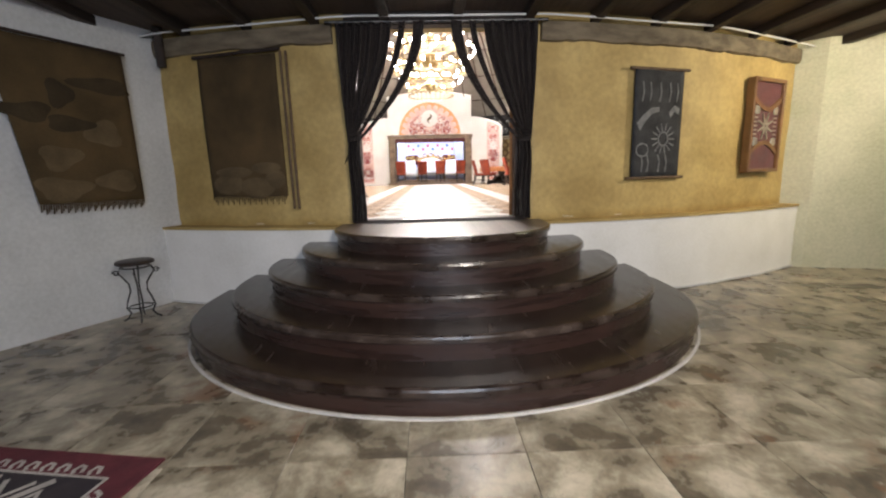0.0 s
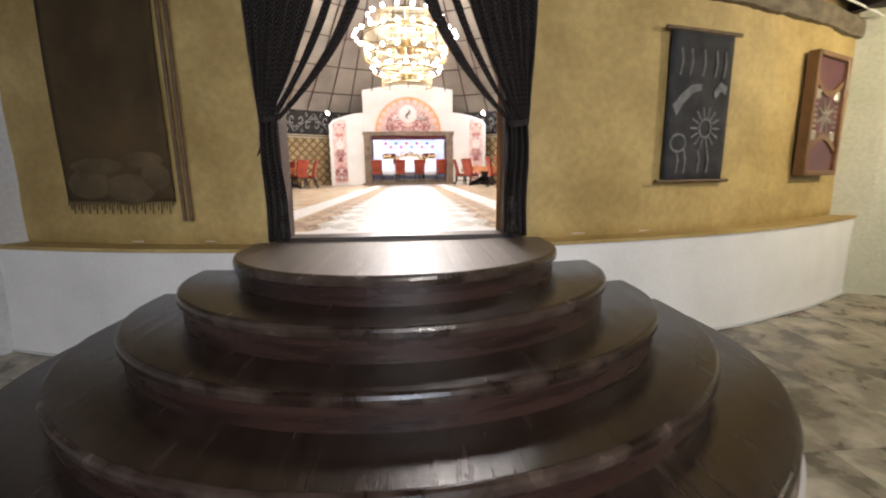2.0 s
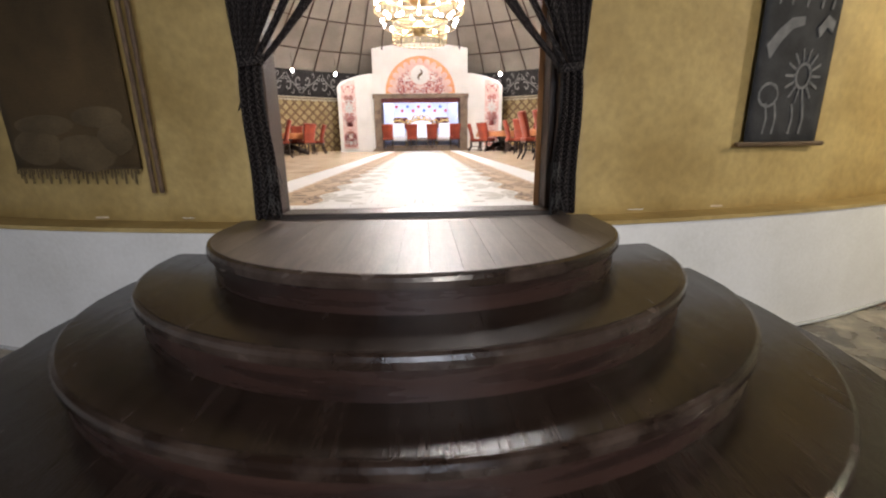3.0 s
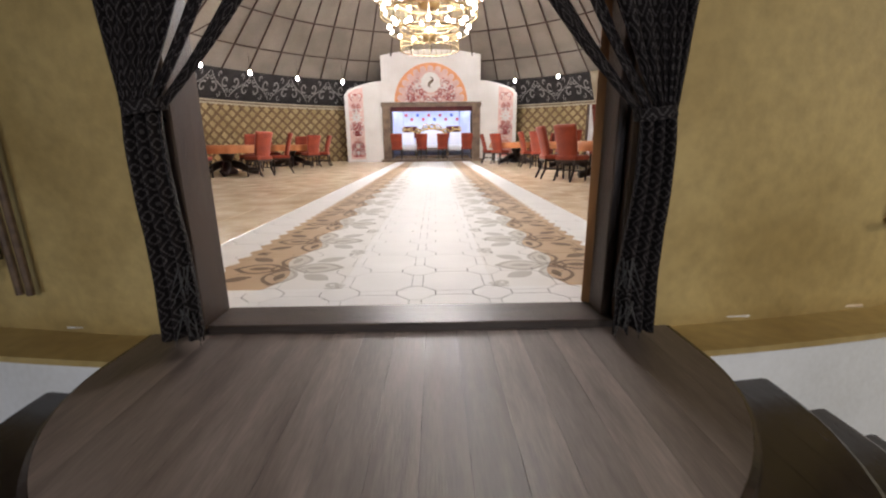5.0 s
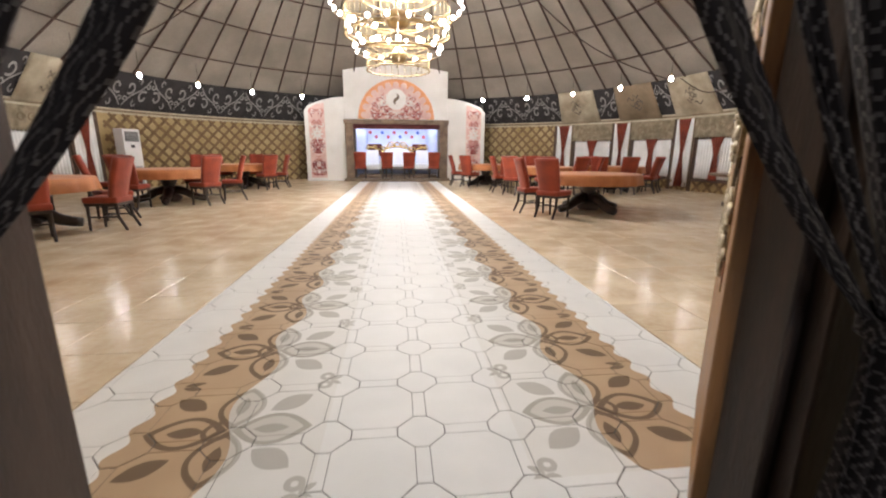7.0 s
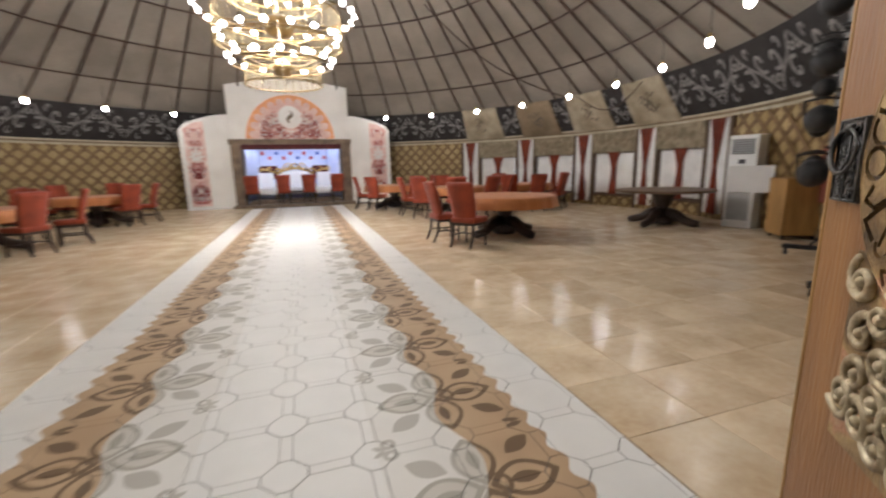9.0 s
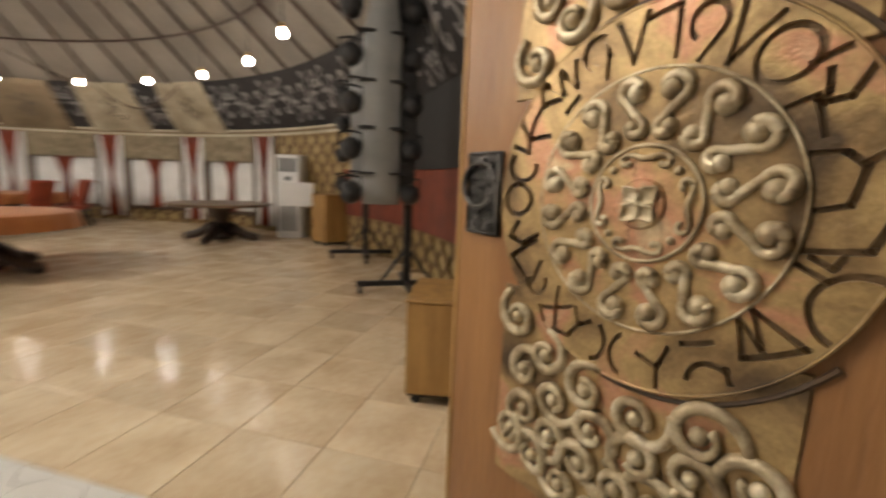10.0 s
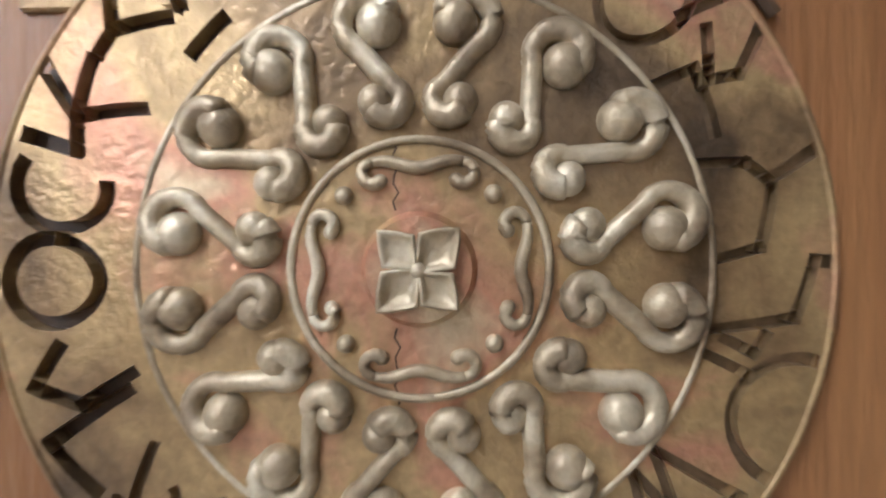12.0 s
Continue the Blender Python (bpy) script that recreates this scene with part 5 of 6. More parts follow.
# chandelier
def chandelier():
    c = thing("chandelier", "gilded three-tier chandelier with globe bulbs and bead strands", "chandelier", pose(0, CY, 0))
    part("stem", tube([(0, 0, 5.1), (0, 0, roof_z(R_CROWN))], 0.035, 8), "gold", c)
    part("bowl", lathe([(0.05, 4.75), (0.22, 4.8), (0.30, 4.95), (0.26, 5.1), (0.08, 5.2)], 20), "gold", c, smooth=True)
    part("lower_bowl", lathe([(0.03, 4.02), (0.15, 4.06), (0.22, 4.2), (0.14, 4.3), (0.05, 4.4)], 20), "gold", c, smooth=True)
    bulb = strand = None
    for r, z, nb, ns, length, inner in ((1.45, 5.22, 24, 44, 0.62, 1.18), (1.12, 4.78, 16, 0, 0, 0), (0.98, 4.36, 14, 28, 0.50, 0.72), (1.05, 5.75, 16, 30, 0.4, 0.8)):
        part("ring", tube([(r * math.cos(2 * math.pi * k / 64), r * math.sin(2 * math.pi * k / 64), z - 0.09) for k in range(64)], 0.022, 6, closed=True), "gold", c, smooth=True)
        if inner:
            part("ring", tube([(inner * math.cos(2 * math.pi * k / 64), inner * math.sin(2 * math.pi * k / 64), z - 0.02) for k in range(64)], 0.018, 6, closed=True), "gold", c, smooth=True)
            part("ring", tube([(inner * math.cos(2 * math.pi * k / 64), inner * math.sin(2 * math.pi * k / 64), z - length + 0.04) for k in range(64)], 0.014, 6, closed=True), "gold", c, smooth=True)
        for k in range(8):
            a = 2 * math.pi * k / 8
            part("arm", tube([(q * math.cos(a), q * math.sin(a), z - 0.05 - 0.12 * math.sin(math.pi * (q - 0.05) / (r - 0.05))) for q in [0.05 + (r - 0.05) * i / 6 for i in range(7)]], 0.012, 6), "gold", c, smooth=True)
        for k in range(nb):
            a = 2 * math.pi * (k + 0.5) / nb
            m = Matrix.Translation((r * math.cos(a), r * math.sin(a), z))
            if bulb is None:
                bulb = part("bulb", lathe([(0.016, -0.055), (0.040, -0.036), (0.054, 0.0), (0.040, 0.039), (0.012, 0.056)], 10), "bulb_glow", c, smooth=True)
                bulb.matrix_basis = m
            else:
                again(bulb, m)
        for k in range(ns):
            a = 2 * math.pi * k / ns
            m = Matrix.Translation((inner * math.cos(a), inner * math.sin(a), z)) @ Matrix.Diagonal((1, 1, length / 0.6, 1))
            if strand is None:
                bm = tube([(0, 0, 0), (0, 0, -0.58)], 0.004, 4)
                for j in range(7):
                    rr = 0.018 if j < 6 else 0.032
                    lathe([(0.004, -0.06 - 0.085 * j - rr), (rr, -0.06 - 0.085 * j), (0.004, -0.06 - 0.085 * j + rr)], 6, bm)
                strand = part("bead_strand", bm, "crystal", c)
                strand.matrix_basis = m
            else:
                again(strand, m)
    return c


chandelier()


# ---- stage ----
SY = 22.35     # front of the portal


def on_portal(x, z, h):
    return Vector((x, SY - h, z))


portal = thing("stage_portal", "white portal wall with a painted half-round mural", "stage portal", kind="structure")
part("lintel_panel", boxed((-2.13, SY, 3.30), (2.03, SY + 0.25, 5.52), 0.01), "white_paint", portal)
AX, AZ, AR = -0.06, 3.36, 1.53
def half_disc(r, h0, h1, n=40):
    bm = bmesh.new()
    pts = [(AX + r * math.cos(math.pi * k / n), AZ + r * math.sin(math.pi * k / n)) for k in range(n + 1)]
    lo, hi = [bm.verts.new(on_portal(x, z, h0)) for x, z in pts], [bm.verts.new(on_portal(x, z, h1)) for x, z in pts]
    k = len(pts)
    for i in range(k):
        bm.faces.new((lo[i], lo[(i + 1) % k], hi[(i + 1) % k], hi[i]))
    bm.faces.new(hi)
    bmesh.ops.recalc_face_normals(bm, faces=bm.faces[:])
    return bm
part("arch_band", half_disc(AR, 0, 0.012), "mural_orange", portal, "orange painted arch band")
part("arch_field", half_disc(1.24, 0.012, 0.020), "mural_pale", portal, "pink patterned half-round field")
random.seed(3)


def ornament(parent, cx, cz, w, h, n, seed, arch=False):
    """Mirrored red and white scrollwork inside a field."""
    rnd = random.Random(seed)
    for material, count in (("mural_red", n), ("mural_white", n // 2), ("mural_pink", n // 2)):
        bm = bmesh.new()
        for q in range(count):
            x, z = rnd.uniform(0.06, 1) * w, rnd.uniform(-1, 1) * h
            if arch and (x ** 2 + (z + h) ** 2 > (1.08) ** 2 or x ** 2 + (cz + z - 4.12) ** 2 < 0.46 ** 2):
                continue
            r, a0, sweep = rnd.uniform(0.05, 0.13), rnd.uniform(0, 6.3), rnd.choice((3.4, 4.6, -3.8))
            for s in (-1, 1):
                pts = [(cx + s * (x + r * (1 - 0.5 * i / 9) * math.cos(a0 + sweep * i / 9)), cz + z + r * (1 - 0.5 * i / 9) * math.sin(a0 + sweep * i / 9)) for i in range(10)]
                ribbon(pts, 0.035, lambda a, b, hh: on_portal(a, b, 0.020 + hh), 0.004, bm)
        part("painted_scroll", bm, material, parent)


ornament(portal, AX, AZ + 0.55, 1.05, 0.55, 70, 4, True)
lob = bmesh.new()
for k in range(13):
    a = math.pi * (k + 0.5) / 13
    lathe([(0.13, 0.0), (0.11, 0.008)], 14, lob, Matrix.Translation(on_portal(AX + 1.30 * math.cos(a), AZ + 1.30 * math.sin(a), 0.012)) @ pose(0, 0, 0, 90))
part("arch_lobe", lob, "mural_pale", portal)
part("emblem_disc", lathe([(0.40, 0.0), (0.40, 0.024), (0.36, 0.03)], 40, m=Matrix.Translation(on_portal(AX, 4.12, 0.018)) @ pose(0, 0, 0, 90)), "mural_white", portal, "round white emblem plate")
horn = [(AX + 0.10 * math.sin(t * 6.28) * (1 - 0.3 * t), 4.34 - 0.44 * t) for t in [i / 14 for i in range(15)]]
part("emblem", ribbon(horn, lambda t: 0.10 * math.sin(math.pi * t) + 0.015, lambda x, z, h: on_portal(x, z, 0.050 + h), 0.01), "niche_frame", portal, "small curled bronze emblem")

for s, x0, x1 in ((-1, -3.72, -2.13), (1, 2.03, 3.60)):
    wing = thing("stage_wing", "white side wing with a red patterned strip and curved shoulder", "stage wing", group="stage wings", kind="structure")
    xi, xo = (x1, x0) if s < 0 else (x0, x1)
    pts = [(xi, HF), (xi, 4.20)] + [(xi + (xo - xi) * t, 4.20 - 0.42 * t ** 1.8) for t in [i / 10 for i in range(1, 10)]] + [(xo, 3.66), (xo, HF)]
    bm = slab(pts, 0, 0.22)
    bmesh.ops.transform(bm, matrix=Matrix.Translation((0, SY + 0.30, 0)) @ pose(0, 0, 0, 90), verts=bm.verts[:])
    part("panel", bm, "white_paint", wing)
    mid = xi + (xo - xi) * 0.70
    a, b = mid - 0.31, mid + 0.31
    strip_z = [(a, HF + 0.12), (b, HF + 0.12), (b, 3.72 if s > 0 else 3.95), (mid, 3.90), (a, 3.95 if s > 0 else 3.72)]
    bm = slab(strip_z, 0, 0.23)
    bmesh.ops.transform(bm, matrix=Matrix.Translation((0, SY + 0.30, 0)) @ pose(0, 0, 0, 90), verts=bm.verts[:])
    part("patterned_strip", bm, "mural_pale", wing, "pink patterned strip")
    rnd = random.Random(9)
    for material in ("mural_red", "mural_white", "mural_pink"):
        bm = bmesh.new()
        for q in range(34 if material == "mural_red" else 16):
            x, z = rnd.uniform(0.02, 0.25), rnd.uniform(HF + 0.25, 3.7)
            if abs(z - 2.75) < 0.3 and material == "mural_red":
                continue
            r, a0 = rnd.uniform(0.05, 0.11), rnd.uniform(0, 6.3)
            for k in (-1, 1):
                pp = [(mid + k * (x + r * (1 - 0.4 * i / 9) * math.cos(a0 + 4.2 * i / 9)), z + r * (1 - 0.4 * i / 9) * math.sin(a0 + 4.2 * i / 9)) for i in range(10)]
                ribbon([p for p in pp], 0.035, lambda u, v, hh: Vector((max(a, min(b, u)), SY + 0.30 - 0.232 - hh, v)), 0.004, bm)
        part("painted_scroll", bm, material, wing)
    star = bmesh.new()
    for k in range(8):
        t = math.pi / 4 * k
        ribbon([(mid + q * math.cos(t), 2.75 + q * math.sin(t)) for q in (0.06, 0.15, 0.26)], lambda t: 0.10 * (1 - t) + 0.03, lambda u, v, hh: Vector((u, SY + 0.062 - hh, v)), 0.006, star)
    part("star", star, "mural_white", wing, "white eight-rayed star")

# niche under the portal
niche = thing("stage_niche", "dark framed stage niche with a pale blue dotted backdrop", "stage niche", kind="structure")
part("stage_floor", boxed((-2.2, SY - 0.35, HF), (2.1, SY + 1.3, HF + 0.10), 0.01), "niche_frame", niche)
part("frame_post", boxed((-2.13, SY - 0.06, HF + 0.1), (-1.80, SY + 1.15, 3.30), 0.01), "niche_frame", niche)
part("frame_post", boxed((1.70, SY - 0.06, HF + 0.1), (2.03, SY + 1.15, 3.30), 0.01), "niche_frame", niche)
part("frame_head", boxed((-2.17, SY - 0.10, 3.16), (2.07, SY + 1.15, 3.34), 0.01), "niche_frame", niche)
part("back", boxed((-1.80, SY + 1.05, HF + 0.1), (1.70, SY + 1.15, 3.16)), "backdrop_blue", niche, "pale blue backdrop cloth")
part("pelmet", boxed((-1.80, SY + 0.02, 2.98), (1.70, SY + 0.08, 3.16)), "velvet_red", niche, "dark red pelmet")
for s in (-1, 1):
    def side(u, v, s=s):
        x0 = -0.05 + s * 1.74
        return Vector((x0 - s * (0.42 * u + 0.06 * math.sin(v * 2)), SY + 0.15 + 0.85 * u, HF + 0.15 + 2.0 * v))
    part("side_cloth", sheet(side, 8, 6, 0.01), "backdrop_blue", niche, smooth=True)
    part("dark_screen", boxed((-0.05 + s * 1.02 - 0.36, SY + 0.99, HF + 1.0), (-0.05 + s * 1.02 + 0.36, SY + 1.04, HF + 1.5), 0.005), "velvet_red", niche, "dark wine red panel")
for k in range(12):
    x = -1.45 + 0.255 * k
    z = 2.78 + (0.10 if k % 2 else -0.08)
    d = part("dot", lathe([(0.075, 0), (0.07, 0.006)], 12, m=Matrix.Translation((x, SY + 1.05, z)) @ pose(0, 0, 0, 90)), "dot_red" if k % 3 else "dot_blue", niche)


# ---- furniture ----
def chair():
    c = thing("dining_chair", "orange red upholstered dining chair on dark wooden legs", "chair", group="chairs round the tables")
    part("seat", boxed((-0.23, -0.23, 0.40), (0.23, 0.22, 0.49), 0.025, seg=2), "seat_red", c, smooth=True)
    part("seat_frame", boxed((-0.22, -0.22, 0.36), (0.22, 0.21, 0.405), 0.006), "dark_leg", c)
    def bk(u, v):
        x = (u - 0.5) * (0.43 + 0.07 * v)
        return Vector((x, 0.20 + 0.16 * v ** 1.3 + 0.05 * (2 * u - 1) ** 2 * -1, 0.42 + 0.62 * v))
    part("backrest", sheet(bk, 10, 10, 0.075), "seat_red", c, smooth=True)
    for x in (-0.19, 0.19):
        part("leg", tube([(x, -0.19, 0.38), (x, -0.20, 0.0)], lambda t: 0.024 - 0.006 * t, 8), "dark_leg", c)
        part("leg", tube([(x, 0.18, 0.42), (x, 0.19, 0.2), (x, 0.28, 0.0)], lambda t: 0.026 - 0.006 * t, 8), "dark_leg", c)
        part("stretcher", tube([(x, -0.195, 0.2), (x, 0.19, 0.2)], 0.012, 6), "dark_leg", c)
    part("stretcher", tube([(-0.19, -0.02, 0.2), (0.19, -0.02, 0.2)], 0.012, 6), "dark_leg", c)
    return c


def round_table(name, label, r, cloth):
    t = thing(name, label, "table", group="round tables")
    part("column", lathe([(0.20, 0.03), (0.24, 0.10), (0.13, 0.2), (0.10, 0.34), (0.16, 0.46), (0.19, 0.58), (0.30, 0.70)], 16), "dark_leg", t, smooth=True)
    for k in range(4):
        a = math.pi / 2 * k + 0.3
        part("foot", tube([(q * math.cos(a), q * math.sin(a), z) for q, z in ((0.1, 0.28), (0.28, 0.24), (0.46, 0.125), (0.62, 0.085), (0.72, 0.072))], lambda u: 0.105 - 0.035 * u, 8), "dark_leg", t, smooth=True)
    part("tabletop", lathe([(r - 0.02, 0.70), (r, 0.715), (r, 0.735), (r - 0.02, 0.75)], 48), "table_brown", t)
    return t


def tablecloth(r, drop):
    bm = bmesh.new()
    n = 96
    def rim(k, q):
        a = 2 * math.pi * k / n
        w = 0.018 * math.sin(a * 17) + 0.012 * math.sin(a * 29 + 1)
        return a, (r + 0.008 + (0.02 + w) * q)
    prof = [(0.02, 0.756, 0), (r * 0.6, 0.757, 0), (r - 0.01, 0.757, 0), (None, 0.745, 0.1), (None, 0.757 - drop * 0.5, 0.6), (None, 0.757 - drop, 1.0)]
    rows = []
    for rr, z, q in prof:
        row = []
        for k in range(n):
            a, rad = rim(k, q)
            rad = rr if rr is not None else rad
            row.append(bm.verts.new((rad * math.cos(a), rad * math.sin(a), z)))
        rows.append(row)
    for a, b in zip(rows, rows[1:]):
        for k in range(n):
            bm.faces.new((a[k], a[(k + 1) % n], b[(k + 1) % n], b[k]))
    bm.faces.new(rows[0])
    bmesh.ops.recalc_face_normals(bm, faces=bm.faces[:])
    return part("tablecloth", bm, "cloth_orange", smooth=True)


chair0 = chair()
chair_used = [False]


def put_chair(x, y, face):
    """A chair at (x, y) whose sitter looks along face degrees (0 = away from the entrance)."""
    m = pose(x, y, HF, 0, 0, -face + 180)
    if chair_used[0]:
        return copy_thing(chair0, m)
    chair_used[0] = True
    chair0.matrix_basis = m
    return chair0


TABLES = [(3.80, 12.75, 0.95), (4.3, 16.9, 0.90), (6.7, 17.4, 0.90), (3.1, 19.6, 0.85), (-5.3, 14.9, 0.95), (-5.0, 18.9, 0.90), (-5.6, 11.3, 0.95)]
table0, cloth0 = None, None
for x, y, r in TABLES:
    m = pose(x, y, HF)
    if table0 is None:
        table0, cloth0 = round_table("round_table", "round dining table on a dark four-footed pedestal", 0.95, True), tablecloth(0.95, 0.20)
        tagged(cloth0, "orange cloth hanging over the round table", "tablecloth", "tablecloths")
        table0.matrix_basis, cloth0.matrix_basis = m, m
    else:
        copy_thing(table0, m)
        copy_thing(cloth0, m)
for x, y, f in [(2.75, 11.95, 55), (2.55, 12.65, 88),
                (3.2, 16.2, 45), (3.0, 17.0, 90), (3.9, 15.75, 10), (4.8, 15.8, -20), (5.5, 16.3, -60), (5.5, 17.2, -95), (4.4, 18.05, 180), (5.9, 16.5, 40), (6.5, 16.2, 5), (7.4, 16.5, -40), (7.9, 17.2, -85), (6.7, 18.6, 180), (2.4, 18.9, 50), (3.5, 18.5, -10), (4.1, 19.2, -60), (2.1, 19.7, 90),
                (-4.25, 14.3, -65), (-4.05, 15.3, -110), (-5.4, 13.7, 0), (-6.4, 14.3, 60), (-6.5, 15.4, 110), (-5.2, 16.1, 180), (-4.1, 18.2, -50), (-3.9, 19.0, -95), (-5.9, 18.3, 50), (-5.0, 20.0, 180), (-5.9, 19.5, 120),
                (-4.35, 11.3, -95), (-4.75, 10.4, -40), (-4.9, 12.3, -140), (-6.6, 11.8, 110), (-6.3, 12.5, 150)]:
    put_chair(x, y, f)
bare = round_table("bare_table", "bare dark wooden round table by the windows", 0.95, False)
bare.matrix_basis = pose(7.35, 12.45, HF)

# stage furniture
def sofa():
    s = thing("sofa", "white upholstered sofa with a carved gilded crest", "sofa")
    part("seat", boxed((-0.62, -0.3, 0.18), (0.62, 0.3, 0.45), 0.05, seg=2), "leather_white", s, smooth=True)
    def bk(u, v):
        x = (u - 0.5) * 1.24
        return Vector((x, 0.30, 0.30 + (0.62 + 0.16 * math.sin(math.pi * u)) * v))
    part("back", sheet(bk, 12, 6, 0.10), "leather_white", s, smooth=True)
    for k in (-1, 1):
        part("arm", boxed((k * 0.68 - 0.08, -0.3, 0.15), (k * 0.68 + 0.08, 0.3, 0.62), 0.05, seg=2), "leather_white", s, smooth=True)
        part("leg", tube([(k * 0.62, -0.25, 0.2), (k * 0.66, -0.28, 0.0)], 0.035, 8), "gold", s)
    crest = tube([((u - 0.5) * 1.36, 0.27, 0.98 + 0.18 * math.sin(math.pi * u)) for u in [i / 20 for i in range(21)]], 0.035, 7)
    for k in (-1, 1):
        for q in range(3):
            tube([(k * (0.22 + 0.18 * q) + 0.09 * (1 - 0.5 * i / 10) * math.cos(i * 0.55), 0.26, 1.16 - 0.05 * q + 0.09 * (1 - 0.5 * i / 10) * math.sin(i * 0.55)) for i in range(11)], 0.022, 6, crest)
    tube([(0.0 + 0.1 * math.cos(i * 0.52), 0.26, 1.24 + 0.1 * math.sin(i * 0.52)) for i in range(12)], 0.03, 6, crest)
    for k in (-1, 1):
        tube([(k * (0.62 + 0.15 * (1 - 0.55 * i / 12) * math.cos(i * 0.5)), 0.25, 1.02 + 0.15 * (1 - 0.55 * i / 12) * math.sin(i * 0.5)) for i in range(13)], 0.030, 6, crest)
        tube([(k * 0.10, 0.26, 1.20), (k * 0.22, 0.25, 1.36), (k * 0.36, 0.26, 1.30), (k * 0.44, 0.26, 1.16)], 0.026, 6, crest)
    part("crest", crest, "brass", s, smooth=True)
    return s


def armchair():
    s = thing("armchair", "white armchair with a gilded carved top", "armchair", group="white armchairs on the stage")
    part("seat", boxed((-0.33, -0.28, 0.18), (0.33, 0.28, 0.45), 0.05, seg=2), "leather_white", s, smooth=True)
    part("back", boxed((-0.31, 0.24, 0.3), (0.31, 0.36, 1.0), 0.05, seg=2), "leather_white", s, smooth=True)
    top = tube([((u - 0.5) * 0.66, 0.27, 1.0 + 0.12 * math.sin(math.pi * u)) for u in [i / 12 for i in range(13)]], 0.035, 7)
    for k in (-1, 1):
        tube([(k * 0.15 + 0.08 * (1 - 0.5 * i / 10) * math.cos(i * 0.55), 0.25, 1.13 + 0.08 * (1 - 0.5 * i / 10) * math.sin(i * 0.55)) for i in range(11)], 0.022, 6, top)
    part("crest", top, "brass", s, smooth=True)
    for k in (-1, 1):
        part("leg", tube([(k * 0.3, -0.24, 0.2), (k * 0.32, -0.26, 0.0)], 0.03, 8), "gold", s)
    return s


plinth = part("stage_platform", boxed((-1.75, SY + 0.30, HF + 0.1), (1.65, SY + 1.04, HF + 0.24), 0.01), "niche_frame")
tagged(plinth, "raised dark wooden platform at the back of the stage", "platform", kind="structure")
so = sofa()
so.matrix_basis = pose(-0.05, SY + 0.65, HF + 0.24)
ac = armchair()
ac.matrix_basis = pose(-1.12, SY + 0.64, HF + 0.24, 0, 0, 8)
copy_thing(ac, pose(1.02, SY + 0.64, HF + 0.24, 0, 0, -8))
for x in (-1.55, -0.48, 0.42, 1.45):
    o = copy_thing(chair0, pose(x, SY - 0.02, HF + 0.1, 0, 0, 180))
low = thing("low_table", "dark low table on the stage", "table", pose(-0.05, SY + 0.11, HF + 0.1))
part("tabletop", boxed((-0.55, -0.16, 0.40), (0.55, 0.16, 0.45), 0.008), "dark_leg", low)
for x in (-0.48, 0.48):
    for y in (-0.12, 0.12):
        part("leg", boxed((x - 0.03, y - 0.03, 0), (x + 0.03, y + 0.03, 0.40), 0.004), "dark_leg", low)


# standing air conditioners
def air_conditioner(label, m, body="plastic_white"):
    a = thing("air_conditioner", label, "air conditioner", m, group="standing air conditioners")
    part("body", boxed((-0.26, -0.18, 0.0), (0.26, 0.18, 1.78), 0.02, seg=2), body, a)
    g = part("grille", boxed((-0.20, -0.195, 1.42), (0.20, -0.175, 1.70), 0.004), "plastic_dark", a)
    for k in range(6):
        part("vane", boxed((-0.20, -0.203, 1.44 + 0.043 * k), (0.20, -0.193, 1.46 + 0.043 * k), 0.002), "plastic_grey", g)
    part("display", boxed((-0.06, -0.19, 1.24), (0.06, -0.178, 1.32), 0.003), "plastic_dark", a)
    part("intake", boxed((-0.20, -0.19, 0.15), (0.20, -0.178, 0.70), 0.004), "plastic_grey", a)
    return a


air_conditioner("white standing air conditioner in front of the lattice", pose(*polar(8.75, -67.2, HF), 0, 0, 67.2))
air_conditioner("grey white standing air conditioner with a paper sheet", pose(*polar(9.10, 112.3, HF), 0, 0, -80))
sheet_paper = part("paper_sheet", boxed((-0.26, -0.285, 0.70), (0.46, -0.281, 1.20)), "paper")
tagged(sheet_paper, "blank white paper sheet taped to the air conditioner", "paper sheet")
px, py, pz = polar(9.10, 112.3, HF)
sheet_paper.matrix_basis = pose(px, py, pz, 0, 0, math.degrees(math.atan2(0.5 - px, py - 6.8)))


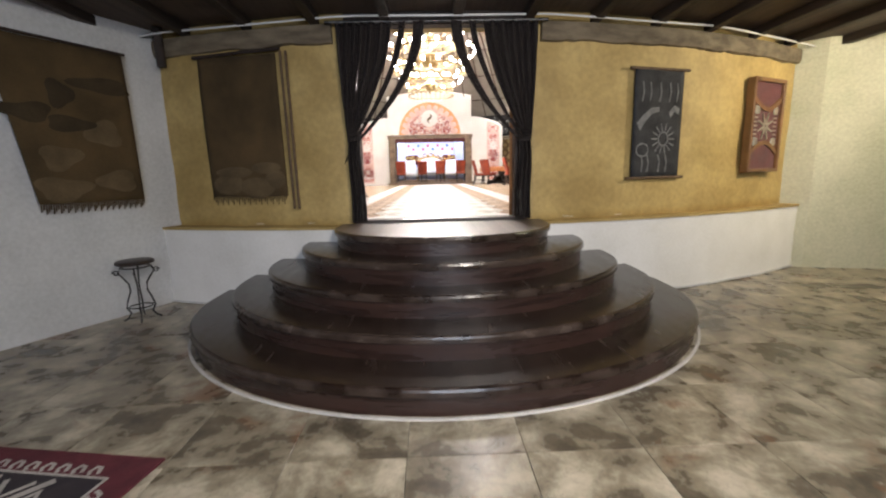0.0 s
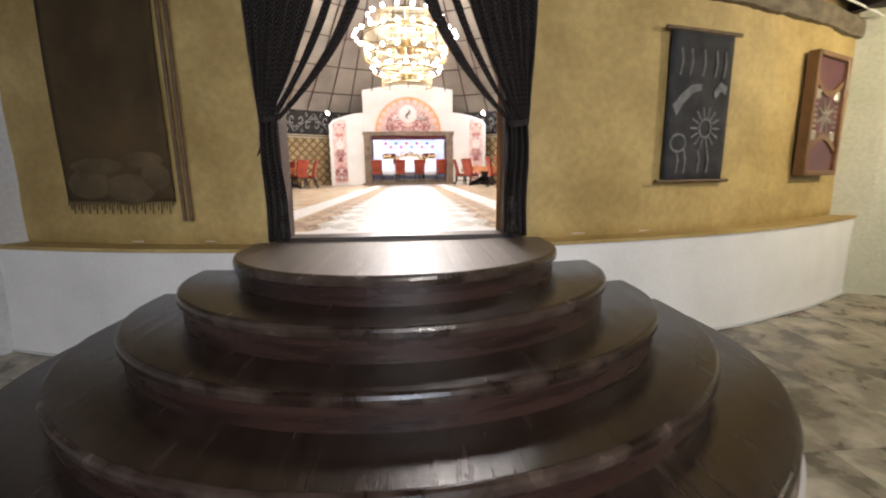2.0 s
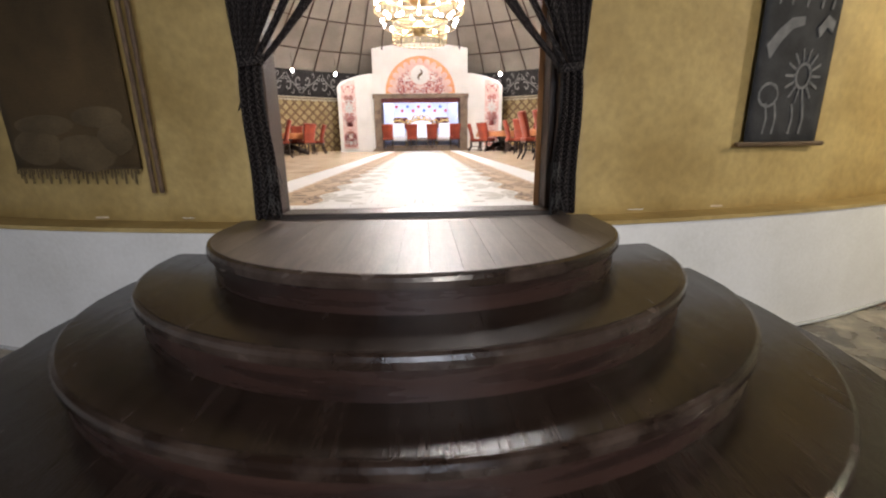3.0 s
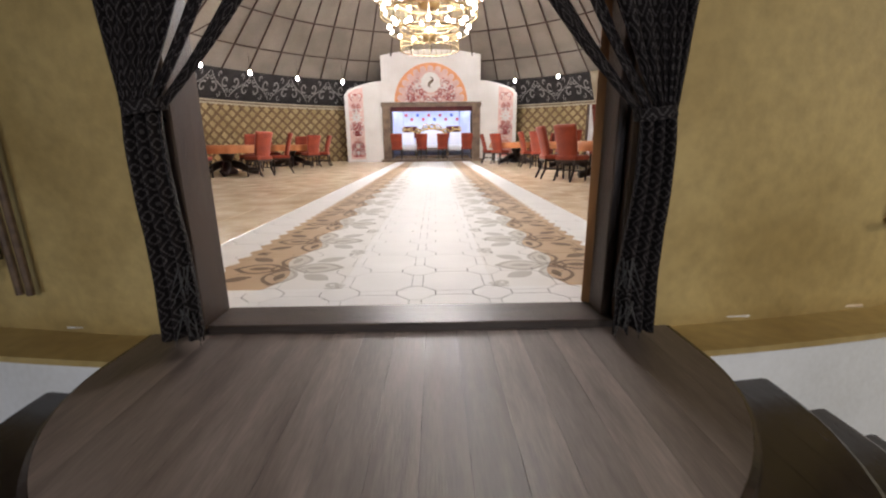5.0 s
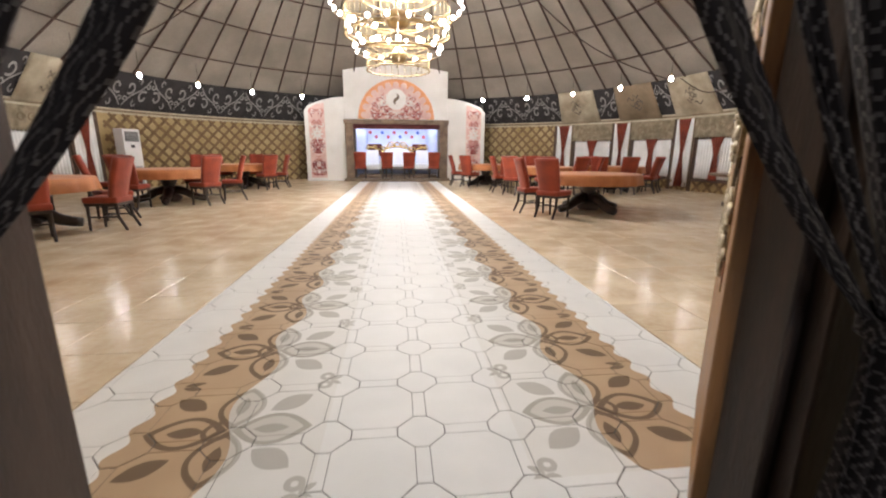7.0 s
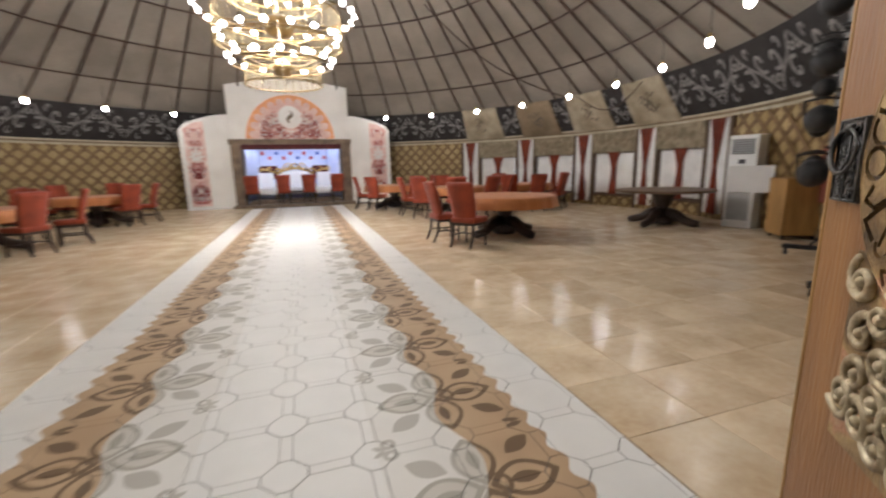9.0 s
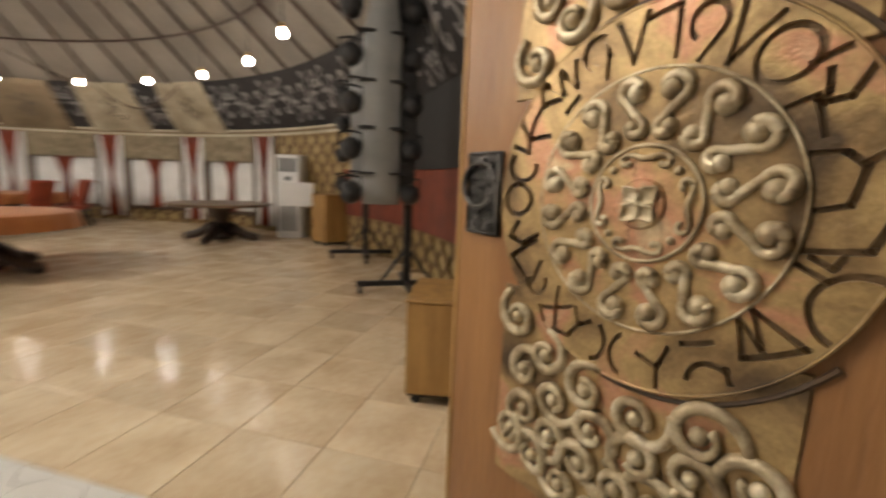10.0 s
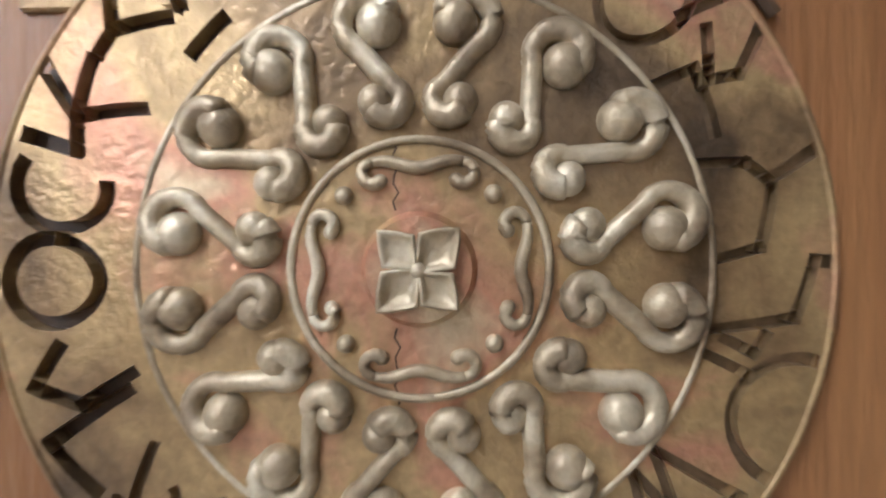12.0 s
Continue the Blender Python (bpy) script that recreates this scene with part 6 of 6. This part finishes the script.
# loudspeakers on wheeled stands
def array_stand(m, n_cab, lift, cx):
    s = thing("speaker_stand", "black wheeled stand with a tall mast", "speaker stand", m, group="speaker stands")
    for a in (0.0, math.pi):
        part("foot", boxed((-0.58 if a else 0.0, -0.035, 0.09), (0.0 if a else 0.58, 0.035, 0.15), 0.008), "black_metal", s)
    for y in (-1, 1):
        part("foot", boxed((-0.035, -0.5 if y < 0 else 0.0, 0.09), (0.035, 0.0 if y < 0 else 0.5, 0.15), 0.008), "black_metal", s)
    for x, y in ((-0.54, 0), (0.54, 0), (0, -0.46), (0, 0.46)):
        w = part("castor", tube([(x - 0.02, y, 0.045), (x + 0.02, y, 0.045)], 0.045, 12), "black_metal", s)
        part("fork", boxed((x - 0.012, y - 0.03, 0.05), (x + 0.012, y + 0.03, 0.10), 0.003), "black_metal", w)
    part("mast", boxed((-0.045, -0.045, 0.15), (0.045, 0.045, 3.35), 0.006), "black_metal", s)
    for x, y in ((-0.3, 0), (0.3, 0)):
        part("brace", tube([(x, y, 0.14), (0, 0, 0.55)], 0.018, 8), "black_metal", s)
    part("cross_arm", boxed((min(cx - 0.1, -0.2), -0.03, 2.2), (0.12, 0.03, 2.26), 0.004), "black_metal", s)
    arr = thing("stage_light_panel", "smooth grey curved panel flanked by black spotlights", "stage light", m, group="stage light panels")
    z1 = lift + 2.25
    def cover(u, v):
        w = 0.40 * (1 - 0.45 * max(0.0, v - 0.75) / 0.25)
        return Vector((cx + (u - 0.5) * w, -0.16 - 0.05 * math.sin(math.pi * u) - 0.10 * v, lift + 2.25 * v))
    part("panel", sheet(cover, 12, 16, 0.05), "speaker_grey", arr, smooth=True)
    part("frame_bar", boxed((cx - 0.05, -0.14, lift + 0.1), (0.05, 0.0, z1 - 0.1), 0.006), "black_metal", arr)
    for k in range(n_cab):
        z = lift + 0.12 + 0.47 * k
        for s in (-1, 1):
            h = part("spotlight", lathe([(0.085, -0.15), (0.11, -0.12), (0.115, 0.06), (0.08, 0.13), (0.04, 0.16)], 16, m=Matrix.Translation((cx + s * 0.32, -0.13, z)) @ pose(0, 0, 0, 100)), "speaker_black", arr, smooth=True)
            part("yoke", tube([(cx + s * 0.32 + q, -0.10, z + h) for q, h in ((-0.11, 0.0), (-0.12, 0.16), (0.0, 0.18), (0.12, 0.16), (0.11, 0.0))], 0.014, 6), "black_metal", h)
            part("clamp", boxed((cx + s * 0.16 - 0.08, -0.30, z + 0.20), (cx + s * 0.16 + 0.08, -0.18, z + 0.225), 0.004), "black_metal", arr)
    return s


array_stand(pose(4.95, 7.62, HF, 0, 0, -62), 5, 1.05, -0.33)
array_stand(pose(6.75, 9.0, HF, 0, 0, -62), 4, 1.10, -0.05)


def crate(label, m, w, d, h):
    c = thing("wooden_crate", label, "crate", m, group="wooden crates")
    part("body", boxed((-w / 2, -d / 2, 0.075), (w / 2, d / 2, h), 0.008), "crate_wood", c)
    part("lid", boxed((-w / 2 - 0.008, -d / 2 - 0.008, h), (w / 2 + 0.008, d / 2 + 0.008, h + 0.022), 0.005), "crate_wood", c)
    part("plinth", boxed((-w / 2 + 0.01, -d / 2 + 0.01, 0.06), (w / 2 - 0.01, d / 2 - 0.01, 0.078), 0.003), "dark_leg", c)
    for x in (-w / 2 + 0.06, w / 2 - 0.06):
        for y in (-d / 2 + 0.06, d / 2 - 0.06):
            part("castor", tube([(x - 0.015, y, 0.032), (x + 0.015, y, 0.032)], 0.032, 10), "black_metal", c)
    return c


crate("varnished wooden crate on castors behind the door", pose(2.85, 6.60, HF, 0, 0, 10), 0.55, 0.42, 0.63)
crate("wooden lectern box in front of the lattice", pose(7.9, 10.3, HF, 0, 0, -30), 0.55, 0.5, 0.98)
red_cloth = thing("red_wall_cloth", "deep red cloth panel behind the loudspeakers", "wall cloth")
part("cloth", ring_wall(R_IN - 0.07, R_IN - 0.055, HF + 0.62, HF + 1.50, 122, 150, 16), "drape_red", red_cloth)
dark_cloth = thing("dark_wall_cloth", "black drape hanging behind the stage lights", "wall cloth")
part("cloth", ring_wall(R_IN - 0.09, R_IN - 0.075, HF + 1.48, HF + 3.2, 124, 152, 16), "curtain_plain", dark_cloth)


# ---- hangings and furniture of the lower room ----
def on_outer(deg, z, h):
    return polar(R_OUT + 0.03 + h, deg, z)


def deg_of(x):
    return 180 - math.degrees(math.asin(x / R_OUT))


def hanging_b():
    t = thing("wall_hanging", "brown felt hanging with stone shapes on a dark rod", "wall hanging", group="wall hangings")
    d0, d1 = deg_of(-2.52), deg_of(-1.64)
    z0, z1 = 1.20, 2.64
    def f(u, v):
        return on_outer(d0 + (d1 - d0) * u, z1 + (z0 - z1) * v, 0.01 + 0.008 * math.sin(u * 7 + v * 4))
    part("felt", sheet(f, 16, 16, 0.012), "tapestry_brown", t, smooth=True)
    part("rod", tube([on_outer(d0 + (d1 - d0) * u, 2.655 + 0.02 * u, 0.03) for u in (-0.05, 0.5, 1.06)], 0.017, 8), "rod_dark", t)
    for k in (0, 1):
        part("side_pole", tube([on_outer(d1 - 0.35 - 0.35 * k, 2.65, 0.035), on_outer(d1 - 0.45 - 0.3 * k, 1.06, 0.03)], 0.014, 8), "rod_wood", t)
    for cx, cz, w, h in ((0.25, 1.33, 0.24, 0.11), (0.62, 1.30, 0.26, 0.12), (0.86, 1.38, 0.15, 0.10), (0.35, 1.46, 0.3, 0.06), (0.75, 1.50, 0.22, 0.07)):
        def st(u, v, cx=cx, cz=cz, w=w, h=h):
            a, q = 2 * math.pi * u, v
            return on_outer(d0 + (d1 - d0) * (cx + w * (1 - q) * math.cos(a) * 0.9), cz + h * (1 - q) * math.sin(a), 0.022 + 0.022 * math.sqrt(q))
        part("stone_relief", sheet(st, 20, 5), "tapestry_relief", t, smooth=True)
    fr = bmesh.new()
    for k in range(40):
        d = d0 + (d1 - d0) * (k + 0.5) / 40
        tube([on_outer(d, z0 + 0.01, 0.02), on_outer(d + 0.02, z0 - 0.03 - 0.03 * (k % 3), 0.022)], 0.006, 4, fr)
    part("fringe", fr, "tapestry_relief", t)
    return t


hanging_b()


def hanging_a():
    """The hanging on the grey wall; u runs from its far to its near edge."""
    base = Vector((-3.14, 5.45, 0))
    d = Vector((-2.58, -5.15, 0)).normalized()
    nrm = Vector((0.894, -0.447, 0))
    def on(u, z, h):
        return base + d * (0.10 + 1.02 * u) + nrm * (0.02 + h) + Vector((0, 0, z))
    t = thing("wall_hanging", "large brown felt hanging with animal shapes on a thin rod", "wall hanging", group="wall hangings")
    part("felt", sheet(lambda u, v: on(u * (1 - 0.15 * v) - 0.03 * v, 2.62 - 1.41 * v, 0.008 + 0.008 * math.sin(u * 6 + v * 5)), 16, 16, 0.012), "tapestry_brown", t, smooth=True)
    part("rod", tube([on(-0.03, 2.635, 0.02), on(1.03, 2.635, 0.02)], 0.014, 8), "rod_dark", t)
    for cx, cz, w, h, mname in ((0.62, 1.62, 0.16, 0.12, "tapestry_relief"), (0.20, 1.40, 0.18, 0.10, "tapestry_relief"), (0.62, 1.34, 0.22, 0.11, "tapestry_relief"), (0.5, 1.92, 0.2, 0.07, "tapestry_dark"), (0.55, 2.18, 0.1, 0.12, "tapestry_dark"),
                             (0.25, 1.85, 0.15, 0.12, "tapestry_relief"), (0.8, 2.0, 0.18, 0.09, "tapestry_dark"), (0.2, 2.3, 0.25, 0.08, "tapestry_dark")):
        def st(u, v, cx=cx, cz=cz, w=w, h=h):
            a = 2 * math.pi * u
            k = 1 + 0.2 * math.sin(3 * a + cx * 9)
            return on(cx + w * k * (1 - v) * math.cos(a), cz + h * k * (1 - v) * math.sin(a), 0.022 + 0.02 * math.sqrt(v))
        part("felt_shape", sheet(st, 24, 5), mname, t, smooth=True)
    fr = bmesh.new()
    for k in range(50):
        u = (k + 0.5) / 50
        tube([on(0.85 * u - 0.03, 1.22, 0.012), on(0.85 * u - 0.026, 1.16 - 0.02 * (k % 3), 0.012)], 0.006, 4, fr)
    part("fringe", fr, "tapestry_brown", t)


hanging_a()


def hanging_c():
    t = thing("wall_hanging", "narrow black felt hanging with grey shapes between two rods", "wall hanging", group="wall hangings")
    d0, d1 = deg_of(2.11), deg_of(2.74)
    def on(u, z, h):
        return on_outer(d0 + (d1 - d0) * u, z, h)
    part("felt", sheet(lambda u, v: on(u, 2.46 - 1.16 * v, 0.006 + 0.006 * math.sin(u * 6)), 12, 12, 0.01), "felt_black", t, smooth=True)
    for z in (2.46, 1.295):
        part("rod", tube([on(-0.10, z, 0.02), on(1.10, z, 0.02)], 0.016, 8), "rod_wood", t)
    sh = bmesh.new()
    P = lambda x, z, h: on(x, z, 0.018 + h)
    ribbon([(0.10, 1.85), (0.22, 1.95), (0.35, 2.02), (0.5, 2.04)], lambda t: 0.10 - 0.05 * t, P, 0.006, sh)
    ribbon([(0.72, 1.98), (0.82, 2.05), (0.92, 2.02)], 0.07, P, 0.006, sh)
    for k in range(14):
        a = 2 * math.pi * k / 14
        ribbon([(0.62 + q * 0.9 * math.cos(a), 1.72 + q * 0.62 * math.sin(a)) for q in (0.14, 0.2, 0.27)], 0.016, P, 0.004, sh)
    ribbon([(0.62 + 0.1 * math.cos(a * 0.5), 1.72 + 0.075 * math.sin(a * 0.5)) for a in range(14)], 0.02, P, 0.004, sh)
    for x in (0.2, 0.32, 0.55, 0.7):
        ribbon([(x, 1.36), (x + 0.02, 1.46), (x - 0.02, 1.55)], 0.022, P, 0.004, sh)
    ribbon([(0.2 + 0.12 * math.cos(a * 0.5), 1.60 + 0.07 * math.sin(a * 0.5)) for a in range(14)], 0.018, P, 0.004, sh)
    for x in (0.15, 0.3, 0.5, 0.7, 0.85):
        ribbon([(x, 2.12), (x + 0.03, 2.22), (x, 2.32)], 0.02, P, 0.004, sh)
    part("grey_figure", sh, "felt_grey", t)


hanging_c()


def framed_panel():
    c = polar(R_OUT + 0.05, deg_of(4.06), 1.885)
    t = thing("framed_panel", "wooden framed dark red velvet panel with silver ornament", "framed panel", pose(c.x, c.y, c.z, 0, 0, math.degrees(math.asin(4.06 / R_OUT))))
    W, H = 0.345, 0.565
    for lo, hi in (((-W, -0.07, -H), (-W + 0.045, 0.03, H)), ((W - 0.045, -0.07, -H), (W, 0.03, H)), ((-W + 0.045, -0.07, H - 0.045), (W - 0.045, 0.03, H)), ((-W + 0.045, -0.07, -H), (W - 0.045, 0.03, -H + 0.045))):
        part("frame", boxed(lo, hi, 0.008), "frame_wood", t)
    part("velvet", boxed((-W + 0.04, -0.03, -H + 0.04), (W - 0.04, 0.0, H - 0.04)), "velvet_red", t)
    for s in (-1, 1):
        part("curved_moulding", ribbon([(-W + 0.05 + (2 * W - 0.1) * i / 14, s * (0.20 + 0.13 * (1 - math.sin(math.pi * i / 14)))) for i in range(15)], 0.05, lambda x, z, h: Vector((x, -0.03 - h, z)), 0.02), "frame_wood", t)
    for x in (-0.20, 0.20):
        for z in (-0.19, 0.19):
            part("silver_boss", boxed((x - 0.045, -0.05, z - 0.05), (x + 0.045, -0.03, z + 0.05), 0.012), "silver", t)
    orn = bmesh.new()
    for k in range(8):
        a = math.pi / 4 * k + 0.4
        ribbon([(q * math.cos(a), q * math.sin(a)) for q in (0.02, 0.1, 0.17)], lambda t: 0.035 - 0.02 * t, lambda x, z, h: Vector((x, -0.032 - h, z)), 0.01, orn)
    for s in (-1, 1):
        for k in range(5):
            ribbon([(s * 0.25, -0.10 + 0.05 * k), (s * 0.18, -0.10 + 0.05 * k)], 0.018, lambda x, z, h: Vector((x, -0.032 - h, z)), 0.008, orn)
    part("ornament", orn, "silver", t)


framed_panel()


def plant_stand():
    s = thing("plant_stand", "black wrought iron stand with a dark round top", "plant stand", pose(-3.10, 5.02, 0))
    part("top", lathe([(0.13, 0.575), (0.165, 0.585), (0.165, 0.61), (0.15, 0.618)], 28), "dark_leg", s, smooth=True)
    part("hoop", tube([(0.12 * math.cos(2 * math.pi * k / 28), 0.12 * math.sin(2 * math.pi * k / 28), 0.55) for k in range(28)], 0.008, 6, closed=True), "iron", s)
    part("hoop", tube([(0.10 * math.cos(2 * math.pi * k / 28), 0.10 * math.sin(2 * math.pi * k / 28), 0.14) for k in range(28)], 0.007, 6, closed=True), "iron", s)
    for k in range(4):
        a = math.pi / 2 * k + 0.5
        prof = [(0.12, 0.56), (0.15, 0.50), (0.11, 0.44), (0.075, 0.38), (0.07, 0.30), (0.10, 0.22), (0.12, 0.14), (0.09, 0.08), (0.12, 0.03), (0.16, 0.008)]
        part("leg", tube([(r * math.cos(a), r * math.sin(a), z) for r, z in prof], 0.009, 7), "iron", s, smooth=True)
        part("scroll", tube([((0.165 + 0.03 * (1 - 0.6 * i / 12) * math.cos(i * 0.6)) * math.cos(a), (0.165 + 0.03 * (1 - 0.6 * i / 12) * math.cos(i * 0.6)) * math.sin(a), 0.50 + 0.03 * (1 - 0.6 * i / 12) * math.sin(i * 0.6)) for i in range(13)], 0.006, 6), "iron", s)


plant_stand()


def rug():
    t = thing("rug", "dark red woven rug with cream ornament border", "rug", pose(-1.49, 2.765, 0.004, 0, 0, -9))
    part("weave", boxed((-2.4, -2.6, 0), (0, 0, 0.010), 0.003), "rug_red", t)
    part("field", boxed((-2.2, -2.4, 0.0085), (-0.17, -0.17, 0.012)), "rug_dark", t)
    P = lambda x, y, h: Vector((x, y, 0.0115 + h))
    e = bmesh.new()
    for k in range(22):
        x = -0.24 - 0.088 * k
        ribbon([(x, -0.14), (x - 0.02, -0.10), (x - 0.045, -0.095), (x - 0.055, -0.13), (x - 0.035, -0.15)], 0.018, P, 0.002, e)
        y = -0.24 - 0.088 * k
        ribbon([(-0.14, y), (-0.10, y - 0.02), (-0.095, y - 0.045), (-0.13, y - 0.055), (-0.15, y - 0.035)], 0.018, P, 0.002, e)
    ribbon([(-2.2, -0.165), (-0.165, -0.165), (-0.165, -2.4)], 0.02, P, 0.002, e)
    for k in range(6):
        x = -0.40 - 0.33 * k
        ribbon([(x, -0.20), (x - 0.16, -0.42), (x - 0.32, -0.20)], 0.04, P, 0.002, e)
        ribbon([(x - 0.08, -0.22), (x - 0.16, -0.33), (x - 0.24, -0.22)], 0.025, P, 0.002, e)
        ribbon([(x + 0.10, -0.45), (x, -0.27), (x - 0.10, -0.45)], 0.03, P, 0.002, e)
    part("ornament", e, "rug_cream", t)


rug()


# ---- tiles and other pieces, last ----
def tile_mesh(outl, z0, z1, inset=0.0026, bevel=0.0025):
    """A low tile on an outline about its own middle, with a small chamfer."""
    bm = bmesh.new()
    def ring(k, z):
        out = []
        for x, y in outl:
            v = Vector((x, y))
            out.append(bm.verts.new((*(v - v.normalized() * k), z)))
        return out
    a, b, c = ring(inset, z0), ring(inset, z1 - 0.0012), ring(inset + bevel, z1)
    n = len(outl)
    for p, q in ((a, b), (b, c)):
        for i in range(n):
            bm.faces.new((p[i], p[(i + 1) % n], q[(i + 1) % n], q[i]))
    bm.faces.new(c)
    bmesh.ops.recalc_face_normals(bm, faces=bm.faces[:])
    return bm


def mesh_of(bm, name, material):
    me = bpy.data.meshes.new(name)
    bm.to_mesh(me)
    bm.free()
    me.materials.append(M[material])
    return me


def merge(name, placed, material, parent, label):
    """Many tiles as one mesh."""
    verts, faces = [], []
    for me, x, y, z in placed:
        o = len(verts)
        verts += [(v.co.x + x, v.co.y + y, v.co.z + z) for v in me.vertices]
        faces += [tuple(i + o for i in p.vertices) for p in me.polygons]
    me = bpy.data.meshes.new(name)
    me.from_pydata(verts, [], faces)
    me.materials.append(M[material])
    ob = new(name, me)
    ob.parent = parent
    return tagged(ob, label, kind="stuff")


def sq(h):
    return [(-h, -h), (h, -h), (h, h), (-h, h)]


def piece(me, x, y, z, parent):
    o = new("tile", me)
    o.parent = parent
    o.location = (x, y, z)
    return o


# lower room: mottled stone tiles
low = mesh_of(tile_mesh(sq(0.30), -0.012, 0.0, 0.002, 0.003), "tile", "slate")
rest = []
for i in range(-12, 13):
    for j in range(-6, 12):
        x, y = 0.03 + 0.6 * i, 2.41 + 0.6 * j
        if (x / 2.0) ** 2 + ((y - 5.5) / 1.6) ** 2 < 1 or y > 7.5:
            continue
        if -4.0 < x < 5.2 and 1.0 < y < 6.6:
            piece(low, x, y, 0, floor_low)
        else:
            rest.append((low, x, y, 0))
merge("tiles", rest, "slate", floor_low, "mottled grey brown stone tiles")

# aisle: octagons, bars and small squares on a grout bed
aisle = setting(part("floor_aisle", boxed((-1.55, 5.56, HF - 0.0118), (1.55, 21.99, HF - 0.003)), "grout_grey"), "white tiled aisle with a tan flower border", "floor")
P, A, C = 0.3875, 0.165, 0.070
G = P / 2 - A
N = G + C
octo = mesh_of(tile_mesh([(-A, -A + C), (-A + C, -A), (A - C, -A), (A, -A + C), (A, A - C), (A - C, A), (-A + C, A), (-A, A - C)], -0.004, 0.0), "tile", "aisle_tile")
bar_y = mesh_of(tile_mesh([(-G, -(P / 2 - N)), (G, -(P / 2 - N)), (G, P / 2 - N), (-G, P / 2 - N)], -0.004, 0.0), "tile", "aisle_tile")
bar_x = mesh_of(tile_mesh([(-(P / 2 - N), -G), (P / 2 - N, -G), (P / 2 - N, G), (-(P / 2 - N), G)], -0.004, 0.0), "tile", "aisle_tile")
node_t = mesh_of(tile_mesh([(-N, -G), (-G, -N), (G, -N), (N, -G), (N, G), (G, N), (-G, N), (-N, G)], -0.004, 0.0), "tile", "aisle_tile")
half_n = [(0, -N), (G, -N), (N, -G), (N, G), (G, N), (0, N)]
half_b = [(0, -(P / 2 - N)), (G, -(P / 2 - N)), (G, P / 2 - N), (0, P / 2 - N)]


def flipped(o):
    return [(-x, y) for x, y in reversed(o)]


def centred(o, dx):
    return [(x - dx, y) for x, y in o]


edge_n = [mesh_of(tile_mesh(centred(o, d), -0.004, 0.0), "tile", "aisle_tile") for o, d in ((half_n, N / 2), (flipped(half_n), -N / 2))]
edge_b = [mesh_of(tile_mesh(centred(o, d), -0.004, 0.0, 0.001, 0.001), "tile", "aisle_tile") for o, d in ((half_b, G / 2), (flipped(half_b), -G / 2))]
rest = []
for j in range(42):
    for k, s in ((0, -1), (1, 1)):
        rest.append((edge_n[k], s * (1.55 - N / 2), 5.56 + P * (j + 0.5), HF))
        rest.append((edge_b[k], s * (1.55 - G / 2), 5.56 + P * j, HF))
for j in range(42):
    for i in range(8):
        x, y = -1.55 + P * (i + 0.5), 5.56 + P * j
        for me, px, py in ((octo, x, y), (bar_x, x, y + P / 2), (bar_y, x + P / 2, y), (node_t, x + P / 2, y + P / 2)):
            if px > 1.5:
                continue
            if j < 9:
                piece(me, px, py, HF, aisle)
            else:
                rest.append((me, px, py, HF))
merge("tiles", rest, "aisle_tile", aisle, "white and tan octagon tiles")

# hall: beige glazed tiles
T = 0.5
beige = mesh_of(tile_mesh(sq(T / 2), -0.012, 0.0, 0.0030, 0.0020), "tile", "hall_tile")
rest = []
for s in (-1, 1):
    for i in range(16):
        for j in range(-20, 20):
            x, y = s * (1.555 + T * (i + 0.5)), CY + T * (j + 0.5)
            if x * x + (y - CY) ** 2 > (R_IN + 0.05) ** 2:
                continue
            if s > 0 and y < 13.0 and x < 8:
                piece(beige, x, y, HF, hall_floor)
            else:
                rest.append((beige, x, y, HF))
merge("tiles", rest, "hall_tile", hall_floor, "beige glazed floor tiles")
